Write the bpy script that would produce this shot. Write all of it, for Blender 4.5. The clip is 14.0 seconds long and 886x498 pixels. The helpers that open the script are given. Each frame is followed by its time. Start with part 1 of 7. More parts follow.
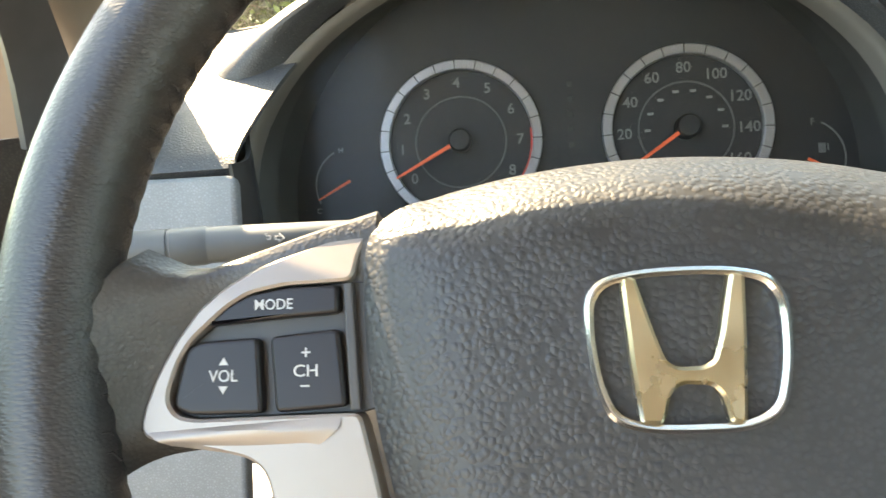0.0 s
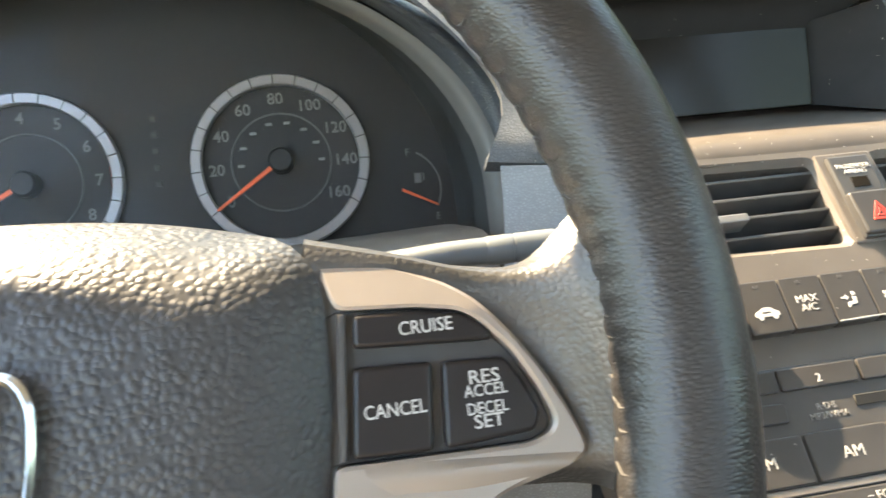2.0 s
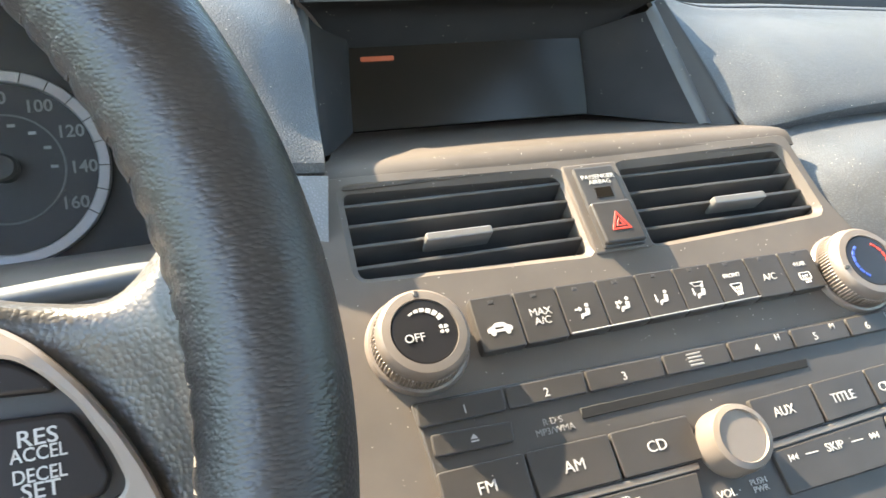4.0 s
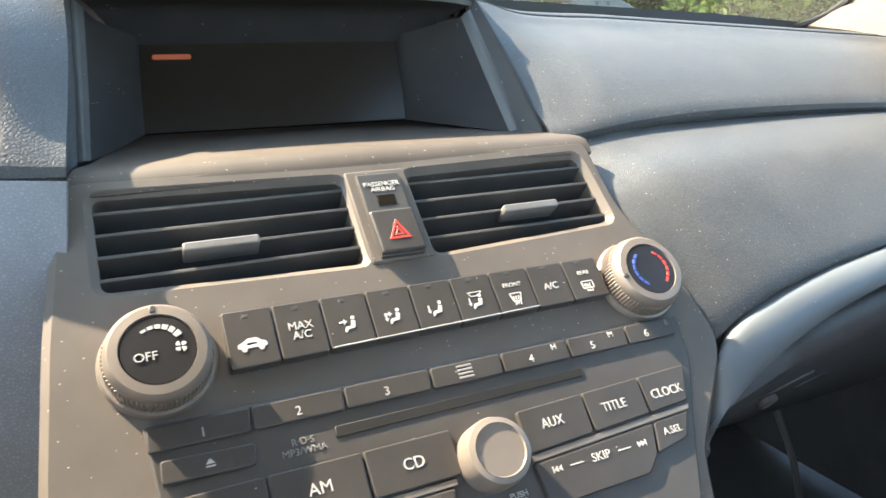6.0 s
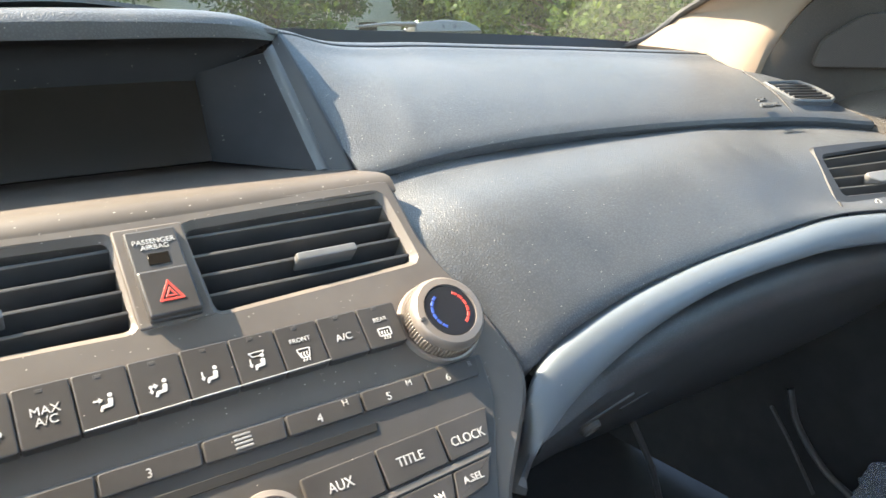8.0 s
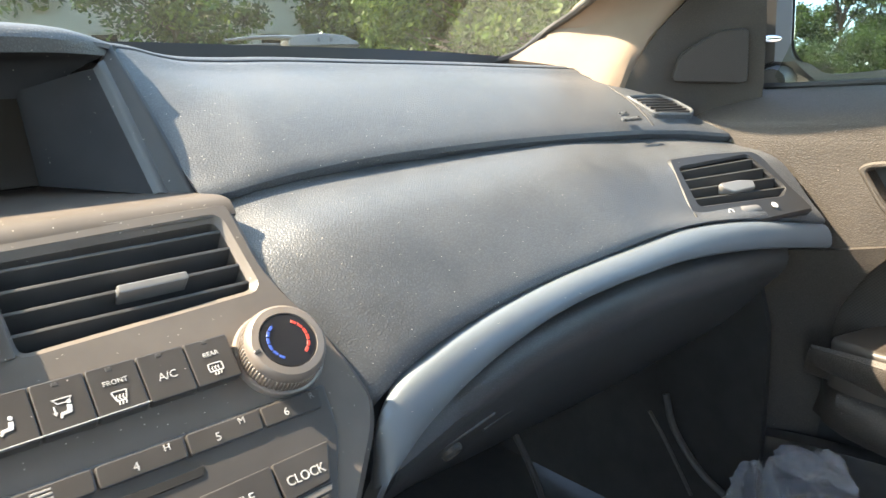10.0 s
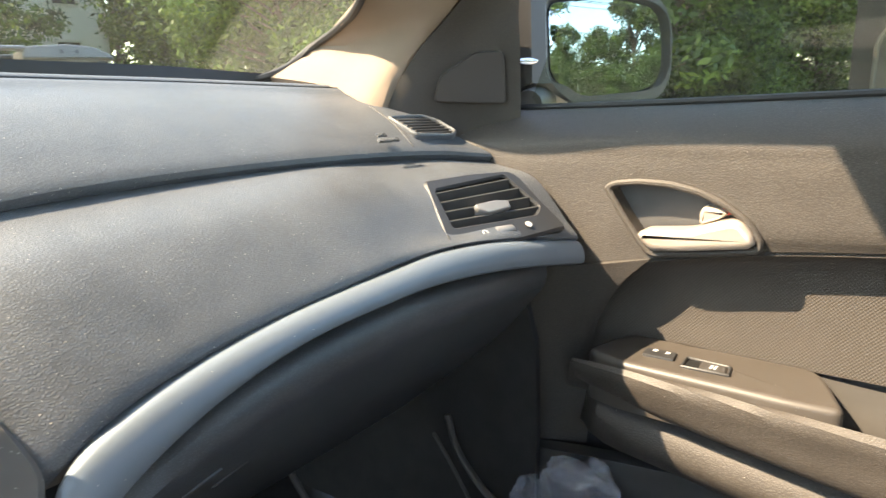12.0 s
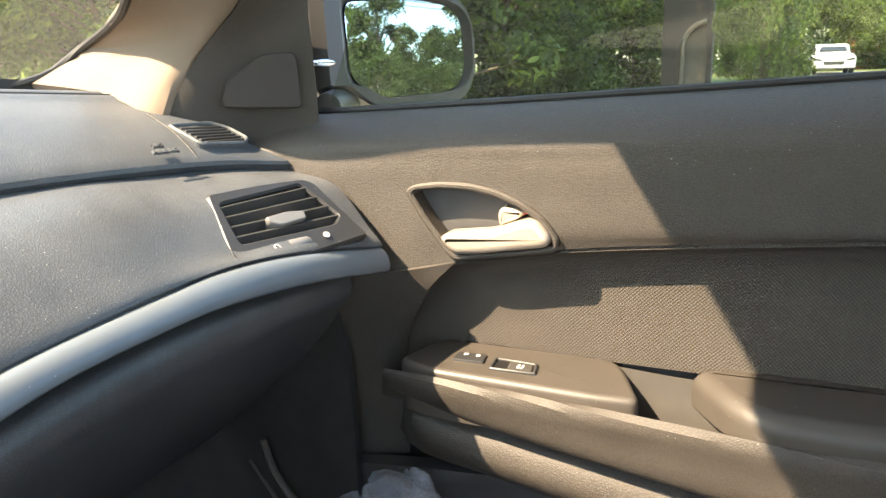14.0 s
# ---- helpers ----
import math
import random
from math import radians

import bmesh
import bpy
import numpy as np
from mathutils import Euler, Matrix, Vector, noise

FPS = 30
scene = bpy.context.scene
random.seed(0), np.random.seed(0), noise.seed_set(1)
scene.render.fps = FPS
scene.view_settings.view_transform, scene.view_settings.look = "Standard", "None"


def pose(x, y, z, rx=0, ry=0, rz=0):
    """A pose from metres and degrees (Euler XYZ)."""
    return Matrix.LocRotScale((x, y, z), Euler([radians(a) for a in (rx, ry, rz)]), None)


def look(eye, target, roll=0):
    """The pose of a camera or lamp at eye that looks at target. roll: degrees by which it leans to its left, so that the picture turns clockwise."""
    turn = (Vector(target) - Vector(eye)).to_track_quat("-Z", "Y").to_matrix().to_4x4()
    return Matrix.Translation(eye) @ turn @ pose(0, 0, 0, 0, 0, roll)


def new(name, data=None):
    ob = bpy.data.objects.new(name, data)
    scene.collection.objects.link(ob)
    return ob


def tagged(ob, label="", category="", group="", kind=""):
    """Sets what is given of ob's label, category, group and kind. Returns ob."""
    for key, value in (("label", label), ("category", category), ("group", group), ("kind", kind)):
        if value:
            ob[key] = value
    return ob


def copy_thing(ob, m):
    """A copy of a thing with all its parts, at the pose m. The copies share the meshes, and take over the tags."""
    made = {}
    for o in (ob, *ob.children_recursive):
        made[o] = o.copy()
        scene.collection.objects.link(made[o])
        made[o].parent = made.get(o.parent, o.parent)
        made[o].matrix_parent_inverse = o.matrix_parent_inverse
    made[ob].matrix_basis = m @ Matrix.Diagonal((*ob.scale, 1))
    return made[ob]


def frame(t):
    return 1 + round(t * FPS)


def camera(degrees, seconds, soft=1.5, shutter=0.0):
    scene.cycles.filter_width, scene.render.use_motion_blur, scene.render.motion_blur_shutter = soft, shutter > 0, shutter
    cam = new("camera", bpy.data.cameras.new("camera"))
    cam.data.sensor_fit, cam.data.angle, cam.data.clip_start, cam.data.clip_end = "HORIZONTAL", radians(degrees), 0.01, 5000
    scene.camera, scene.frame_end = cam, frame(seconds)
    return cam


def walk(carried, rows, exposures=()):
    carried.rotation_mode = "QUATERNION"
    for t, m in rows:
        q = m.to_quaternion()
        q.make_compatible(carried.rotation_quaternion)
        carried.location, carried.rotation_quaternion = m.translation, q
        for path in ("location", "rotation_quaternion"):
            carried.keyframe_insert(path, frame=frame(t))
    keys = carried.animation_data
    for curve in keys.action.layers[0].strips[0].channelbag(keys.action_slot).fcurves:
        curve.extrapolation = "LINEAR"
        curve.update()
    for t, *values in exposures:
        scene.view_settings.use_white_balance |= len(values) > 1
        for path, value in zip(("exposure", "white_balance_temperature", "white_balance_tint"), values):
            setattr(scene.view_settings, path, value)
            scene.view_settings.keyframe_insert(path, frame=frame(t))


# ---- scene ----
cam = camera(62.9, 14.0, soft=1.5, shutter=0.3)
PATH = [
    (0, (-0.0461, -0.2097, 0.8731), (-0.1556, 0.7453, 0.5974), -4.49),
    (0.5, (-0.0276, -0.2055, 0.8683), (-0.0914, 0.7541, 0.5942), -3.90),
    (1, (0.0105, -0.1937, 0.8708), (-0.0019, 0.7675, 0.5950), -4.23),
    (1.5, (0.0670, -0.1831, 0.8737), (0.1333, 0.7758, 0.5977), -4.82),
    (2, (0.1042, -0.1779, 0.8706), (0.2483, 0.7732, 0.5975), -4.15),
    (2.5, (0.1368, -0.1708, 0.8632), (0.3398, 0.7696, 0.5903), -3.74),
    (3, (0.1625, -0.1701, 0.8686), (0.4026, 0.7607, 0.5931), -3.80),
    (3.2, (0.1687, -0.1707, 0.8692), (0.4203, 0.7567, 0.5924), -3.90),
    (5.3, (0.2307, -0.1843, 0.8650), (0.6074, 0.6978, 0.5822), 0.45),
    (5.5, (0.2444, -0.1875, 0.8675), (0.6260, 0.6927, 0.5854), 0.07),
    (6, (0.2622, -0.1872, 0.8644), (0.6749, 0.6800, 0.5856), -0.50),
    (6.5, (0.2842, -0.1896, 0.8687), (0.7299, 0.6611, 0.5903), -0.74),
    (7, (0.2967, -0.1904, 0.8691), (0.7715, 0.6454, 0.5935), -0.75),
    (7.5, (0.3138, -0.1947, 0.8728), (0.8143, 0.6281, 0.6036), -1.28),
    (8, (0.3317, -0.2001, 0.8767), (0.8569, 0.6091, 0.6133), -2.11),
    (10.5, (0.3904, -0.2178, 0.8782), (1.0396, 0.5003, 0.6277), -2.26),
    (11, (0.4111, -0.2270, 0.8789), (1.0906, 0.4632, 0.6301), -2.67),
    (11.5, (0.4303, -0.2312, 0.8765), (1.1598, 0.4078, 0.6325), -1.93),
    (12, (0.4483, -0.2371, 0.8797), (1.2326, 0.3353, 0.6403), -1.03),
    (12.5, (0.4657, -0.2392, 0.8775), (1.2996, 0.2622, 0.6469), -0.32),
    (13, (0.4796, -0.2452, 0.8795), (1.3403, 0.2079, 0.6474), -0.52),
    (13.5, (0.4928, -0.2582, 0.8826), (1.3650, 0.1678, 0.6420), -1.42),
    (14, (0.5012, -0.2631, 0.8812), (1.3864, 0.1324, 0.6365), -1.62),
]
walk(cam, [(t, look(eye, target, roll)) for t, eye, target, roll in PATH],
     exposures=[(0, 3.7, 8500, 8), (1.5, 3.68, 8200, 8), (2.1, 3.82, 7800, 8), (2.6, 3.88, 7500, 8), (3.2, 3.84, 7150, 8), (5.3, 3.46, 6900, 8), (8.2, 3.47, 6600, 8), (11.5, 3.37, 7100, 9), (13, 3.44, 7250, 10), (14, 3.46, 7350, 10)])

# ---- light ----
SUN_TO = Vector((-0.55, 0.53, 0.85)).normalized()
SUN_EL = math.asin(SUN_TO.z)
SUN_AZ = math.atan2(SUN_TO.x, SUN_TO.y)
world = bpy.data.worlds.new("world")
scene.world = world
world.use_nodes = True
wn = world.node_tree
sky = wn.nodes.new("ShaderNodeTexSky")
sky.sky_type = "NISHITA"
sky.sun_disc = False
sky.sun_elevation, sky.sun_rotation = SUN_EL, SUN_AZ
bg = wn.nodes["Background"]
bg.inputs["Strength"].default_value = 0.15
wn.links.new(sky.outputs[0], bg.inputs["Color"])
sun_data = bpy.data.lights.new("sun", "SUN")
sun_data.energy, sun_data.angle, sun_data.color = 2.9, radians(0.6), (1.0, 0.84, 0.64)
sun = new("sun", sun_data)
sun.rotation_euler = SUN_TO.to_track_quat("Z", "Y").to_euler()


# ---- materials ----
def material(name, color, rough=0.5, metal=0.0, spec=0.5, vary=0.0, vary_scale=8.0, bump=0.0, bump_scale=400.0, kind="noise",
             second=None, second_scale=40.0, dust=0.0, coat=0.0, stretch=(1, 1, 1), rough_vary=0.0, crease=0.45, deep=0.25, flat=0.55):
    """A surface with variation at two scales, fine relief and, where asked, specks of dust."""
    m = bpy.data.materials.new(name)
    m.use_nodes = True
    t = m.node_tree
    b = t.nodes["Principled BSDF"]
    b.inputs["Base Color"].default_value = (*color, 1)
    b.inputs["Roughness"].default_value = rough
    b.inputs["Metallic"].default_value = metal
    b.inputs["Specular IOR Level"].default_value = spec
    b.inputs["Coat Weight"].default_value = coat
    co = t.nodes.new("ShaderNodeTexCoord")
    mp = t.nodes.new("ShaderNodeMapping")
    mp.inputs["Scale"].default_value = stretch
    t.links.new(co.outputs["Object"], mp.inputs["Vector"])
    src = mp.outputs["Vector"]

    def noise_node(scale, detail=3.0):
        n = t.nodes.new("ShaderNodeTexNoise")
        n.inputs["Scale"].default_value, n.inputs["Detail"].default_value = scale, detail
        t.links.new(src, n.inputs["Vector"])
        return n

    col = None
    if vary or second:
        n = noise_node(vary_scale, 5)
        mix = t.nodes.new("ShaderNodeMix")
        mix.data_type = "RGBA"
        dark = [c * (1 - vary) for c in color]
        light = second or [min(1, c * (1 + vary)) for c in color]
        mix.inputs["A"].default_value, mix.inputs["B"].default_value = (*dark, 1), (*light, 1)
        n2 = noise_node(second_scale, 4)
        ad = t.nodes.new("ShaderNodeMath")
        ad.operation = "ADD"
        hf = t.nodes.new("ShaderNodeMath")
        hf.operation = "MULTIPLY"
        hf.inputs[1].default_value = 0.5
        t.links.new(n.outputs["Fac"], ad.inputs[0])
        t.links.new(n2.outputs["Fac"], ad.inputs[1])
        t.links.new(ad.outputs[0], hf.inputs[0])
        cr = t.nodes.new("ShaderNodeMapRange")
        cr.inputs["From Min"].default_value, cr.inputs["From Max"].default_value = 0.3, 0.7
        t.links.new(hf.outputs[0], cr.inputs["Value"])
        t.links.new(cr.outputs["Result"], mix.inputs["Factor"])
        col = mix.outputs["Result"]
        if rough_vary:
            rr = t.nodes.new("ShaderNodeMapRange")
            rr.inputs["To Min"].default_value, rr.inputs["To Max"].default_value = rough - rough_vary, rough + rough_vary
            t.links.new(cr.outputs["Result"], rr.inputs["Value"])
            t.links.new(rr.outputs["Result"], b.inputs["Roughness"])
    if dust:
        v = t.nodes.new("ShaderNodeTexVoronoi")
        v.inputs["Scale"].default_value = 380
        t.links.new(src, v.inputs["Vector"])
        small = t.nodes.new("ShaderNodeMath")
        small.operation = "LESS_THAN"
        small.inputs[1].default_value = 0.125
        t.links.new(v.outputs["Distance"], small.inputs[0])
        sep = t.nodes.new("ShaderNodeSeparateColor")
        t.links.new(v.outputs["Color"], sep.inputs[0])
        few = t.nodes.new("ShaderNodeMath")
        few.operation = "LESS_THAN"
        few.inputs[1].default_value = dust
        t.links.new(sep.outputs[0], few.inputs[0])
        both = t.nodes.new("ShaderNodeMath")
        both.operation = "MULTIPLY"
        t.links.new(small.outputs[0], both.inputs[0])
        t.links.new(few.outputs[0], both.inputs[1])
        mx = t.nodes.new("ShaderNodeMix")
        mx.data_type = "RGBA"
        mx.inputs["A"].default_value = (*color, 1)
        mx.inputs["B"].default_value = (0.44, 0.41, 0.36, 1)
        if col:
            t.links.new(col, mx.inputs["A"])
        t.links.new(both.outputs[0], mx.inputs["Factor"])
        col = mx.outputs["Result"]
    if col:
        t.links.new(col, b.inputs["Base Color"])
    if bump:
        if kind in ("leather", "pebble"):
            # flat-topped cells, or rounded pebbles
            g = t.nodes.new("ShaderNodeTexVoronoi")
            g.feature = "DISTANCE_TO_EDGE" if kind == "leather" else "F1"
            g.inputs["Scale"].default_value = bump_scale
            warp = noise_node(bump_scale * 0.5, 2)
            wm = t.nodes.new("ShaderNodeMix")
            wm.data_type = "RGBA"
            wm.blend_type = "LINEAR_LIGHT"
            wm.inputs["Factor"].default_value = 0.35 / bump_scale
            t.links.new(src, wm.inputs["A"])
            t.links.new(warp.outputs["Color"], wm.inputs["B"])
            t.links.new(wm.outputs["Result"], g.inputs["Vector"])
            soft = t.nodes.new("ShaderNodeMapRange")
            soft.interpolation_type = "SMOOTHSTEP"
            soft.inputs["From Max"].default_value = flat
            if kind == "pebble":
                soft.inputs["From Min"].default_value, soft.inputs["From Max"].default_value = 0.12, 0.78
                soft.inputs["To Min"].default_value, soft.inputs["To Max"].default_value = 1.0, 0.0
            t.links.new(g.outputs["Distance"], soft.inputs["Value"])
            out = soft.outputs["Result"]
            # creases are darkened in the colour, standing in for shade in the grain
            cm = t.nodes.new("ShaderNodeMix")
            cm.data_type = "RGBA"
            cm.blend_type = "MULTIPLY"
            cm.inputs["Factor"].default_value = crease
            cm.inputs["A"].default_value = (*color, 1)
            if col:
                t.links.new(col, cm.inputs["A"])
            t.links.new(out, cm.inputs["B"])
            t.links.new(cm.outputs["Result"], b.inputs["Base Color"])
        elif kind == "weave":
            # crossing diagonal threads in the plane of the door
            sx = t.nodes.new("ShaderNodeSeparateXYZ")
            t.links.new(src, sx.inputs[0])
            waves = []
            for axis in ("Y", "Z"):
                s1, s2 = t.nodes.new("ShaderNodeMath"), t.nodes.new("ShaderNodeMath")
                s1.operation, s2.operation = "MULTIPLY", "SINE"
                s1.inputs[1].default_value = 6.2832 * bump_scale
                t.links.new(sx.outputs[axis], s1.inputs[0])
                t.links.new(s1.outputs[0], s2.inputs[0])
                waves.append(s2.outputs[0])
            wv = t.nodes.new("ShaderNodeMath")
            wv.operation = "MULTIPLY"
            t.links.new(waves[0], wv.inputs[0])
            t.links.new(waves[1], wv.inputs[1])
            dots = t.nodes.new("ShaderNodeMapRange")
            dots.inputs["From Min"].default_value = -1.0
            t.links.new(wv.outputs[0], dots.inputs["Value"])
            out = dots.outputs["Result"]
            # the gaps between the threads are darkened in the colour too
            cm = t.nodes.new("ShaderNodeMix")
            cm.data_type = "RGBA"
            cm.blend_type = "MULTIPLY"
            cm.inputs["Factor"].default_value = crease
            cm.inputs["A"].default_value = (*color, 1)
            if col:
                t.links.new(col, cm.inputs["A"])
            t.links.new(out, cm.inputs["B"])
            t.links.new(cm.outputs["Result"], b.inputs["Base Color"])
        else:
            out = noise_node(bump_scale, 4).outputs["Fac"]
        bp = t.nodes.new("ShaderNodeBump")
        bp.inputs["Strength"].default_value = bump
        bp.inputs["Distance"].default_value = deep / bump_scale
        t.links.new(out, bp.inputs["Height"])
        t.links.new(bp.outputs["Normal"], b.inputs["Normal"])
    return m


LEATHER = material("wheel_leather", (0.034, 0.036, 0.039), 0.44, spec=0.6, vary=0.25, bump=0.5, deep=0.22, crease=0.25, flat=0.45, bump_scale=440, kind="pebble", rough_vary=0.06)
WRAP = material("rim_leather", (0.025, 0.0238, 0.0238), 0.36, spec=0.6, vary=0.25, bump=0.34, deep=0.2, crease=0.2, flat=0.35, bump_scale=700, kind="pebble", stretch=(0.55, 1.3, 1.3), rough_vary=0.06)
PAD = material("soft_dash_vinyl", (0.080, 0.086, 0.094), 0.44, spec=0.5, crease=0.22, deep=0.14, flat=0.32, vary=0.18, bump=0.5, bump_scale=480, kind="leather", dust=0.16, rough_vary=0.07)
HARD = material("grey_dash_plastic", (0.102, 0.088, 0.077), 0.52, vary=0.2, bump=0.15, bump_scale=1500, dust=0.2, rough_vary=0.05)
BINW = material("bin_plastic", (0.026, 0.026, 0.028), 0.6, spec=0.15, vary=0.2, bump=0.2, bump_scale=1000, dust=0.05)
WEB = material("wrapped_leather", (0.045, 0.043, 0.041), 0.42, spec=0.8, vary=0.2, bump=0.38, deep=0.2, crease=0.2, flat=0.35, bump_scale=620, kind="pebble")
DARK = material("black_plastic", (0.048, 0.047, 0.047), 0.45, vary=0.3, bump=0.1, bump_scale=1200)
VINYL = material("blue_grey_vinyl", (0.255, 0.275, 0.295), 0.45, vary=0.15, bump=0.3, bump_scale=600, kind="leather", crease=0.3)
FASCIA = material("radio_fascia_plastic", (0.052, 0.049, 0.047), 0.42, vary=0.2, bump=0.1, bump_scale=1500, dust=0.03)
BUTTON = material("button_plastic", (0.042, 0.039, 0.037), 0.4, vary=0.25, bump=0.06, bump_scale=1500, dust=0.02)
VENTBLACK = material("vent_frame_black", (0.02, 0.02, 0.021), 0.5, vary=0.2, bump=0.1, bump_scale=1200, dust=0.02)
DIALFACE = material("dial_face_black", (0.012, 0.012, 0.014), 0.35, vary=0.2, dust=0.015)
SMOKED = material("smoked_button_plastic", (0.014, 0.0122, 0.0132), 0.33, vary=0.2, coat=0.0, spec=0.35)
SILVER = material("silver_paint", (0.30, 0.265, 0.24), 0.4, metal=0.5, vary=0.06, bump=0.04, bump_scale=2500)
TRIM = material("silver_blue_trim", (0.14, 0.165, 0.19), 0.45, metal=0.3, vary=0.06, dust=0.02)
CHROME = material("chrome", (0.68, 0.69, 0.7), 0.2, metal=1.0, rough_vary=0.03, vary=0.05)
WORN = material("worn_chrome", (0.64, 0.55, 0.38), 0.3, metal=1.0, vary=0.12, vary_scale=60, rough_vary=0.1)
TAB = material("tab_paint", (0.2, 0.195, 0.19), 0.4, metal=0.4, vary=0.1)
GLOVE = material("glove_box_plastic", (0.080, 0.086, 0.094), 0.42, vary=0.2, bump=0.25, bump_scale=700, kind="leather")
KNOB = material("knob_paint", (0.22, 0.19, 0.165), 0.4, metal=0.4, vary=0.12, bump=0.05, bump_scale=1500)
PRINT = material("white_print", (0.45, 0.45, 0.44), 0.6)
DIM = material("grey_print", (0.2, 0.2, 0.2), 0.6)
FAINT = material("faint_print", (0.09, 0.09, 0.09), 0.6)
RED = material("red_print", (0.5, 0.05, 0.035), 0.5)
ORANGE = material("orange_needle", (0.8, 0.12, 0.04), 0.45)
BLUE = material("blue_print", (0.04, 0.09, 0.4), 0.5)
SHROUD = material("cluster_shroud", (0.027, 0.027, 0.026), 0.5, vary=0.2, bump=0.2, bump_scale=900)
NUMERAL = material("unlit_numeral", (0.15, 0.15, 0.147), 0.6)
FACE = material("gauge_face", (0.013, 0.013, 0.0135), 0.6, vary=0.1)
RING = material("gauge_ring", (0.3, 0.3, 0.31), 0.35, metal=0.6)
LEDGE = material("dusty_brown_plastic", (0.064, 0.053, 0.044), 0.6, vary=0.2, bump=0.15, bump_scale=1500, dust=0.22)
BEIGE = material("beige_pillar_trim", (0.165, 0.122, 0.088), 0.75, vary=0.08, bump=0.15, bump_scale=900)
GRILLE = material("speaker_mesh", (0.04, 0.033, 0.027), 0.8, vary=0.1, bump=0.4, bump_scale=500, kind="weave")
DOORTOP = material("door_vinyl", (0.052, 0.044, 0.037), 0.6, vary=0.15, bump=0.5, bump_scale=400, crease=0.28, kind="leather", dust=0.015, rough_vary=0.05, deep=0.14, flat=0.3)
ARM = material("armrest_plastic", (0.045, 0.038, 0.032), 0.5, vary=0.15, bump=0.1, bump_scale=1500, dust=0.03, rough_vary=0.05)
INSERT = material("door_fabric", (0.056, 0.047, 0.039), 0.8, vary=0.1, bump=0.5, crease=0.45, bump_scale=270, kind="weave")
HANDLE = material("handle_paint", (0.45, 0.39, 0.33), 0.32, metal=0.5, vary=0.05)
CARPET = material("carpet", (0.018, 0.0175, 0.017), 0.95, vary=0.4, bump=0.5, bump_scale=900)
ROOF = material("headliner", (0.6, 0.54, 0.46), 0.9, vary=0.05, bump=0.2, bump_scale=800)
RUBBER = material("black_rubber", (0.012, 0.012, 0.012), 0.6, vary=0.2)
PAINTW = material("grey_car_paint", (0.09, 0.08, 0.075), 0.3, metal=0.3, vary=0.05, coat=0.4)
SCREEN = material("display_glass", (0.014, 0.012, 0.010), 0.15, spec=0.12, vary=0.1)


def clear(name, color, rough=0.0, film=0.0, gloss=0.04):
    """Thin glass with a weak reflection and a pale film: dust on windows, haze on the lens."""
    m = bpy.data.materials.new(name)
    m.use_nodes = True
    t = m.node_tree
    out = t.nodes["Material Output"]
    a, g, mix = t.nodes.new("ShaderNodeBsdfTransparent"), t.nodes.new("ShaderNodeBsdfGlossy"), t.nodes.new("ShaderNodeMixShader")
    a.inputs["Color"].default_value = (*color, 1)
    g.inputs["Roughness"].default_value = rough
    mix.inputs["Fac"].default_value = gloss
    t.links.new(a.outputs[0], mix.inputs[1])
    t.links.new(g.outputs[0], mix.inputs[2])
    d, mix2 = t.nodes.new("ShaderNodeBsdfDiffuse"), t.nodes.new("ShaderNodeMixShader")
    d.inputs["Color"].default_value = (0.5, 0.47, 0.4, 1)
    mix2.inputs["Fac"].default_value = film
    t.links.new(mix.outputs[0], mix2.inputs[1])
    t.links.new(d.outputs[0], mix2.inputs[2])
    t.links.new(mix2.outputs[0], out.inputs["Surface"])
    return m


GLASS = clear("windshield_glass", (0.84, 0.88, 0.83), film=0.06)
TINT = clear("tinted_side_glass", (0.74, 0.77, 0.71), film=0.022, gloss=0.015)
# the film on the lens stands in for the haze of reflections
LENS = clear("gauge_lens", (0.95, 0.95, 0.95), 0.1, film=0.004, gloss=0.004)
MIRROR = material("mirror_glass", (0.31, 0.37, 0.43), 0.01, metal=1.0)


# ---- mesh helpers ----
def frame3(o, ux, uy):
    ux, uy = Vector(ux).normalized(), Vector(uy).normalized()
    n = ux.cross(uy).normalized()
    uy = n.cross(ux)
    return Matrix(((ux.x, uy.x, n.x, o[0]), (ux.y, uy.y, n.y, o[1]), (ux.z, uy.z, n.z, o[2]), (0, 0, 0, 1)))


def mesh_of(name, bm, mat, smooth=True, angle=35):
    bmesh.ops.recalc_face_normals(bm, faces=bm.faces)
    lim = radians(angle)
    flat = bm.faces.layers.int.get("flat")
    for f in bm.faces:
        f.smooth = smooth and not (flat and f[flat])
    for e in bm.edges:
        if len(e.link_faces) == 2 and e.calc_face_angle(0) > lim:
            e.smooth = False
    me = bpy.data.meshes.new(name)
    bm.to_mesh(me)
    bm.free()
    me.materials.append(mat)
    return me


def thing(name, label, category, group="", kind="", at=(0, 0, 0)):
    ob = new(name)
    ob.location = at
    return tagged(ob, label, category, group, kind)


def part(name, bm, mat, parent=None, label="", smooth=True, angle=35):
    """Links a bmesh as one mesh object; its places are given in the world."""
    ob = new(name, mesh_of(name, bm, mat, smooth, angle))
    if parent:
        ob.parent = parent
        if not parent.parent:
            ob.matrix_parent_inverse = Matrix.Translation(-parent.location)
    return tagged(ob, label)


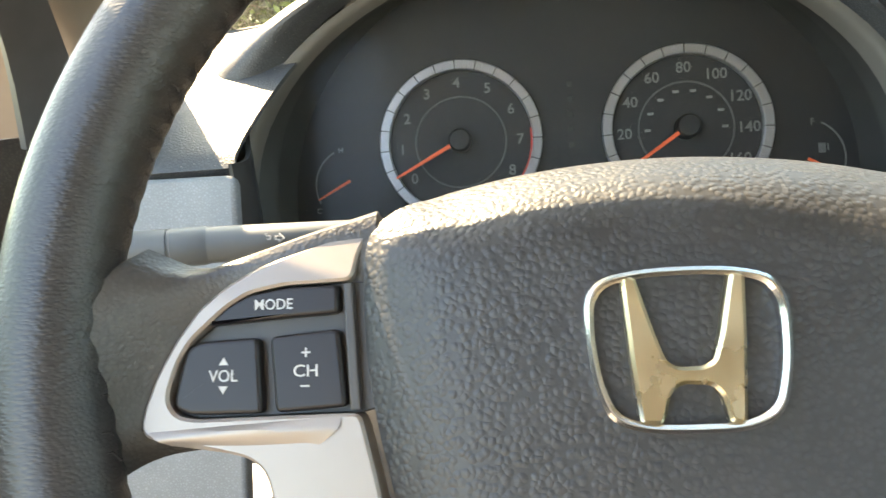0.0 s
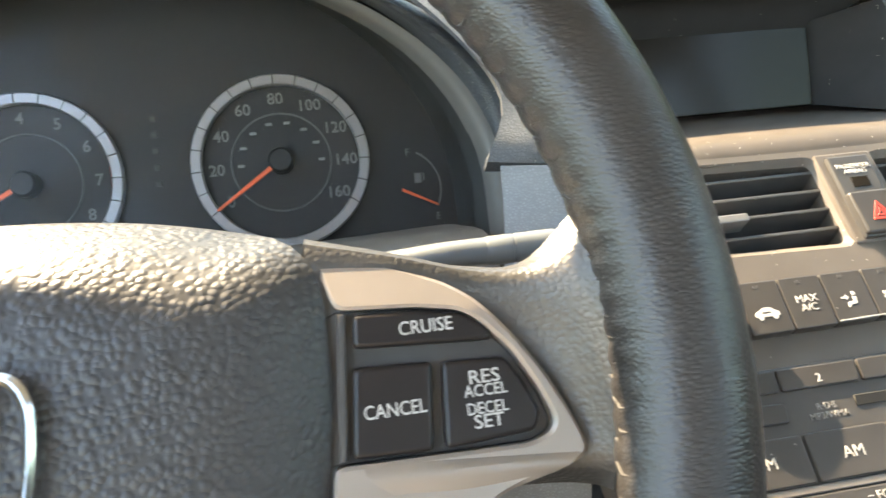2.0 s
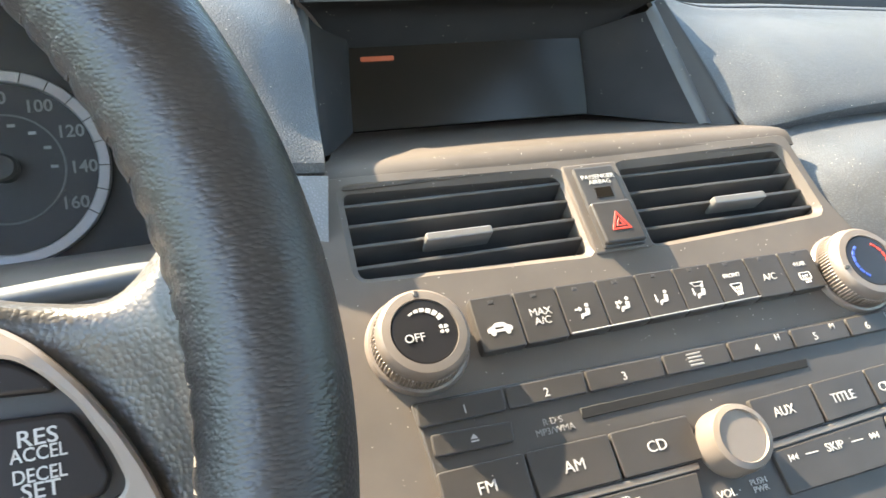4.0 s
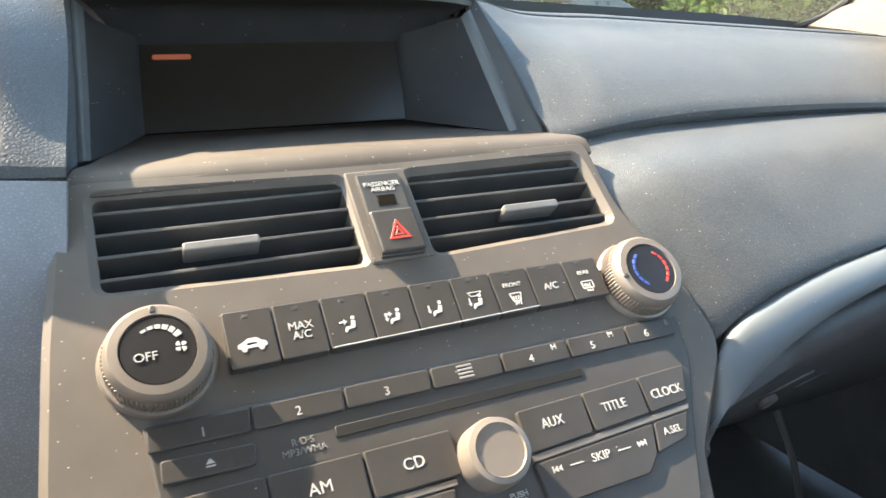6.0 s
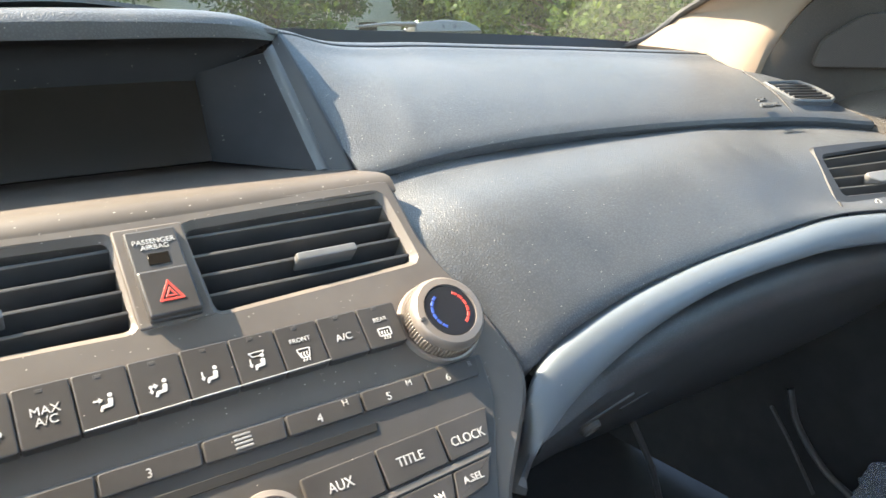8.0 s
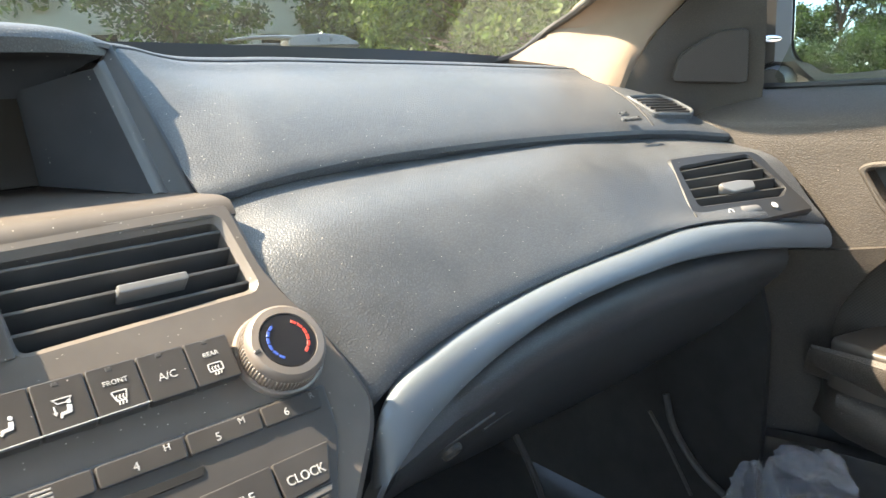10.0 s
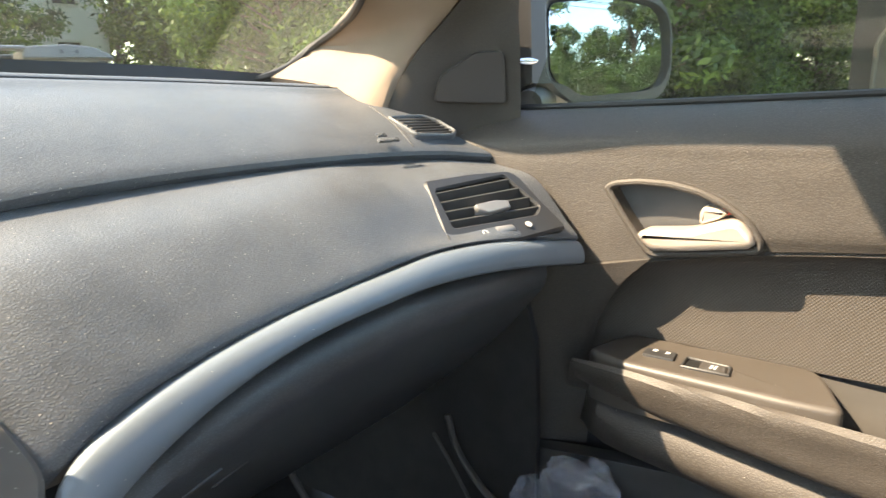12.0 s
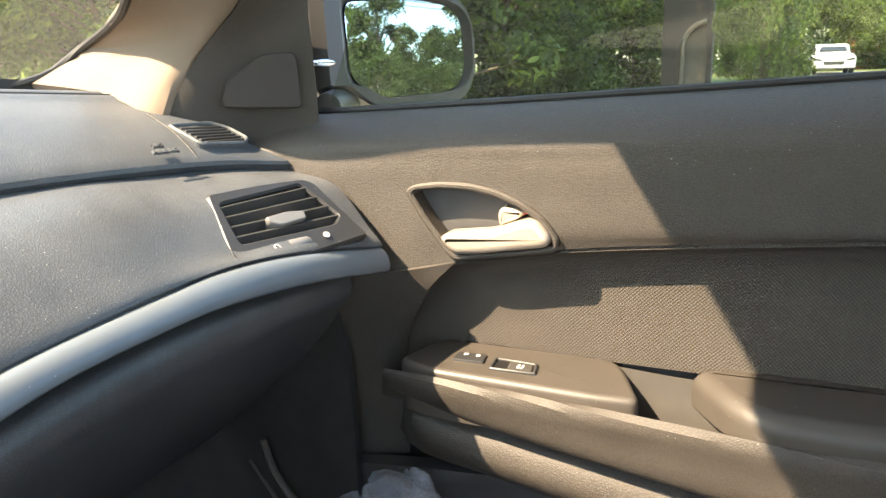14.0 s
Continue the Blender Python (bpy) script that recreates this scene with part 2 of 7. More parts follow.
def catmull(pts, n):
    """n points along a smooth curve through pts."""
    pts = [Vector(p) for p in pts]
    if len(pts) == 2:
        return [pts[0].lerp(pts[1], i / (n - 1)) for i in range(n)]
    ext = [2 * pts[0] - pts[1]] + pts + [2 * pts[-1] - pts[-2]]
    seg = [max(1e-6, (pts[i + 1] - pts[i]).length) for i in range(len(pts) - 1)]
    total, out = sum(seg), []
    for i in range(n):
        s = total * i / (n - 1)
        k = 0
        while k < len(seg) - 1 and s > seg[k]:
            s -= seg[k]
            k += 1
        u = min(1.0, s / seg[k])
        a, b, c, d = ext[k:k + 4]
        d0, d1, d2 = (max(1e-5, (q - p).length) ** 0.5 for p, q in ((a, b), (b, c), (c, d)))
        m1 = d1 * ((b - a) / d0 - (c - a) / (d0 + d1) + (c - b) / d1)
        m2 = d1 * ((c - b) / d1 - (d - b) / (d1 + d2) + (d - c) / d2)
        out.append(b * (2 * u ** 3 - 3 * u * u + 1) + m1 * (u ** 3 - 2 * u * u + u) + c * (3 * u * u - 2 * u ** 3) + m2 * (u ** 3 - u * u))
    return out


def inside(p, poly):
    """Whether a 2D point lies in an outline."""
    hit, j = False, len(poly) - 1
    for i in range(len(poly)):
        a, b = poly[i], poly[j]
        if (a[1] > p[1]) != (b[1] > p[1]) and p[0] < (b[0] - a[0]) * (p[1] - a[1]) / (b[1] - a[1]) + a[0]:
            hit = not hit
        j = i
    return hit


CABIN = Vector((0.35, -0.4, 0.98))


def loft(curves, nu=40, nv=4, thick=0.004, cut=None):
    """A sheet through the given curves, with a thickness away from its front."""
    rows = [catmull(c, nu) for c in curves]
    cols = [catmull([r[i] for r in rows], nv * (len(rows) - 1) + 1) for i in range(nu)]
    bm = bmesh.new()
    grid = [[bm.verts.new(p) for p in col] for col in cols]
    for i in range(nu - 1):
        for j in range(len(grid[0]) - 1):
            bm.faces.new((grid[i][j], grid[i + 1][j], grid[i + 1][j + 1], grid[i][j + 1]))
    if cut:
        bmesh.ops.delete(bm, geom=[f for f in bm.faces if cut(f.calc_center_median())], context="FACES")
    if thick:
        # the given sheet stays the side that faces the cabin
        bm.normal_update()
        facing = sum(f.normal.dot(CABIN - f.calc_center_median()) * f.calc_area() for f in bm.faces)
        if facing < 0:
            bmesh.ops.reverse_faces(bm, faces=bm.faces[:])
            bm.normal_update()
        front, edges = bm.faces[:], [e for e in bm.edges if len(e.link_faces) == 1]
        rim = [(e, e.link_faces[0]) for e in edges]
        back = {v: bm.verts.new(v.co - v.normal * thick) for v in bm.verts[:] if v.link_faces}
        for f in front:
            bm.faces.new([back[v] for v in reversed(f.verts)])
        for e, f in rim:
            a, b = e.verts
            lp = [v for v in f.verts]
            if lp[(lp.index(a) + 1) % len(lp)] is not b:
                a, b = b, a
            bm.faces.new((b, a, back[a], back[b]))
    return bm


def fillet(pts, r, n=4):
    """The corners of a 2D outline rounded; r: one radius or one per corner."""
    out, c = [], len(pts)
    for i, p in enumerate(pts):
        p = Vector(p[:2])
        ri = r[i] if isinstance(r, (list, tuple)) else r
        a, b = Vector(pts[i - 1][:2]) - p, Vector(pts[(i + 1) % c][:2]) - p
        k = min(ri, a.length * 0.49, b.length * 0.49)
        if k < 1e-5:
            out.append(p)
            continue
        s, e = p + a.normalized() * k, p + b.normalized() * k
        for j in range(n + 1):
            u = j / n
            out.append(s * (1 - u) ** 2 + p * 2 * u * (1 - u) + e * u * u)
    return out


def spin(cx, cy, rx, ry=None, n=48, a0=0, a1=360):
    ry = ry or rx
    full = abs(a1 - a0) >= 360
    return [Vector((cx + rx * math.cos(radians(a0 + (a1 - a0) * i / (n if full else n - 1))), cy + ry * math.sin(radians(a0 + (a1 - a0) * i / (n if full else n - 1))))) for i in range(n)]


def area2(p):
    return 0.5 * sum(p[i - 1][0] * p[i][1] - p[i][0] * p[i - 1][1] for i in range(len(p)))


def offset2(pts, d):
    """A 2D outline moved inwards by d."""
    if area2(pts) < 0:
        pts = pts[::-1]
    out, c = [], len(pts)
    for i in range(c):
        p, a, b = Vector(pts[i]), Vector(pts[i - 1]), Vector(pts[(i + 1) % c])
        e1, e2 = (p - a), (b - p)
        n1, n2 = Vector((-e1.y, e1.x)), Vector((-e2.y, e2.x))
        n1 = n1.normalized() if n1.length > 1e-9 else n1
        n2 = n2.normalized() if n2.length > 1e-9 else n1
        m = n1 + n2
        m = m.normalized() if m.length > 1e-6 else n1
        k = max(0.4, m.dot(n1) if n1.length else 1)
        out.append(p + m * (d / k))
    return out


def slab(bm, pts, fr, z0, z1, bevel=0.001, steps=2):
    """A plate with a rounded upper edge: outline pts in the frame fr, from z0 to z1."""
    if area2(pts) < 0:
        pts = pts[::-1]
    flat = bm.faces.layers.int.get("flat") or bm.faces.layers.int.new("flat")
    rings = [(pts, z0)]
    for k in range(steps + 1):
        a = k / steps * math.pi / 2
        rings.append((offset2(pts, bevel * (1 - math.cos(a))) if k else pts, z1 - bevel + bevel * math.sin(a)))
    vs = [[bm.verts.new(fr @ Vector((p[0], p[1], z))) for p in ring] for ring, z in rings]
    for r0, r1 in zip(vs, vs[1:]):
        for i in range(len(r0)):
            bm.faces.new((r0[i - 1], r0[i], r1[i], r1[i - 1]))
    for ring in (vs[-1], vs[0][::-1]):
        bm.faces.new(ring)[flat] = 1
    return bm


def plate(bm, outer, holes, fr, z, depth, bevel=0.001, hole_depth=None, rise=None):
    """A sheet with holes through it: front at z, walls down by depth; rise(x, y) lifts its front."""
    up = rise or (lambda x, y: 0.0)
    flat = bm.faces.layers.int.get("flat") or bm.faces.layers.int.new("flat")
    edges = []

    def ring(pts, zz):
        return [bm.verts.new(fr @ Vector((p[0], p[1], zz + up(p[0], p[1])))) for p in pts]

    def strip(a, b):
        for i in range(len(a)):
            bm.faces.new((a[i - 1], a[i], b[i], b[i - 1]))

    if area2(outer) < 0:
        outer = outer[::-1]
    o1 = ring(offset2(outer, bevel), z)
    o2 = ring(outer, z - bevel)
    o3 = ring(outer, z - depth)
    strip(o1, o2), strip(o2, o3)
    loops = [o1]
    for h in holes:
        if area2(h) < 0:
            h = h[::-1]
        h1 = ring(offset2(h, -bevel), z)
        h2 = ring(h, z - bevel)
        h3 = ring(h, z - (hole_depth or depth))
        strip(h1, h2), strip(h2, h3)
        loops.append(h1)
    for lp in loops:
        for i in range(len(lp)):
            edges.append(bm.edges.get((lp[i - 1], lp[i])))
    filled = bmesh.ops.triangle_fill(bm, use_beauty=True, use_dissolve=False, edges=edges)
    if not rise:
        for f in filled["geom"]:
            if isinstance(f, bmesh.types.BMFace):
                f[flat] = 1
    return bm


def tube(bm, pts, radius, n=10, closed=False, flat=1.0):
    """A round bar along pts; radius: a number or one per point."""
    pts = [Vector(p) for p in pts]
    c, rings = len(pts), []
    ref = Vector((0, 0, 1))
    for i, p in enumerate(pts):
        a = pts[i - 1] if i or closed else p
        b = pts[(i + 1) % c] if i < c - 1 or closed else p
        d = (b - a).normalized()
        side = d.cross(ref)
        if side.length < 1e-3:
            side = d.cross(Vector((0, 1, 0)))
        side.normalize()
        up = side.cross(d).normalized()
        r = radius[i] if isinstance(radius, (list, tuple)) else radius
        rings.append([bm.verts.new(p + side * r * math.cos(2 * math.pi * k / n) + up * r * flat * math.sin(2 * math.pi * k / n)) for k in range(n)])
    for i in range(c if closed else c - 1):
        r0, r1 = rings[i], rings[(i + 1) % c]
        for k in range(n):
            bm.faces.new((r0[k - 1], r0[k], r1[k], r1[k - 1]))
    if not closed:
        bm.faces.new(rings[0][::-1])
        bm.faces.new(rings[-1])
    return bm


def lathe(bm, fr, profile, n=48, sx=1.0):
    """A turned body in the frame fr; profile: pairs of radius and height."""
    rings = []
    for r, z in profile:
        if r < 1e-6:
            rings.append([bm.verts.new(fr @ Vector((0, 0, z)))])
        else:
            rings.append([bm.verts.new(fr @ Vector((r * sx * math.cos(2 * math.pi * k / n), r * math.sin(2 * math.pi * k / n), z))) for k in range(n)])
    for r0, r1 in zip(rings, rings[1:]):
        for k in range(n):
            q = [r0[k - 1], r0[k]] if len(r0) > 1 else [r0[0]]
            q += [r1[k], r1[k - 1]] if len(r1) > 1 else [r1[0]]
            bm.faces.new(q)
    return bm


def block(bm, lo, hi, fr=None, bevel=0.0):
    """A box with rounded vertical corners and upper edge."""
    fr = fr or Matrix()
    pts = [(lo[0], lo[1]), (hi[0], lo[1]), (hi[0], hi[1]), (lo[0], hi[1])]
    if bevel:
        pts = fillet(pts, bevel * 1.5, 3)
    return slab(bm, pts, fr, lo[2], hi[2], max(bevel, 0.0004), 2 if bevel else 1)


def at2(fr, u, v, z=0.0, turn=0.0):
    return fr @ Matrix.Translation((u, v, z)) @ Matrix.Rotation(radians(turn), 4, "Z")


def lettering(body, size, fr, u, v, z, mat, parent, name="lettering", label="", wide=1.0, bold=0.0, turn=0.0, depth=0.0002):
    """Raised letters in Blender's own font, centred on (u, v) of the frame fr."""
    cu = bpy.data.curves.new("lettering", "FONT")
    cu.body, cu.size, cu.align_x, cu.align_y = body, size, "CENTER", "CENTER"
    cu.extrude, cu.offset, cu.resolution_u, cu.space_line = depth, bold * size, 3, 0.85
    tmp = new("lettering_tmp", cu)
    me = bpy.data.meshes.new_from_object(tmp)
    bpy.data.objects.remove(tmp)
    me.transform(at2(fr, u, v, z, turn) @ Matrix.Diagonal((wide, 1, 1, 1)))
    me.materials.clear()
    me.materials.append(mat)
    ob = new(name, me)
    if parent:
        ob.parent = parent
        if not parent.parent:
            ob.matrix_parent_inverse = Matrix.Translation(-parent.location)
    return tagged(ob, label)

# ---- frames of reference: steering wheel, gauges, centre stack, passenger door ----
W = frame3((0, -0.009, 0.782), (1, 0, 0), (0, 0.438, 0.899))
C = frame3((0.073, 0.325, 0.81), (1, 0, 0), (0, 0.3, 0.954))
K = frame3((0.406, 0.15, 0.73), (1, 0, 0), (0, 0.69, 0.724))
D = frame3((1.15, 0, 0.70), (0, -1, 0), (0, 0, 1))


def mm(*pts):
    return [(a * 0.001, b * 0.001) for a, b in pts]


def sheet(lo, hi, z, n):
    bm = bmesh.new()
    bmesh.ops.create_grid(bm, x_segments=n, y_segments=n, size=0.5, matrix=Matrix.Translation(((lo[0] + hi[0]) / 2, (lo[1] + hi[1]) / 2, z)) @ Matrix.Diagonal((hi[0] - lo[0], hi[1] - lo[1], 1, 1)))
    return bm


GRASS = material("lawn", (0.10, 0.13, 0.04), 0.9, vary=0.4, vary_scale=0.4, second=(0.16, 0.2, 0.05), second_scale=6, bump=0.5, bump_scale=30)
ASPHALT = material("pale_concrete", (0.32, 0.29, 0.25), 0.9, vary=0.15, vary_scale=1, bump=0.4, bump_scale=80)
ground = part("ground", sheet((-400, -400), (400, 400), 0.0, 8), GRASS)
tagged(ground, "sunlit lawn around the parked car", "ground", kind="structure")
road = part("road", sheet((-5, -30), (3.4, 16), 0.01, 4), ASPHALT)
tagged(road, "pale concrete drive under the car", "road", kind="structure")


def shell(name, curves, mat, label, category, nu=12, nv=3, thick=0.01, kind="structure"):
    return tagged(part(name, loft(curves, nu, nv, thick), mat), label, category, kind=kind)


shell("floor", [[(-0.4, 0.75, 0.32), (1.2, 0.75, 0.32)], [(-0.4, 0.5, 0.27), (1.2, 0.5, 0.27)], [(-0.4, -1.6, 0.27), (1.2, -1.6, 0.27)]], CARPET, "dark carpeted car floor", "floor")
shell("wall_front", [[(-0.4, 0.76, 0.3), (1.2, 0.76, 0.3)], [(-0.4, 0.76, 0.84), (1.2, 0.76, 0.84)]], DARK, "black bulkhead behind the dashboard", "bulkhead")
shell("wall_rear", [[(-0.4, -1.6, 0.27), (1.2, -1.6, 0.27)], [(-0.4, -1.75, 0.95), (1.2, -1.75, 0.95)]], material("seat_cloth", (0.25, 0.235, 0.215), 0.9, vary=0.15, bump=0.3, bump_scale=600), "plain grey cloth rear of the cabin", "cabin wall")
shell("wall_console", [[(0.30, 0.10, 0.30), (0.30, -0.95, 0.30)], [(0.31, 0.10, 0.50), (0.31, -0.95, 0.50)], [(0.34, 0.10, 0.525), (0.34, -0.95, 0.525)], [(0.47, 0.10, 0.525), (0.47, -0.95, 0.525)], [(0.50, 0.10, 0.50), (0.50, -0.95, 0.50)], [(0.51, 0.10, 0.30), (0.51, -0.95, 0.30)]], DARK, "plain black console between the front seats", "console", 8, 3, 0.004)
SEAT = material("grey_seat_cloth", (0.16, 0.155, 0.15), 0.9, vary=0.12, bump=0.3, bump_scale=600)
for sx in (0.0, 0.81):
    shell("wall_seat", [[(sx - 0.25, -0.30, 0.47), (sx + 0.25, -0.30, 0.47)], [(sx - 0.25, -0.62, 0.46), (sx + 0.25, -0.62, 0.46)], [(sx - 0.25, -0.74, 0.60), (sx + 0.25, -0.74, 0.60)], [(sx - 0.22, -0.86, 0.98), (sx + 0.22, -0.86, 0.98)]], SEAT, "plain grey cloth front seat behind the camera", "car seat", 8, 4, 0.03)
shell("ceiling", [[(-0.15, 0.115, 1.225), (0.41, 0.135, 1.245), (0.965, 0.115, 1.225)], [(-0.26, -0.15, 1.27), (0.41, -0.15, 1.31), (1.06, -0.15, 1.27)],
                  [(-0.3, -0.9, 1.29), (0.41, -0.9, 1.34), (1.1, -0.9, 1.29)], [(-0.26, -1.75, 1.2), (0.41, -1.75, 1.22), (1.06, -1.75, 1.2)]], ROOF, "pale fabric car headliner", "ceiling", 16, 4, 0.03)

# ---- passenger side pillar and windshield ----
def mirrored(curves):
    """The same curves on the driver's side."""
    return [[(0.752 - p[0], p[1], p[2]) for p in c] for c in curves]


PILLAR = [[(1.0236, 0.424, 0.876), (1.043, 0.345, 0.863), (1.050, 0.287, 0.838), (1.12, 0.300, 0.822), (1.19, 0.30, 0.820)],
          [(1.070, 0.405, 0.906), (1.077, 0.350, 0.901), (1.088, 0.272, 0.893), (1.15, 0.285, 0.89), (1.185, 0.285, 0.90)],
          [(1.036, 0.288, 0.953), (1.052, 0.265, 0.954), (1.098, 0.212, 0.955), (1.145, 0.235, 0.957), (1.18, 0.235, 0.958)],
          [(0.985, 0.185, 1.062), (1.008, 0.165, 1.063), (1.05, 0.115, 1.07), (1.09, 0.125, 1.08), (1.13, 0.125, 1.08)],
          [(0.905, 0.045, 1.19), (0.925, 0.02, 1.205), (0.975, -0.02, 1.22), (1.03, -0.05, 1.23), (1.08, -0.06, 1.23)]]
pillar = thing("windshield_pillar", "beige moulded trim on the passenger side windshield pillar", "pillar trim", kind="structure")
part("pillar_trim", loft(PILLAR, 20, 6, 0.012), BEIGE, pillar)
pillar_d = thing("windshield_pillar", "beige moulded trim on the driver side windshield pillar", "pillar trim", kind="structure")
part("pillar_trim", loft(mirrored([c[1:] for c in PILLAR[:3]] + [c[2:] for c in PILLAR[3:]]), 20, 6, 0.012), BEIGE, pillar_d)
sail = thing("sail_panel", "dark triangular door corner panel with a speaker grille", "door panel", at=(1.15, 0.23, 0.86))
part("panel", loft([[(1.064, 0.287, 0.79), (1.072, 0.279, 0.789), (1.138, 0.236, 0.785), (1.170, 0.180, 0.79)], [(1.064, 0.285, 0.838), (1.072, 0.277, 0.834), (1.138, 0.233, 0.822), (1.170, 0.178, 0.828)], [(1.092, 0.268, 0.894), (1.099, 0.260, 0.894), (1.140, 0.218, 0.895), (1.168, 0.178, 0.898)], [(1.106, 0.209, 0.956), (1.112, 0.204, 0.957), (1.138, 0.192, 0.958), (1.164, 0.176, 0.96)], [(1.07, 0.112, 1.07), (1.075, 0.11, 1.073), (1.09, 0.103, 1.078), (1.12, 0.086, 1.08)]], 22, 5, 0.006), material("dark_brown_vinyl", (0.045, 0.036, 0.028), 0.7, vary=0.15, bump=0.3, bump_scale=600, kind="leather"), sail)
SP = frame3((1.1305, 0.2185, 0.866), (0.68, -0.73, 0.0), (0.03, -0.19, 1.0))
part("grille", slab(bmesh.new(), fillet(mm((-42, -20), (40, -24), (36, 34), (4, 32), (-34, 8)), 0.007, 4), SP, -0.006, 0.0022, 0.0015), GRILLE, sail, "fine dark speaker mesh")
window_1 = thing("window_1", "slanted clear windshield", "windshield", kind="structure")
pane = part("pane", loft([[(-0.46, 0.68, 0.85), (0.41, 0.80, 0.86), (1.28, 0.68, 0.85)], [(-0.40, 0.35, 1.0), (0.41, 0.44, 1.03), (1.21, 0.35, 1.0)], [(-0.27, 0.095, 1.20), (0.41, 0.14, 1.235), (1.08, 0.095, 1.20)]], 16, 4, 0.004), GLASS, window_1)
pane.visible_shadow = False
bm = bmesh.new()
tube(bm, catmull([(0.55, 0.47, 0.868), (0.8, 0.47, 0.866), (0.97, 0.455, 0.868), (1.020, 0.428, 0.876), (1.050, 0.418, 0.888), (1.069, 0.405, 0.906), (1.063, 0.345, 0.930), (1.034, 0.288, 0.953), (0.983, 0.186, 1.062), (0.905, 0.046, 1.19)], 60), 0.0046, 8)
part("windshield_seal", bm, RUBBER, window_1, "black rubber edge of the windshield")

part("frit_band", loft([[(0.45, 0.475, 0.880), (0.60, 0.472, 0.875), (0.80, 0.465, 0.866), (1.03, 0.425, 0.860)], [(0.45, 0.478, 0.908), (0.595, 0.475, 0.9030), (0.735, 0.472, 0.8975), (0.93, 0.455, 0.8880), (1.03, 0.424, 0.8785)]], 24, 3, 0.003), RUBBER, window_1, "black band along the foot of the glass")

shell("cowl", [[(-0.32, 0.74, 0.842), (0.41, 0.82, 0.85), (1.13, 0.74, 0.842)], [(-0.32, 0.80, 0.862), (0.41, 0.88, 0.868), (1.13, 0.80, 0.86)], [(-0.32, 1.0, 0.85), (0.41, 1.08, 0.85), (1.13, 1.0, 0.85)]], DARK, "black plastic cowl at the foot of the windshield", "cowl", 20, 4, 0.01)

# ---- passenger door ----
door = thing("door_1", "dark grey vinyl passenger door with fabric insert", "car door", kind="structure", at=(1.15, 0.1, 0.6))
REC = mm((-60, 60), (-52, 64.5), (-26, 68), (5, 67.5), (32, 62.5), (58, 52), (79, 38), (91, 21), (90, 12.5), (36, 3), (-12, -4), (-22, 7), (-43, 34))


def run(*pts):
    """A line along the door from front to rear, carried on straight behind the last point."""
    a, b = Vector(pts[-2]), Vector(pts[-1])
    d = (b - a) / abs(b.y - a.y)
    return list(pts) + [tuple(b + d * 0.35 * k + Vector((0, 0, 0))) for k in (1, 2)]


SILL = run((1.195, 0.30, 0.830), (1.197, 0.18, 0.833), (1.198, -0.14, 0.849), (1.2, -0.35, 0.861))
CREASE = run((1.13, 0.26, 0.803), (1.146, 0.08, 0.809), (1.147, -0.146, 0.816), (1.147, -0.318, 0.822))
part("door_top", loft([[(p[0] + 0.004, p[1], p[2] - 0.012) for p in SILL], SILL, [((a[0] + b[0]) / 2 - 0.002, (a[1] + b[1]) / 2, (a[2] + b[2]) / 2 + 0.006) for a, b in zip(SILL, CREASE)], CREASE,
                       run((1.127, 0.23, 0.785), (1.1438, 0.06, 0.789), (1.1448, -0.146, 0.795), (1.1448, -0.318, 0.80)), run((1.126, 0.215, 0.755), (1.1438, 0.06, 0.760), (1.1458, -0.146, 0.765), (1.1458, -0.318, 0.77)),
                       run((1.127, 0.19, 0.705), (1.144, 0.05, 0.715), (1.147, -0.12, 0.73), (1.147, -0.318, 0.74)),
                       run((1.13, 0.15, 0.664), (1.147, 0.02, 0.689), (1.151, -0.10, 0.711), (1.151, -0.357, 0.737))], 170, 10, 0.004, lambda p: inside((-p.y, p.z - 0.70), REC)), DOORTOP, door)
INS_TOP = run((1.13, 0.15, 0.660), (1.149, 0.02, 0.685), (1.153, -0.10, 0.707), (1.153, -0.357, 0.733))
part("door_insert", loft([INS_TOP, run((1.142, 0.145, 0.648), (1.163, 0.02, 0.676), (1.170, -0.10, 0.698), (1.168, -0.357, 0.724)), run((1.158, 0.14, 0.630), (1.175, 0.02, 0.658), (1.178, -0.10, 0.678), (1.175, -0.357, 0.705)),
                          run((1.166, 0.12, 0.60), (1.180, 0.02, 0.625), (1.179, -0.10, 0.637), (1.177, -0.357, 0.655)), run((1.166, 0.10, 0.565), (1.179, 0.02, 0.590), (1.178, -0.10, 0.592), (1.172, -0.357, 0.595))], 60, 4, 0.004), INSERT, door, "woven dark grey fabric insert")
part("insert_front", loft([[(1.119, 0.185, 0.658), (1.122, 0.16, 0.664), (1.138, 0.06, 0.680), (1.146, 0.012, 0.690)], [(1.118, 0.24, 0.628), (1.126, 0.155, 0.630), (1.142, 0.075, 0.648), (1.146, 0.040, 0.662)], [(1.124, 0.27, 0.59), (1.132, 0.15, 0.59), (1.148, 0.09, 0.60), (1.154, 0.060, 0.630)],
                           [(1.128, 0.28, 0.55), (1.137, 0.15, 0.55), (1.154, 0.10, 0.555), (1.162, 0.075, 0.60)], [(1.135, 0.28, 0.45), (1.145, 0.15, 0.45), (1.160, 0.11, 0.45), (1.170, 0.085, 0.45)]], 20, 5, 0.005), DOORTOP, door)
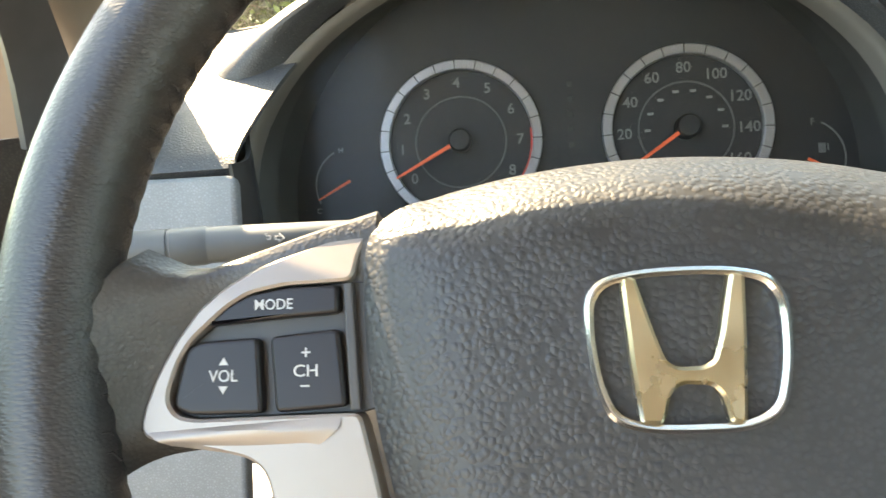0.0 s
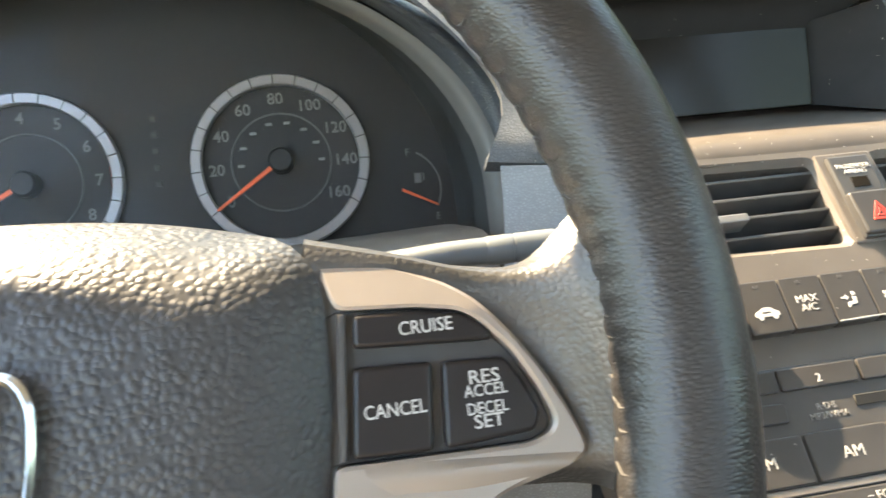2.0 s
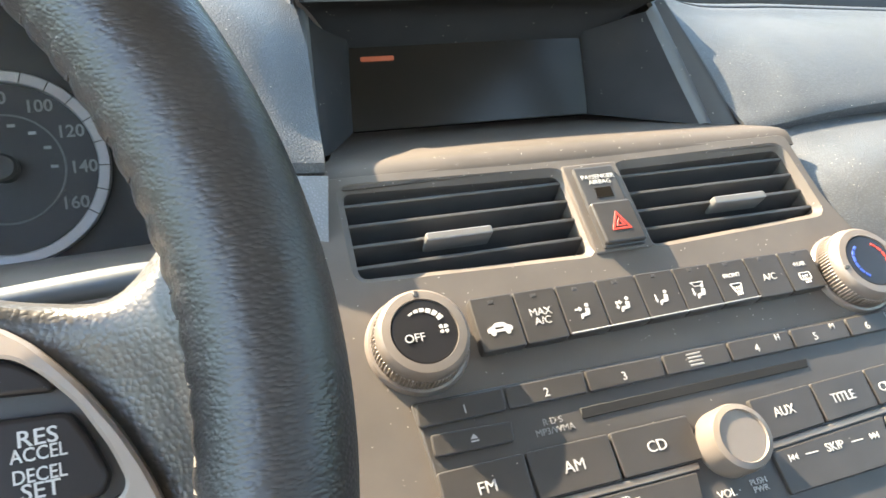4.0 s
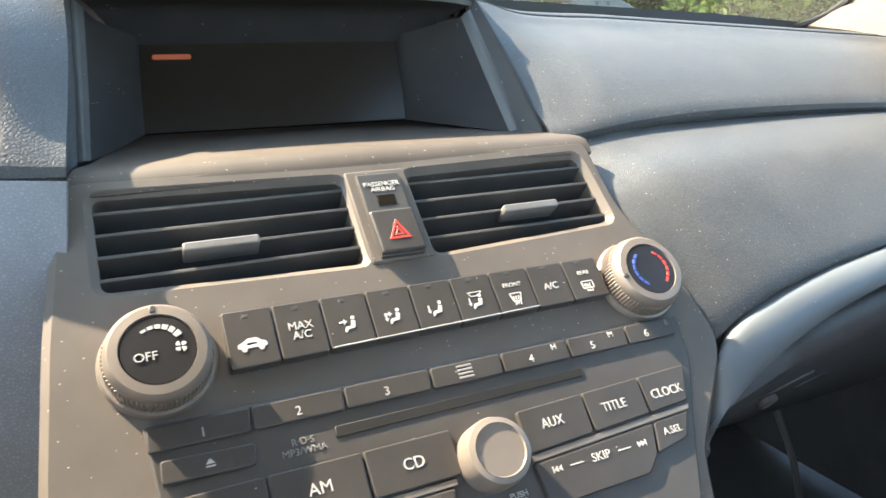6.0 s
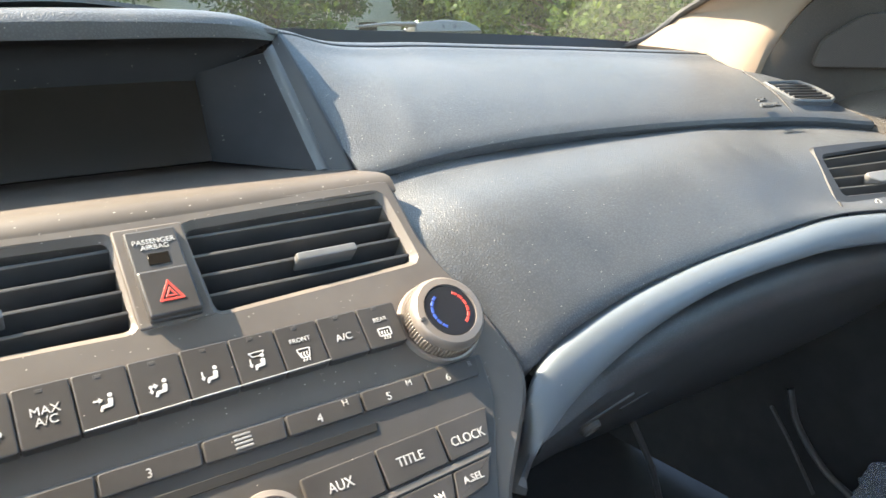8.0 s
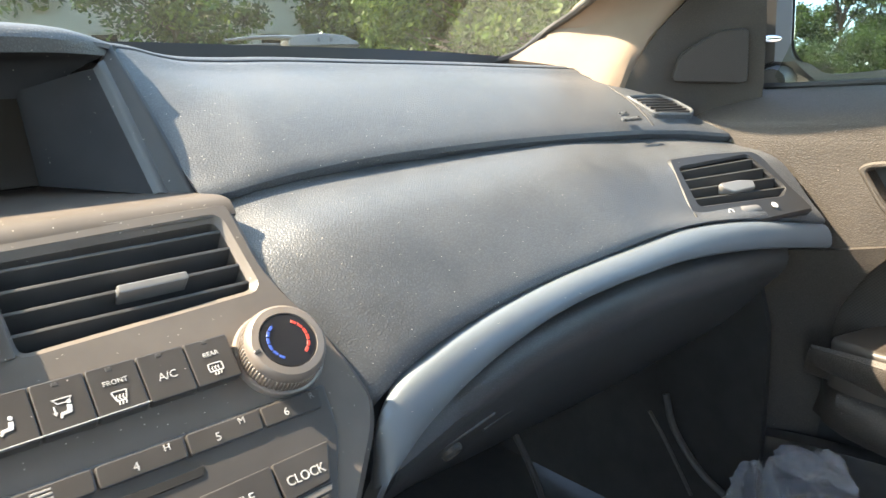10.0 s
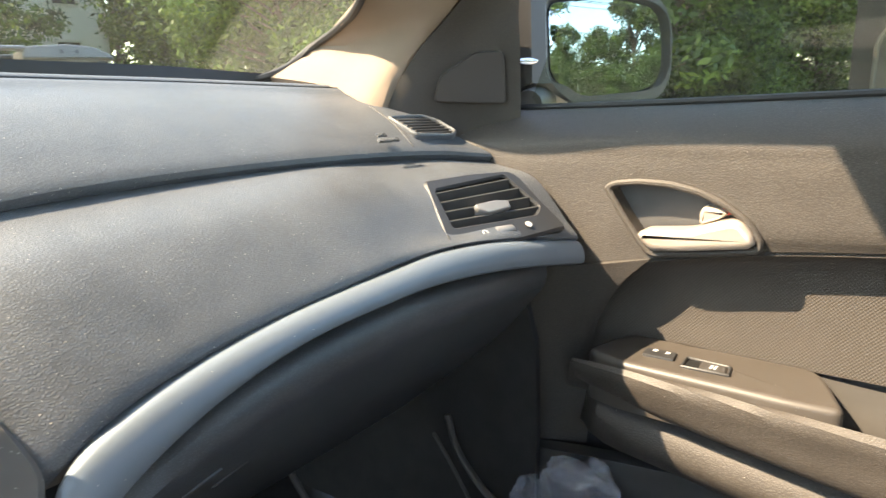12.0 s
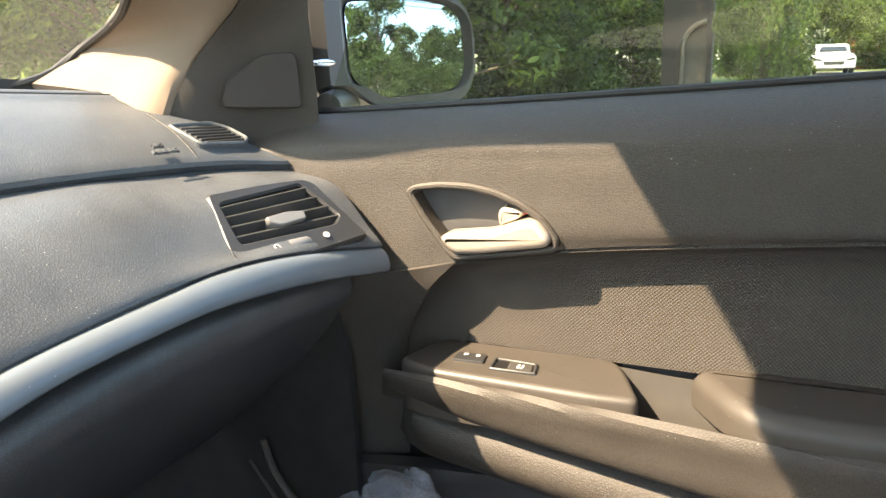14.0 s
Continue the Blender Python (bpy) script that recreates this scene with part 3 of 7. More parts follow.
part("armrest", loft([run((1.175, 0.10, 0.548), (1.178, 0.02, 0.550), (1.178, -0.10, 0.550), (1.178, -0.30, 0.545)), run((1.12, 0.085, 0.55), (1.110, 0.0, 0.551), (1.108, -0.10, 0.550), (1.106, -0.30, 0.545)),
                      run((1.103, 0.075, 0.580), (1.092, 0.0, 0.586), (1.089, -0.10, 0.584), (1.087, -0.30, 0.578)), run((1.099, 0.073, 0.586), (1.087, 0.0, 0.591), (1.084, -0.10, 0.589), (1.082, -0.30, 0.583)),
                      run((1.096, 0.071, 0.580), (1.081, 0.0, 0.585), (1.078, -0.10, 0.583), (1.076, -0.30, 0.577)), run((1.099, 0.071, 0.570), (1.084, 0.0, 0.568), (1.081, -0.15, 0.560), (1.079, -0.30, 0.552)),
                      run((1.106, 0.068, 0.560), (1.092, -0.01, 0.550), (1.089, -0.15, 0.530), (1.087, -0.30, 0.513)), run((1.128, 0.065, 0.553), (1.112, -0.01, 0.545), (1.110, -0.15, 0.522), (1.108, -0.30, 0.504))], 60, 4, 0.005), DOORTOP, door)
part("pull_cup", loft([[(1.166, -0.125, 0.595), (1.166, -0.20, 0.591), (1.160, -0.28, 0.592)], [(1.150, -0.125, 0.572), (1.150, -0.20, 0.568), (1.148, -0.28, 0.572)], [(1.118, -0.125, 0.556), (1.115, -0.20, 0.553), (1.112, -0.28, 0.556)], [(1.088, -0.125, 0.562), (1.085, -0.20, 0.560), (1.083, -0.28, 0.562)]], 14, 5, 0.003), material("cup_plastic", (0.030, 0.027, 0.024), 0.7, spec=0.2, vary=0.15, bump=0.1, bump_scale=1500), door, "smooth grey pull cup in the armrest")
Z = frame3((0, 0, 0), (0, -1, 0), (1, 0, 0))
switches = part("switch_panel", slab(bmesh.new(), fillet([(-0.040, 1.176), (0.146, 1.176), (0.160, 1.150), (0.182, 1.092), (0.14, 1.089), (-0.02, 1.092), (-0.062, 1.104)], [0.014, 0.016, 0.016, 0.012, 0.012, 0.014, 0.016], 5), Z, 0.545, 0.596, 0.006, 4), ARM, door, "smooth grey switch panel on the armrest")
part("lock_switch", slab(bmesh.new(), fillet([(-0.006, 1.119), (0.026, 1.121), (0.023, 1.141), (-0.008, 1.138)], 0.002, 2), Z, 0.59, 0.5985, 0.0012), VENTBLACK, switches, "black rocker lock switch")
for u in (0.003, 0.016):
    part("mark", slab(bmesh.new(), [(u - 0.0022, 1.132), (u + 0.0022, 1.132), (u + 0.0022, 1.136), (u - 0.0022, 1.136)], Z, 0.598, 0.5989, 0.0001, 1), PRINT, switches)
part("window_switch", plate(bmesh.new(), fillet([(0.035, 1.110), (0.082, 1.112), (0.078, 1.136), (0.033, 1.138)], 0.003, 2), [fillet([(0.038, 1.113), (0.079, 1.115), (0.0755, 1.133), (0.036, 1.135)], 0.002, 2)], Z, 0.5985, 0.004, 0.001, hole_depth=0.003), VENTBLACK, switches, "recessed black window switch")
part("window_key", slab(bmesh.new(), fillet([(0.052, 1.114), (0.077, 1.1155), (0.074, 1.1325), (0.050, 1.134)], 0.002, 2), Z, 0.592, 0.5978, 0.0015), BUTTON, switches)
part("window_key_low", slab(bmesh.new(), [(0.038, 1.114), (0.0515, 1.114), (0.0495, 1.134), (0.037, 1.135)], Z, 0.590, 0.5965, 0.001), material("slot_dark", (0.006, 0.006, 0.006), 0.5), switches)
for u in (0.0605, 0.0645):
    part("mark", slab(bmesh.new(), [(u, 1.119), (u + 0.002, 1.119), (u + 0.002, 1.128), (u, 1.128)], Z, 0.5975, 0.5981, 0.0001, 1), PRINT, switches)
part("elbow_pad", slab(bmesh.new(), fillet([(0.216, 1.156), (0.226, 1.172), (0.262, 1.180), (0.31, 1.184), (0.95, 1.184), (0.95, 1.080), (0.36, 1.082), (0.305, 1.080), (0.272, 1.084), (0.248, 1.106), (0.230, 1.134)], [0.01, 0.012, 0.012, 0.01, 0.01, 0.01, 0.03, 0.02, 0.02, 0.02, 0.02], 6), Z, 0.572, 0.604, 0.016, 7), ARM, door, "padded elbow rest behind the pull cup")
part("lower_panel", loft([run((1.15, 0.085, 0.55), (1.120, 0.05, 0.548), (1.116, -0.06, 0.533), (1.115, -0.35, 0.495)), run((1.15, 0.080, 0.54), (1.106, 0.05, 0.538), (1.102, -0.06, 0.522), (1.10, -0.35, 0.482)),
                          run((1.15, 0.080, 0.515), (1.103, 0.045, 0.515), (1.097, -0.06, 0.50), (1.095, -0.35, 0.455)), run((1.15, 0.085, 0.49), (1.118, 0.05, 0.49), (1.114, -0.06, 0.475), (1.112, -0.35, 0.43)),
                          run((1.16, 0.085, 0.488), (1.145, 0.05, 0.482), (1.142, -0.06, 0.466), (1.140, -0.35, 0.42))], 40, 4, 0.005), DOORTOP, door)
part("pocket", loft([[(1.150, 0.180, 0.440), (1.150, 0.105, 0.455), (1.150, 0.0, 0.468), (1.150, -0.08, 0.476), (1.150, -0.6, 0.470)], [(1.134, 0.184, 0.438), (1.131, 0.107, 0.453), (1.130, 0.003, 0.467), (1.130, -0.08, 0.475), (1.130, -0.6, 0.468)],
                     [(1.131, 0.186, 0.432), (1.129, 0.107, 0.447), (1.128, 0.003, 0.461), (1.128, -0.08, 0.469), (1.128, -0.6, 0.46)], [(1.128, 0.190, 0.38), (1.136, 0.107, 0.38), (1.138, 0.003, 0.38), (1.138, -0.08, 0.38), (1.138, -0.6, 0.38)],
                     [(1.115, 0.185, 0.335), (1.118, 0.107, 0.325), (1.118, 0.003, 0.322), (1.118, -0.08, 0.322), (1.118, -0.6, 0.322)], [(1.085, 0.18, 0.335), (1.078, 0.107, 0.325), (1.075, 0.003, 0.322), (1.075, -0.08, 0.322), (1.075, -0.6, 0.322)],
                     [(1.072, 0.178, 0.36), (1.064, 0.107, 0.365), (1.060, 0.003, 0.37), (1.060, -0.08, 0.37), (1.060, -0.6, 0.37)]], 30, 4, 0.004), DARK, door, "dark map pocket at the foot of the door")
bm = bmesh.new()
slab(bm, [(-0.30, -0.42), (1.0, -0.42), (1.0, 0.16), (-0.30, 0.115)], D, -0.044, -0.036, 0.002)
part("door_core", bm, DARK, door, "dark door body behind the trim")
shell("wall_footwell", [[(1.13, 0.78, 0.83), (1.145, 0.25, 0.79)], [(1.10, 0.78, 0.62), (1.118, 0.135, 0.62)], [(1.10, 0.78, 0.55), (1.116, 0.125, 0.55)], [(1.10, 0.78, 0.28), (1.116, 0.125, 0.28)]], CARPET, "dark lined side of the passenger footwell", "footwell")
bm = bmesh.new()
tube(bm, [(p[0] + 0.002, p[1], p[2] + 0.003) for p in catmull(SILL, 30)], 0.0042, 8)
part("window_seal", bm, RUBBER, door, "black rubber seal along the window")
window_2 = thing("window_2", "clear passenger door window", "car window", kind="structure")
pane = part("pane", loft([[(1.205, 0.19, 0.83), (1.205, -0.14, 0.845), (1.205, -0.8, 0.88)], [(1.12, 0.0, 1.18), (1.13, -0.2, 1.22), (1.12, -0.8, 1.25)]], 12, 4, 0.003), TINT, window_2)
pane.visible_shadow = False
# driver's side: plain door standing ajar, with its window opening
shell("wall_driver", [[(-0.34, 0.3, 0.83), (-0.60, -0.16, 0.85), (-0.92, -0.73, 0.88)], [(-0.335, 0.3, 0.3), (-0.60, -0.16, 0.3), (-0.92, -0.73, 0.3)]], DOORTOP, "dark grey driver door standing ajar", "car door")
for sx in (-0.34, 1.17):
    shell("wall_pillar", [[(sx, -0.8, 0.3), (sx, -0.98, 0.3)], [(sx, -0.82, 0.86), (sx, -0.98, 0.86)], [(0.406 + (sx - 0.406) * 0.86, -0.86, 1.28), (0.406 + (sx - 0.406) * 0.86, -0.98, 1.28)]], BEIGE, "beige pillar between the side doors", "pillar")
    shell("wall_side", [[(sx, -0.98, 0.3), (sx, -1.7, 0.3)], [(sx, -0.98, 0.9), (sx, -1.7, 0.95)]], DARK, "dark rear side of the cabin", "cabin wall")

# ---- dashboard, passenger side ----
RIDGE = [(0.541, 0.358, 0.8955), (0.563, 0.363, 0.893), (0.5845, 0.368, 0.8874), (0.605, 0.372, 0.8840), (0.642, 0.377, 0.8822), (0.69, 0.38, 0.8815), (0.78, 0.382, 0.8775), (0.875, 0.38, 0.873), (0.965, 0.363, 0.8675), (1.048, 0.338, 0.862)]
FOLD = [(0.556, 0.245, 0.7955), (0.578, 0.241, 0.7985), (0.605, 0.2385, 0.8025), (0.65, 0.237, 0.8065), (0.70, 0.236, 0.8085), (0.80, 0.234, 0.808), (0.90, 0.23, 0.805), (1.05, 0.213, 0.797), (1.13, 0.19, 0.787)]
FRONT = [(0.55, 0.77, 0.85), (0.69, 0.77, 0.85), (0.875, 0.77, 0.845), (1.12, 0.70, 0.84)]


def between(a, b, u, lift=(0, 0, 0), n=9, flat=9.0):
    """A curve between two others, lifted; the lift fades out past x = flat and, where flat is given, towards the bin."""
    out = []
    for p, q in zip(catmull(a, n), catmull(b, n)):
        m = p.lerp(q, u)
        fade = min(1.0, max(0.0, (m.x - 0.552) / 0.06)) if flat < 9.0 else 1.0
        out.append(m + Vector(lift) * fade * max(0.0, min(1.0, 1 - (m.x - flat) / 0.09)))
    return out


RIDGE, FOLD, FRONT = catmull(RIDGE, 41), catmull(FOLD, 41), catmull(FRONT, 41)


def shifted(curve, dy, dz):
    """The same curve moved back and up."""
    return [Vector((p[0], p[1] + dy, p[2] + dz)) for p in curve]


upper_pad = thing("dash_upper_pad", "grained charcoal vinyl pad on top of the dashboard", "dashboard", at=(0.82, 0.35, 0.83))
part("pad_skin", loft([shifted(RIDGE, 0.016, -0.012), shifted(RIDGE, 0.006, -0.005), RIDGE, between(RIDGE, FOLD, 0.12, (0, 0, 0.001), 41, 1.06), between(RIDGE, FOLD, 0.5, (0, 0, 0.010), 41, 1.06), between(RIDGE, FOLD, 0.85, (0, 0, 0.008), 41, 1.06), FOLD, shifted(FOLD, 0.004, -0.006), shifted(FOLD, 0.012, -0.011), shifted(FOLD, 0.03, -0.013)], 82, 4, 0.004), PAD, upper_pad)
DEF = shifted(RIDGE, 0.010, 0.0032)
part("dash_shelf", loft([FRONT, shifted(DEF, 0.048, -0.009)], 41, 6, 0.004), PAD, upper_pad, "dash top under the windshield")
part("defroster_strip", loft([shifted(DEF, 0.05, -0.008), shifted(DEF, 0.02, 0.0), shifted(DEF, 0.006, 0.001), DEF, shifted(DEF, -0.003, -0.002), shifted(DEF, -0.006, -0.006)], 82, 4, 0.003), PAD, upper_pad, "narrow strip at the foot of the windshield")
bm = bmesh.new()
tube(bm, shifted(DEF, -0.0085, -0.0034), 0.0017, 6)
part("groove", bm, RUBBER, upper_pad, "dark groove along the dash top")
TRIM_TOP = [(0.5785, 0.112, 0.610), (0.5835, 0.112, 0.632), (0.587, 0.112, 0.650), (0.5893, 0.112, 0.664), (0.5935, 0.112, 0.676), (0.6015, 0.112, 0.6852), (0.6145, 0.112, 0.6928), (0.6349, 0.112, 0.7005), (0.6546, 0.112, 0.7068), (0.694, 0.112, 0.7155), (0.75, 0.112, 0.723), (0.813, 0.112, 0.727), (0.87, 0.112, 0.729), (0.925, 0.111, 0.730), (1.01, 0.10, 0.724), (1.118, 0.080, 0.706)]
TRIM_LOW = [(0.5785, 0.104, 0.614), (0.5855, 0.102, 0.6315), (0.5945, 0.101, 0.6425), (0.6036, 0.100, 0.651), (0.6145, 0.100, 0.6605), (0.6327, 0.100, 0.6715), (0.6475, 0.100, 0.679), (0.6600, 0.100, 0.6842), (0.680, 0.100, 0.6915), (0.7028, 0.100, 0.6978), (0.735, 0.100, 0.7045), (0.7746, 0.100, 0.7092), (0.84, 0.099, 0.7115), (0.90, 0.098, 0.711), (1.0, 0.090, 0.702), (1.116, 0.072, 0.684)]


def lifted(a, b, u, back, table):
    """A curve between two others, lifted by heights that are given along x."""
    out = []
    for p, q in zip(catmull(a, 25), catmull(b, 25)):
        m = p.lerp(q, u)
        out.append(m + Vector((0, back, float(np.interp(m.x, [t[0] for t in table], [t[1] for t in table])))))
    return out


V = frame3((0.9834, 0.1723, 0.7792), (0.978, -0.21, 0.0), (0.0, 0.76, 0.65))
SV = mm((-2.5, 1), (56, 1.5), (110, -1.5), (119, -10), (125, -50), (133, -84), (48, -86), (-26, -82), (-21, -66))
SVH = mm((4, -12.5), (100, -8), (116, -53), (104, -61), (-4, -57))
V_INV = V.inverted()
mid_pad = thing("dash_mid_pad", "grained charcoal vinyl face of the dashboard", "dashboard", at=(0.82, 0.2, 0.75))
EDGE = [(0.582, 0.120, 0.672), (0.624, 0.116, 0.70), (0.694, 0.116, 0.718), (0.813, 0.116, 0.729), (0.934, 0.114, 0.733), (1.02, 0.10, 0.726), (1.12, 0.08, 0.708)]
UNDER = [(0.535, 0.252, 0.786), (0.60, 0.25, 0.80), (0.70, 0.25, 0.803), (0.90, 0.244, 0.80), (1.05, 0.226, 0.792), (1.14, 0.20, 0.782)]
part("pad_skin", loft([between(UNDER, UNDER, 0, (0, 0.015, 0.002)), UNDER, lifted(UNDER, EDGE, 0.15, 0.0, [(0.55, 0.006), (0.62, 0.006), (0.70, 0.007), (0.9, 0.008), (0.98, 0.005), (1.06, 0.006)]), lifted(UNDER, EDGE, 0.5, -0.003, [(0.55, 0.029), (0.60, 0.027), (0.67, 0.021), (0.75, 0.018), (0.86, 0.017), (0.95, 0.007), (1.04, 0.019), (1.14, 0.021)]), lifted(UNDER, EDGE, 0.85, -0.002, [(0.55, 0.019), (0.60, 0.016), (0.67, 0.011), (0.75, 0.009), (0.86, 0.008), (0.93, -0.002), (0.97, -0.004), (1.04, 0.006), (1.14, 0.007)]), EDGE, between(EDGE, EDGE, 0, (0, 0.01, -0.006))], 130, 7, 0.004, lambda p: inside((V_INV @ p)[:2], offset2(SVH, -0.004))), PAD, mid_pad)
trim = thing("dash_trim_strip", "curved satin silver trim strip under the dashboard face", "trim strip", at=(0.8, 0.11, 0.7))
part("strip", loft([[p + Vector((0.013 * max(0.0, min(1.0, (0.625 - p.x) / 0.03)), 0.012, 0)) for p in catmull(TRIM_TOP, 60)], between(TRIM_TOP, TRIM_TOP, 0, (0, -0.001, 0.0), 60), between(TRIM_TOP, TRIM_LOW, 0.3, (0, -0.0045, 0.0008), 60), between(TRIM_TOP, TRIM_LOW, 0.75, (0, -0.004, -0.0004), 60), between(TRIM_LOW, TRIM_LOW, 0, (0, 0, 0), 60), between(TRIM_LOW, TRIM_LOW, 0, (0, 0.012, -0.001), 60)], 120, 3, 0.003), TRIM, trim)
glove = thing("glove_box", "dark plastic glove box below the silver trim", "glove box", at=(0.85, 0.15, 0.6))
LID_X = (0.60, 0.70, 0.85, 1.0, 1.09)
LID = [((0.125, 0.125, 0.125, 0.12, 0.11), (0.660, 0.690, 0.705, 0.700, 0.690)), ((0.110, 0.110, 0.110, 0.107, 0.10), (0.650, 0.684, 0.697, 0.692, 0.682)), ((0.106, 0.105, 0.105, 0.103, 0.10), (0.640, 0.672, 0.682, 0.677, 0.668)),
       ((0.108, 0.106, 0.107, 0.105, 0.104), (0.634, 0.665, 0.673, 0.668, 0.659)), ((0.116, 0.114, 0.117, 0.117, 0.116), (0.622, 0.650, 0.656, 0.652, 0.645)), ((0.150, 0.150, 0.155, 0.155, 0.155), (0.585, 0.600, 0.605, 0.602, 0.598)), ((0.30, 0.30, 0.30, 0.30, 0.30), (0.46, 0.47, 0.47, 0.47, 0.47))]
part("lid", loft([list(zip(LID_X, ys, zs)) for ys, zs in LID], 30, 5, 0.006), GLOVE, glove)

# ---- centre stack ----
stack = thing("center_stack", "dusty grey plastic centre stack panel", "dashboard", at=(0.406, 0.16, 0.7))
OUT = fillet(mm((-163, 95), (155, 95), (158, 45), (165, 22), (175, 0), (182, -28), (186, -55), (178, -72), (140, -118), (130, -150), (-172, -150), (-184, -60), (-178, 6), (-170, 65)), 0.008, 3)
VL = fillet(mm((-150, 83), (-21, 80), (-20, 27), (-151, 31)), 0.005, 3)
VR = fillet(mm((19, 80), (142, 82), (146, 32), (22, 27)), 0.005, 3)
bm = bmesh.new()
plate(bm, OUT, [VL, VR], K, 0.0, 0.045, 0.004)
part("panel", bm, HARD, stack)
bm = bmesh.new()
slab(bm, fillet(mm((-155, 88), (148, 88), (150, 22), (-155, 22)), 0.004), K, -0.05, -0.04, 0.001)
part("duct", bm, DARK, stack, "black inside of the centre vents")
# ledge and display bin
part("ledge", loft([[(0.246, 0.2085, 0.7900), (0.406, 0.2085, 0.7905), (0.562, 0.2085, 0.7900)], [(0.246, 0.2150, 0.7978), (0.406, 0.2150, 0.7988), (0.562, 0.2150, 0.7976)], [(0.248, 0.2215, 0.8003), (0.406, 0.2215, 0.8016), (0.561, 0.2205, 0.7995)],
                    [(0.250, 0.232, 0.8010), (0.406, 0.232, 0.8024), (0.560, 0.230, 0.7998)], [(0.256, 0.246, 0.8005), (0.406, 0.246, 0.802), (0.557, 0.243, 0.7993)], [(0.262, 0.268, 0.8000), (0.406, 0.268, 0.8015), (0.551, 0.266, 0.799)],
                    [(0.272, 0.325, 0.7985), (0.406, 0.325, 0.8), (0.539, 0.325, 0.7985)], [(0.285, 0.405, 0.797), (0.406, 0.405, 0.797), (0.525, 0.405, 0.797)]], 24, 5, 0.004), LEDGE, stack, "dusty brown ledge under the display")
bin_ = thing("display_bin", "recessed dark display under a dash hood", "car display", at=(0.406, 0.35, 0.85))
LIP_R = [(0.5344, 0.2706, 0.7990), (0.5305, 0.300, 0.837), (0.525, 0.330, 0.880)]
LIP_L = [(0.2580, 0.2706, 0.7990), (0.2615, 0.300, 0.832), (0.2655, 0.330, 0.884)]
part("side_wall", loft([LIP_R, [(0.524, 0.283, 0.800), (0.521, 0.307, 0.837), (0.516, 0.333, 0.878)], [(0.4835, 0.339, 0.804), (0.4828, 0.344, 0.835), (0.482, 0.3485, 0.868)], [(0.4805, 0.347, 0.804), (0.480, 0.352, 0.835), (0.479, 0.356, 0.868)]], 14, 6, 0.002), BINW, bin_)
part("side_wall", loft([LIP_L, [(0.266, 0.283, 0.800), (0.268, 0.307, 0.837), (0.271, 0.333, 0.878)], [(0.2915, 0.339, 0.804), (0.2925, 0.344, 0.835), (0.294, 0.3485, 0.868)], [(0.2945, 0.347, 0.804), (0.2955, 0.352, 0.835), (0.297, 0.356, 0.868)]], 14, 6, 0.002), BINW, bin_)
# paler than the bin walls, to put the light on the rounded lip into its colour
BLIP = material("lit_bin_lip", (0.085, 0.09, 0.095), 0.45, vary=0.15, bump=0.15, bump_scale=1200, dust=0.05)
part("bin_lip", loft([LIP_R, [(0.5385, 0.2665, 0.8005), (0.5345, 0.296, 0.840), (0.529, 0.328, 0.884)], [(0.5425, 0.267, 0.799), (0.5385, 0.297, 0.841), (0.533, 0.330, 0.886)]], 16, 5, 0.002), BLIP, bin_, "edge of the recess, paler to stand in for light on it")
part("bin_lip", loft([LIP_L, [(0.2545, 0.2665, 0.8000), (0.258, 0.296, 0.840), (0.262, 0.328, 0.888)], [(0.2515, 0.267, 0.799), (0.255, 0.297, 0.841), (0.259, 0.330, 0.890)]], 16, 5, 0.002), BLIP, bin_, "edge of the recess, paler to stand in for light on it")
# black here stands in for the shade on this face of the frame
part("bin_frame", loft([[(0.542, 0.2675, 0.7985), (0.538, 0.2975, 0.841), (0.5325, 0.3305, 0.886)], [(0.5485, 0.2595, 0.7975), (0.5430, 0.2935, 0.844), (0.537, 0.332, 0.892)], [(0.5535, 0.2515, 0.7965), (0.5468, 0.2915, 0.8465), (0.5395, 0.335, 0.8955)], [(0.5575, 0.2495, 0.793), (0.5505, 0.2935, 0.8455), (0.5435, 0.343, 0.8955)]], 16, 5, 0.003), VENTBLACK, bin_, "edge of the bin, blackened to stand in for shade")
part("bin_frame", loft([[(0.2515, 0.2675, 0.7985), (0.255, 0.2975, 0.841), (0.259, 0.3305, 0.890)], [(0.2475, 0.2605, 0.7965), (0.251, 0.2915, 0.846), (0.256, 0.330, 0.898)], [(0.2455, 0.247, 0.795), (0.2495, 0.286, 0.853), (0.2545, 0.328, 0.904)], [(0.2425, 0.245, 0.793), (0.2455, 0.285, 0.853), (0.2495, 0.332, 0.906)]], 16, 5, 0.003), PAD, bin_, "grained edge of the bin, blackened to stand in for shade")
part("hood_lip", loft([[(0.25, 0.40, 0.912), (0.406, 0.41, 0.912), (0.51, 0.40, 0.906), (0.556, 0.395, 0.893)], [(0.252, 0.345, 0.9105), (0.406, 0.342, 0.9125), (0.51, 0.35, 0.908), (0.552, 0.36, 0.895)], [(0.256, 0.324, 0.907), (0.406, 0.318, 0.909), (0.505, 0.325, 0.9055), (0.544, 0.342, 0.896)], [(0.258, 0.317, 0.901), (0.406, 0.311, 0.902), (0.50, 0.317, 0.900), (0.5405, 0.336, 0.8935)], [(0.262, 0.319, 0.892), (0.406, 0.314, 0.8915), (0.497, 0.319, 0.891), (0.536, 0.332, 0.8885)]], 36, 5, 0.003), PAD, bin_, "grained rounded lip of the hood")
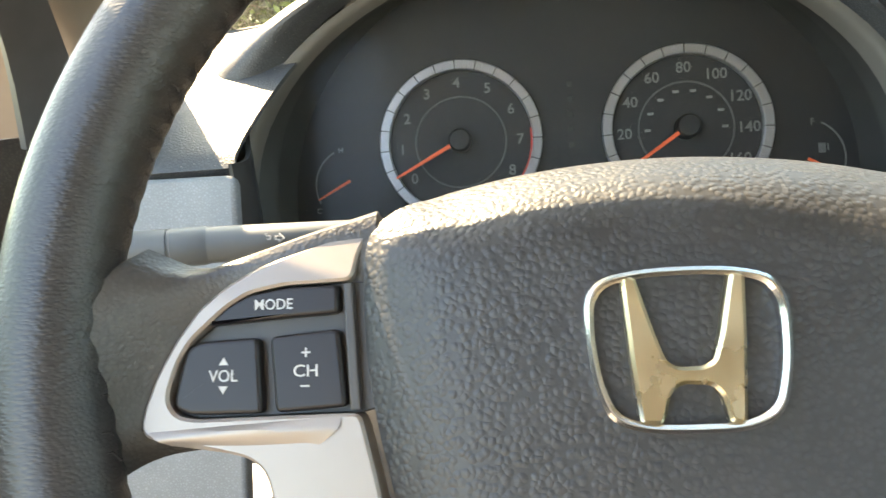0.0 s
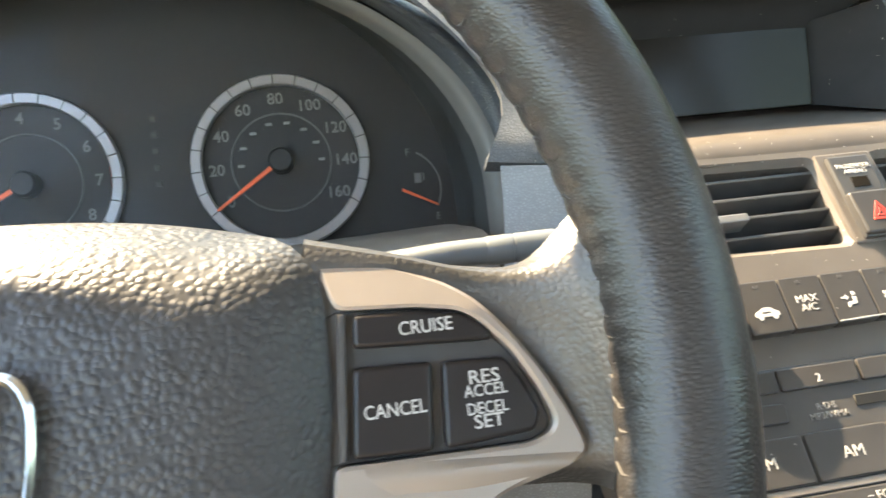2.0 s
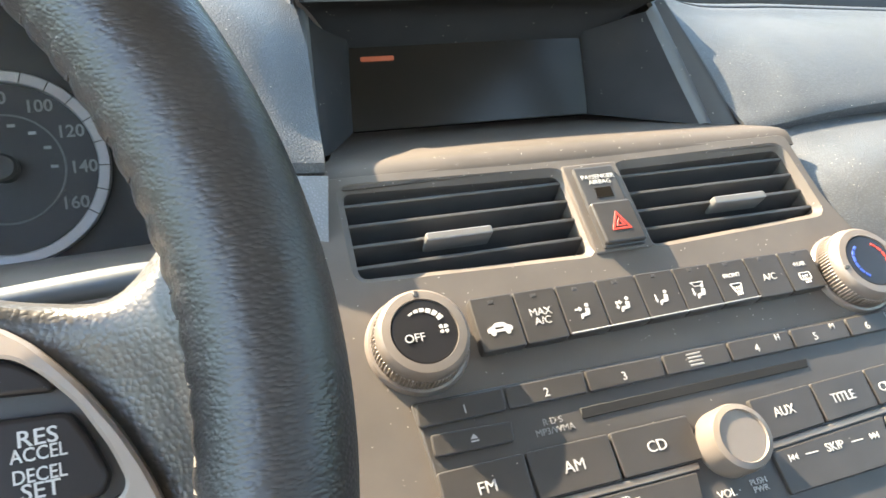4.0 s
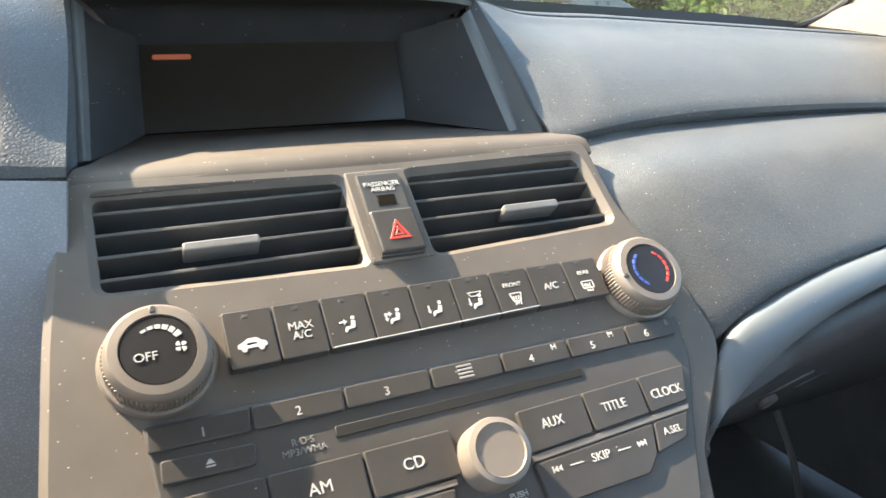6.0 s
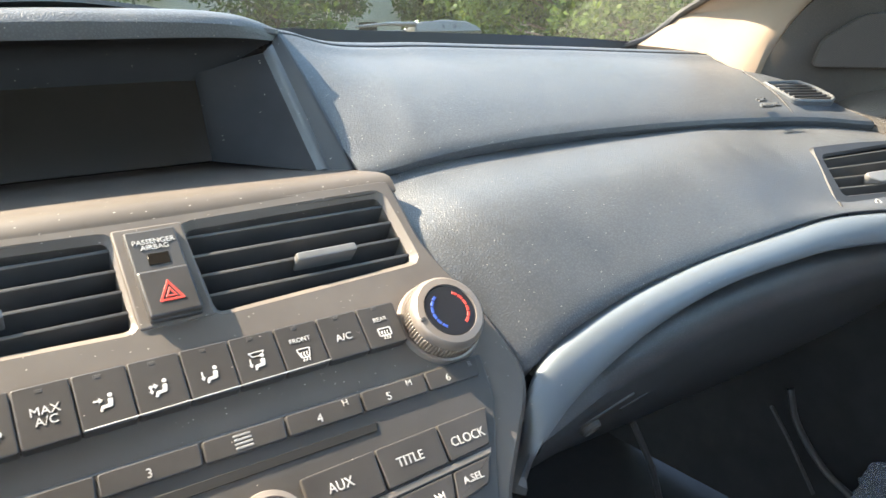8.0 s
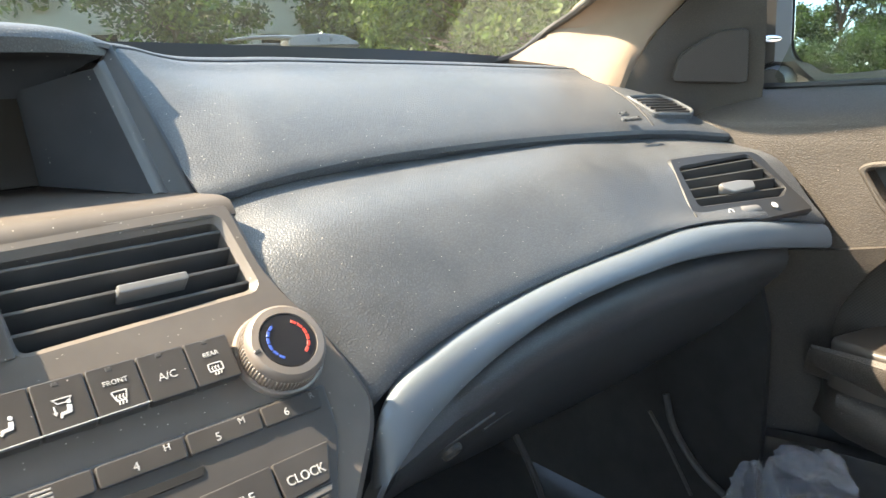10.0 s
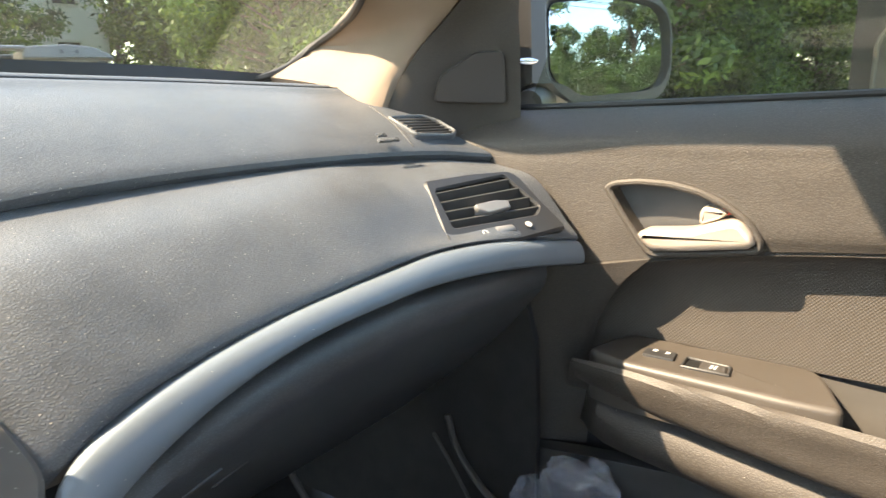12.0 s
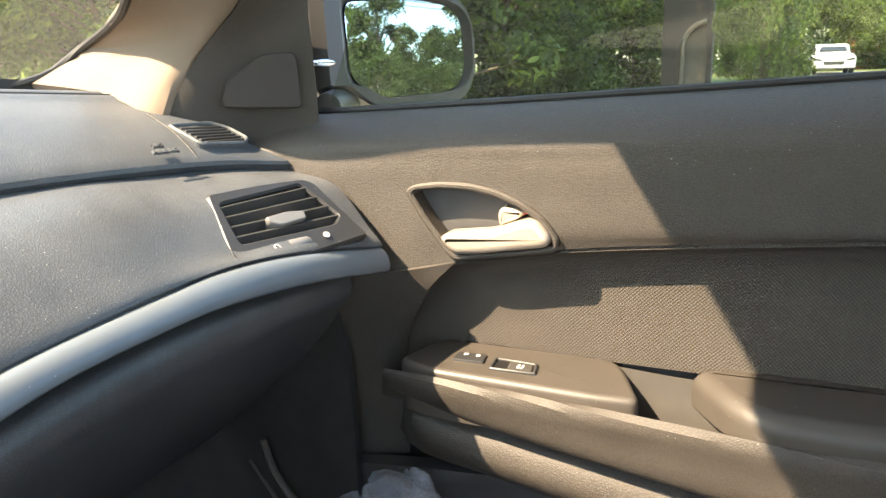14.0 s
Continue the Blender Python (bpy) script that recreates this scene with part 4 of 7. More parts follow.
part("hood", loft([[(0.259, 0.320, 0.8922), (0.406, 0.315, 0.8918), (0.497, 0.320, 0.8912), (0.5355, 0.333, 0.8888)], [(0.268, 0.336, 0.886), (0.406, 0.336, 0.886), (0.49, 0.336, 0.885), (0.525, 0.338, 0.884)], [(0.288, 0.352, 0.8615), (0.406, 0.352, 0.8625), (0.46, 0.352, 0.8625), (0.487, 0.352, 0.8615)]], 28, 5, 0.003), BINW, bin_)
DISPLAY = frame3((0, 0.339, 0.8085), (1, 0, 0), (0, 0.0095, 0.053))
screen = part("screen", slab(bmesh.new(), fillet([(0.289, -0.004), (0.486, -0.004), (0.486, 0.060), (0.289, 0.060)], 0.003), DISPLAY, -0.012, -0.003, 0.001), SCREEN, bin_, "dark glossy display screen")
AMBER = bpy.data.materials.new("amber_display_light")
AMBER.use_nodes = True
ab = AMBER.node_tree.nodes["Principled BSDF"]
ab.inputs["Base Color"].default_value = (0.3, 0.06, 0.02, 1)
ab.inputs["Emission Color"].default_value = (1.0, 0.2, 0.06, 1)
ab.inputs["Emission Strength"].default_value = 0.006
part("amber_line", slab(bmesh.new(), fillet([(0.303, 0.0450), (0.328, 0.0450), (0.328, 0.0486), (0.303, 0.0486)], 0.0015, 3), DISPLAY, -0.0035, -0.0022, 0.0003, 1), AMBER, screen, "dim amber lit line on the display")

# ---- dashboard, driver side ----
drv = thing("dash_driver_pad", "grained black vinyl dash top around the gauges", "dashboard", at=(0.0, 0.3, 0.85))
part("pad_skin", loft([[(0.165, 0.77, 0.855), (0.25, 0.77, 0.855), (0.56, 0.77, 0.85)], [(0.15, 0.40, 0.91), (0.25, 0.40, 0.905), (0.55, 0.40, 0.892)], [(0.19, 0.33, 0.905), (0.25, 0.33, 0.905), (0.4, 0.33, 0.915), (0.538, 0.33, 0.893)]], 20, 4, 0.003), PAD, drv)
part("pad_side", loft([[(0.12, 0.32, 0.935), (0.19, 0.33, 0.925), (0.255, 0.345, 0.907)], [(0.175, 0.264, 0.888), (0.217, 0.266, 0.882), (0.255, 0.285, 0.868)], [(0.205, 0.226, 0.838), (0.228, 0.227, 0.836), (0.251, 0.242, 0.832)], [(0.19, 0.205, 0.808), (0.22, 0.200, 0.806), (0.247, 0.203, 0.804)], [(0.19, 0.214, 0.800), (0.22, 0.210, 0.798), (0.247, 0.213, 0.796)]], 14, 5, 0.003), PAD, drv)
part("side_panel", loft([[(0.197, 0.205, 0.804), (0.22, 0.200, 0.803), (0.247, 0.196, 0.801)], [(0.196, 0.197, 0.77), (0.218, 0.191, 0.77), (0.243, 0.187, 0.77)], [(0.186, 0.183, 0.72), (0.21, 0.178, 0.72), (0.238, 0.173, 0.72)], [(0.15, 0.165, 0.63), (0.19, 0.16, 0.63), (0.226, 0.15, 0.63)], [(0.15, 0.165, 0.45), (0.19, 0.16, 0.45), (0.226, 0.15, 0.45)]], 12, 5, 0.004), VINYL, drv, "blue-grey grained vinyl side panel")
part("left_top", loft([[(-0.33, 0.77, 0.85), (-0.1, 0.77, 0.855), (0.17, 0.77, 0.855)], [(-0.33, 0.37, 0.888), (-0.24, 0.38, 0.893), (0.0, 0.42, 0.93), (0.15, 0.40, 0.91)]], 20, 6, 0.003), PAD, drv)
part("left_side", loft([[(-0.335, 0.37, 0.888), (-0.29, 0.38, 0.892), (-0.16, 0.39, 0.905)], [(-0.335, 0.29, 0.853), (-0.29, 0.29, 0.857), (-0.197, 0.315, 0.870)], [(-0.335, 0.222, 0.818), (-0.28, 0.213, 0.816), (-0.217, 0.215, 0.816)], [(-0.335, 0.217, 0.810), (-0.28, 0.207, 0.810), (-0.216, 0.209, 0.810)], [(-0.335, 0.225, 0.803), (-0.28, 0.215, 0.803), (-0.217, 0.217, 0.803)]], 16, 6, 0.003), PAD, drv)
part("cheek", loft([[(-0.217, 0.207, 0.812), (-0.214, 0.203, 0.76), (-0.21, 0.19, 0.68)], [(-0.212, 0.222, 0.812), (-0.209, 0.218, 0.76), (-0.205, 0.205, 0.68)], [(-0.24, 0.30, 0.85), (-0.238, 0.295, 0.78), (-0.23, 0.28, 0.68)]], 12, 6, 0.003), SHROUD, drv)
part("core", slab(bmesh.new(), [(-0.345, 0.5), (0.25, 0.5), (0.25, 0.84), (-0.345, 0.86)], frame3((0, 0.375, 0), (1, 0, 0), (0, 0, 1)), -0.01, 0.0, 0.001), DARK, drv, "plain black body of the dashboard")
part("lower_bezel", loft([[(-0.235, 0.295, 0.752), (-0.08, 0.305, 0.745), (0.0, 0.305, 0.745), (0.17, 0.295, 0.752)], [(-0.225, 0.25, 0.762), (-0.08, 0.25, 0.758), (0.0, 0.25, 0.758), (0.18, 0.25, 0.762)], [(-0.212, 0.195, 0.762), (-0.08, 0.18, 0.765), (0.0, 0.18, 0.765), (0.19, 0.195, 0.762)], [(-0.212, 0.19, 0.66), (-0.08, 0.17, 0.66), (0.0, 0.17, 0.66), (0.19, 0.19, 0.66)]], 24, 5, 0.003), HARD, drv)
part("left_panel", slab(bmesh.new(), fillet([(-0.07, -0.25), (0.058, -0.25), (0.060, 0.056), (-0.07, 0.056)], 0.006, 3), frame3((-0.275, 0.190, 0.752), (1, -0.02, 0), (0, 0.27, 0.963)), -0.01, 0.0, 0.003, 3), VINYL, drv, "blue-grey grained vinyl side panel")
part("column_cover", loft([[(-0.21, 0.26, 0.72), (-0.1, 0.22, 0.745), (0.0, 0.2, 0.75), (0.1, 0.22, 0.745), (0.20, 0.26, 0.72)], [(-0.21, 0.2, 0.66), (-0.08, 0.12, 0.74), (0.0, 0.10, 0.75), (0.08, 0.12, 0.74), (0.19, 0.2, 0.66)], [(-0.21, 0.17, 0.5), (-0.08, 0.07, 0.62), (0.0, 0.06, 0.62), (0.08, 0.07, 0.62), (0.19, 0.17, 0.5)]], 24, 5, 0.004), DARK, drv)

# ---- instrument cluster ----
gauges = thing("instrument_cluster", "black gauge cluster with tachometer and speedometer under a hood", "instrument cluster", at=(0, 0.32, 0.8))


def arch(a, top, bottom, z, n=56, cx=-0.080, lip=0.0):
    """An arched outline over the gauges, in the frame C; lip: how far its crown comes forward."""
    out = []
    for i in range(n):
        t = math.pi * (1.14 - 1.28 * i / (n - 1))
        c, s = math.cos(t), math.sin(t)
        x = a * (c if s > 0 else math.copysign(1.0, c))
        y = top * s if s > 0 else bottom * 2.6 * s
        out.append(C @ Vector((cx + x, y - 0.045, z + lip * max(0.0, s) ** 2.2)))
    return out


bm = bmesh.new()
slab(bm, [(-0.076 + 0.24 * math.cos(radians(a)), -0.03 + 0.16 * math.sin(radians(a))) for a in range(0, 360, 8)], C, -0.02, -0.004, 0.001)
part("face", bm, FACE, gauges)
part("surround", loft([arch(0.202, 0.175, 0.07, -0.004, cx=-0.085), arch(0.211, 0.170, 0.075, 0.012, cx=-0.086), arch(0.220, 0.163, 0.08, 0.024, cx=-0.087)], 56, 3, 0.003), SHROUD, gauges)
part("trim_band", loft([arch(0.2195, 0.162, 0.08, 0.023, cx=-0.087), arch(0.226, 0.163, 0.083, 0.033, cx=-0.087), arch(0.234, 0.166, 0.086, 0.035, cx=-0.087)], 56, 3, 0.003), material("grey_trim_band", (0.125, 0.118, 0.108), 0.5, vary=0.1, bump=0.1, bump_scale=1500), gauges, "paler grey band round the gauges")
part("hood", loft([arch(0.231, 0.172, 0.085, 0.032, cx=-0.087), arch(0.238, 0.168, 0.088, 0.038, cx=-0.089, lip=0.012), arch(0.249, 0.160, 0.092, 0.039, cx=-0.092, lip=0.036), arch(0.262, 0.157, 0.098, 0.036, cx=-0.095, lip=0.046), arch(0.277, 0.162, 0.105, 0.028, cx=-0.096, lip=0.044), arch(0.294, 0.17, 0.12, 0.010, cx=-0.096, lip=0.03), arch(0.314, 0.178, 0.13, -0.03, cx=-0.096)], 56, 4, 0.003), PAD, gauges)
lens = part("lens", slab(bmesh.new(), [(-0.08 + 0.216 * math.cos(radians(a)), -0.045 + 0.19 * math.sin(radians(a))) for a in range(0, 360, 6)], C, 0.0135, 0.0145, 0.0003, 1), LENS, gauges, "clear lens with a faint film that stands in for reflected haze")
lens.visible_shadow = False


def gauge(cx, cy, r, values, a_of, names, needle, parent):
    dial = part("ring", plate(bmesh.new(), spin(cx, cy, r, n=64), [spin(cx, cy, r - 0.0072, n=64)], C, 0.002, 0.006, 0.0008), RING, parent, "silver ring round a dial")
    for k, v in enumerate(values):
        a = radians(a_of(v))
        bm = bmesh.new()
        block(bm, (-0.0004, -0.0036, 0), (0.0004, 0.0036, 0.0006), at2(C, cx + (r - 0.0036) * math.cos(a), cy + (r - 0.0036) * math.sin(a), 0.0018, math.degrees(a) - 90))
        part("tick", bm, DARK, dial)
        if names[k]:
            lettering(names[k], 0.0108, C, cx + (r - 0.0162) * math.cos(a), cy + (r - 0.0162) * math.sin(a), -0.0036, NUMERAL, dial, "numeral", bold=0.015)
    a = radians(needle)
    bm = bmesh.new()
    fr = at2(C, cx, cy, 0.004, needle)
    slab(bm, [(0.002, -0.0016), (r - 0.006, -0.0009), (r - 0.006, 0.0009), (0.002, 0.0016)], fr, 0, 0.0012, 0.0003, 1)
    part("needle", bm, ORANGE, parent, "orange pointer needle")
    bm = bmesh.new()
    lathe(bm, at2(C, cx, cy, -0.004), [(0, 0.011), (0.007, 0.011), (0.0085, 0.009), (0.0085, 0)], 32)
    part("needle_cap", bm, RUBBER, parent)
    bm = bmesh.new()
    plate(bm, spin(cx, cy, r * 0.57, n=48), [spin(cx, cy, r * 0.57 - 0.0012, n=48)], C, -0.0034, 0.001, 0.0002)
    part("inner_ring", bm, FAINT, parent)
    return dial


sp = gauge(0.001, -0.009, 0.0595, list(range(0, 161, 10)), lambda v: 90 + (80 - v) * 1.55, [str(v) if v % 20 == 0 else "" for v in range(0, 161, 10)], 214, gauges)
ta = gauge(-0.161, -0.009, 0.0600, [v / 2 for v in range(0, 17)], lambda v: 92 + (4 - v) * 31, [str(v // 2) if v % 2 == 0 else "" for v in range(0, 17)], 208, gauges)
bm = bmesh.new()
arc = [spin(-0.161, -0.009, 0.0555, n=14, a0=-32, a1=8), spin(-0.161, -0.009, 0.0515, n=14, a0=-32, a1=8)]
slab(bm, arc[0] + arc[1][::-1], C, -0.004, -0.0025, 0.0002, 1)
part("red_zone", bm, RED, ta, "red arc at high revs")
for k in range(8):
    a = radians(90 + (40 - 10 * k - 5) * 2.6)
    bm = bmesh.new()
    block(bm, (-0.0022, -0.001, 0), (0.0022, 0.001, 0.0004), at2(C, 0.001 + 0.027 * math.cos(a), -0.009 + 0.027 * math.sin(a), -0.0036))
    part("mark", bm, DIM, sp)
for (u0, v0, u1, v1) in ((0.080, -0.037, 0.104, -0.0497), (-0.244, -0.034, -0.268, -0.047)):
    bm = bmesh.new()
    d = Vector((u1 - u0, v1 - v0))
    slab(bm, [(0, -0.001), (d.length, -0.0006), (d.length, 0.0006), (0, 0.001)], at2(C, u0, v0, 0.003, math.degrees(math.atan2(d.y, d.x))), 0, 0.001, 0.0002, 1)
    part("needle", bm, ORANGE, gauges, "orange pointer needle")
for cx, a0, a1 in ((0.080, -28, 62), (-0.244, 118, 208)):
    o, i = spin(cx, -0.036, 0.0285, n=16, a0=a0, a1=a1), spin(cx, -0.036, 0.0275, n=16, a0=a0, a1=a1)
    part("scale", slab(bmesh.new(), o + i[::-1], C, -0.004, -0.0032, 0.0001, 1), NUMERAL, gauges)
lettering("F", 0.007, C, 0.087, -0.0105, -0.0036, NUMERAL, gauges, "letter")
lettering("E", 0.007, C, 0.104, -0.057, -0.0036, NUMERAL, gauges, "letter")
lettering("H", 0.006, C, -0.252, -0.010, -0.0036, DIM, gauges, "letter")
lettering("C", 0.006, C, -0.27, -0.055, -0.0036, DIM, gauges, "letter")
bm = bmesh.new()
block(bm, (-0.003, -0.0035, 0), (0.002, 0.0035, 0.0004), at2(C, 0.093, -0.029, -0.0036))
block(bm, (0.003, -0.002, 0), (0.004, 0.003, 0.0004), at2(C, 0.093, -0.029, -0.0036))
part("pump_symbol", bm, NUMERAL, gauges)
for k in range(5):
    bm = bmesh.new()
    block(bm, (-0.002, -0.002, 0), (0.002, 0.002, 0.0004), at2(C, -0.08, 0.028 - 0.011 * k, -0.0036), 0.0004)
    part("warning_lamp", bm, material("unlit_lamp", (0.035, 0.035, 0.035), 0.5), gauges)

# ---- steering wheel ----
wheel = thing("steering_wheel", "black leather wrapped steering wheel with silver spokes", "steering wheel", at=(0, -0.02, 0.79))
RIM_R, RIM_A, RIM_B, RIM_Z = 0.1979, 0.0194, 0.0175, -0.0036
RIM_X, RIM_Y = -0.003, 0.0086
bm = bmesh.new()
NS, NT = 600, 24
grid = []
for i in range(NS):
    a = 2 * math.pi * i / NS
    row = []
    for k in range(NT):
        b = 2 * math.pi * k / NT
        pucker = 0.0010 * max(0.0, -math.cos(b) - 0.72) / 0.28 * abs(math.sin(62 * a + 0.8 * math.sin(9 * a)))
        r = RIM_R + (RIM_A + pucker) * math.cos(b)
        row.append(bm.verts.new(W @ Vector((RIM_X + r * math.cos(a), RIM_Y + r * math.sin(a), RIM_Z + RIM_B * math.sin(b)))))
    grid.append(row)
for i in range(NS):
    for k in range(NT):
        bm.faces.new((grid[i - 1][k - 1], grid[i][k - 1], grid[i][k], grid[i - 1][k]))
part("rim", bm, WRAP, wheel, "black leather rim with a stitched inner seam")
bm = bmesh.new()
for i in range(190):
    a = 2 * math.pi * i / 190 + 0.01 * random.random()
    q = []
    for b, h in ((164, 0.0), (174, 0.0003), (188, 0.0003), (197, 0.0)):
        bb = radians(b)
        aa = a + (0.012 if b > 180 else -0.004)
        r = RIM_R + (RIM_A + h) * math.cos(bb)
        q.append(W @ Vector((RIM_X + r * math.cos(aa), RIM_Y + r * math.sin(aa), RIM_Z + (RIM_B + h) * math.sin(bb))))
    tube(bm, q, 0.00045, 5)
part("stitching", bm, material("black_thread", (0.04, 0.038, 0.037), 0.6), wheel, "thick black stitches along the inner seam")

# hub pad: a domed cushion
HUB = mm((-99, 20), (-97, 40), (-86, 52), (-60, 60), (-30, 64.5), (0, 66), (30, 64.5), (60, 60), (86, 52), (97, 40), (99, 20), (98, 0), (94, -25), (86, -55), (74, -85), (50, -108), (0, -116), (-50, -108), (-74, -85), (-86, -55), (-94, -25), (-98, 0))
hub2 = [p for p in catmull([(x, y, 0) for x, y in HUB + HUB[:1]], 97)[:-1]]
bm = bmesh.new()
rings = []
for s in [0.02, 0.2, 0.4, 0.55, 0.64, 0.70, 0.76, 0.81, 0.86, 0.90, 0.935, 0.965, 0.985, 1.0]:
    ring = []
    for p in hub2:
        up = max(0.0, min(1.0, (p.y - 0.025) / 0.03)) * max(0.0, min(1.0, (0.098 - abs(p.x)) / 0.02))
        z = -0.0005 - 0.004 * s ** 2 - (0.009 + 0.016 * up) * max(0, (s - 0.62) / 0.38) ** 2.3
        ring.append(bm.verts.new(W @ Vector((p.x * s, -0.02 + (p.y + 0.02) * s, z))))
    rings.append(ring)
rings.append([bm.verts.new(W @ Vector((p.x, p.y, -0.05))) for p in hub2])
bm.faces.new(rings[0])
for r0, r1 in zip(rings, rings[1:]):
    for i in range(len(r0)):
        bm.faces.new((r0[i - 1], r0[i], r1[i], r1[i - 1]))
part("hub_pad", bm, LEATHER, wheel, "domed grained black airbag cover")

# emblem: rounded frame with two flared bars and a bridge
def closed2(pts, n):
    """A smooth closed 2D outline through pts, in millimetres."""
    q = [(a * 0.001, b * 0.001, 0) for a, b in pts]
    k = catmull(q[-2:] + q + q[:3], 4 * n)
    i0 = min(range(len(k)), key=lambda i: (k[i] - Vector(q[0])).length if i < len(k) // 2 else 9)
    i1 = min(range(len(k)), key=lambda i: (k[i] - Vector(q[0])).length if i > len(k) // 2 else 9)
    return [Vector((p.x, p.y)) for p in k[i0:i1 - 1:3]]


EM_OUT = [(-29, 7), (-28.2, 15.5), (-24.5, 20), (-15.8, 22.3), (0, 23.2), (15.8, 22.3), (24.8, 19.5), (28.2, 14), (28.9, 4), (27.4, -10), (24.2, -19), (16.8, -23.2), (0, -24.5), (-14.8, -23.7), (-22.5, -20.8), (-26.4, -13.5), (-28.3, -4)]
EM_IN = [(x * 0.91, y * 0.895) for x, y in EM_OUT]
emblem = part("emblem", plate(bmesh.new(), closed2(EM_OUT, 60), [closed2(EM_IN, 60)], W, 0.0045, 0.008, 0.0012), CHROME, wheel, "chrome frame of the wheel emblem")
bars = fillet(mm((-18, 21), (-14, 21.2), (-11.6, 12.3), (-9, 3.2), (-6.6, -3.9), (-3.6, -5.8), (3.5, -5.7), (6.7, -4.0), (9.2, 3.4), (11.4, 13.1), (13.2, 21.2), (17.4, 20.8), (16.3, 1.6), (14.4, -21.6), (9.9, -21.8), (8.2, -14.0), (5.6, -11.1), (-2.4, -10.6), (-5.7, -12.9), (-8.4, -21.7), (-14.9, -21.6), (-16.5, -3.8)), 0.0014, 3)
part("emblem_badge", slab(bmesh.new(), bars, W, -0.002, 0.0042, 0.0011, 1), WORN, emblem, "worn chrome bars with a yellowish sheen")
for side in (-1, 1):
    bm = bmesh.new()
    for pts in (((67, 8), (67, 0)), ((64, 3.5), (62, 0.8), (59, 0.6), (57, 2.5), (58, 4.5), (61, 4.8))):
        tube(bm, [W @ Vector((side * u * 0.001, v * 0.001, -0.0030 - 0.004 * (u / 99) ** 2)) for u, v in pts], 0.0004, 6)
    part("horn_mark", bm, LEATHER, wheel, "small embossed horn symbol")

ZB = -0.0115
# each spoke: a silver bezel open towards the hub, three smoked keys in a black pod
SPOKES = {
    -1: {"outer": [(-102.3, 25.3), (-100.6, 35.5), (-96, 44.5), (-104, 42.5), (-114, 39), (-125.5, 34.8), (-137, 30.2), (-145, 25), (-154.4, 17.3), (-162, 7), (-168.3, -4.7), (-171.8, -14.7), (-172.9, -20.4), (-171, -24), (-162.6, -25.6), (-147.3, -28.2), (-136.5, -30.6), (-131.2, -34), (-128.4, -40.5), (-126, -60), (-122, -95), (-84, -95), (-90, -60), (-93.1, -43.2), (-95.6, -32.7), (-99.5, -17.3)],
         "pod": [(-130.5, -17.9), (-155.2, -18.4), (-161, -17), (-163.9, -12.7), (-163.6, -8.5), (-160.7, 0.6), (-156.1, 7.8), (-149.4, 13.6), (-144.6, 17.9), (-136.9, 22.3), (-125.4, 24.6), (-113.9, 24.9)],
         "keys": [[(-152, 11.8), (-144.6, 18.4), (-136.9, 22.0), (-125.4, 23.7), (-106.9, 24.2), (-106.7, 14.6), (-121.4, 13.9)], [(-158, 5), (-153, 6.8), (-133.8, 7.6), (-132, -17), (-156.2, -17), (-161.6, -14.9), (-162.2, -11.3), (-160, -1.3)], [(-130, 7.6), (-106.7, 9.6), (-104.2, -15.4), (-127.7, -16.8)]],
         "strip": [(-105.5, 24.5), (-102.3, 24.8), (-99.8, -16.6), (-103.2, -16.4)], "ridge": [(-170, -24.5), (-106, -21), (-132, -34.5)]},
    1: {"outer": [(101.7, 27.3), (98.7, 37.2), (96.7, 46.1), (106, 43.4), (121.7, 37.4), (133.4, 31.7), (140.1, 26.8), (145.8, 20.4), (151.3, 13.3), (157.9, 2.8), (162.7, -7.3), (166, -16.4), (166.4, -19.5), (163.5, -22), (151.2, -24.5), (141.2, -27.5), (134.7, -31), (130.2, -36.5), (127.2, -46.5), (123.2, -93.5), (85.2, -93.5), (91.2, -58.5), (94.2, -38.5), (97, -14.4)],
        "pod": [(121.2, -14.9), (151.4, -15.5), (157, -13.1), (158.4, -9.9), (155.6, -1.7), (149.3, 10.3), (141.6, 19.3), (136.2, 23.4), (123.3, 25.7)],
        "keys": [[(106.3, 25.6), (123.2, 24.9), (136.5, 22.6), (143.6, 17.6), (144.6, 13.9), (105.4, 16.2)], [(104.8, 11.1), (126.6, 10.2), (124, -13.9), (102.1, -13.1)], [(129.2, 9.7), (147.2, 8.8), (151.1, 2), (155, -7.5), (153, -12.5), (127.2, -13.9)]],
        "strip": [(104.4, 26.1), (102, 26.4), (98.6, -13.5), (100.8, -13.3)], "ridge": [(164.2, -22), (105.2, -17.5), (132.2, -33)]},
}
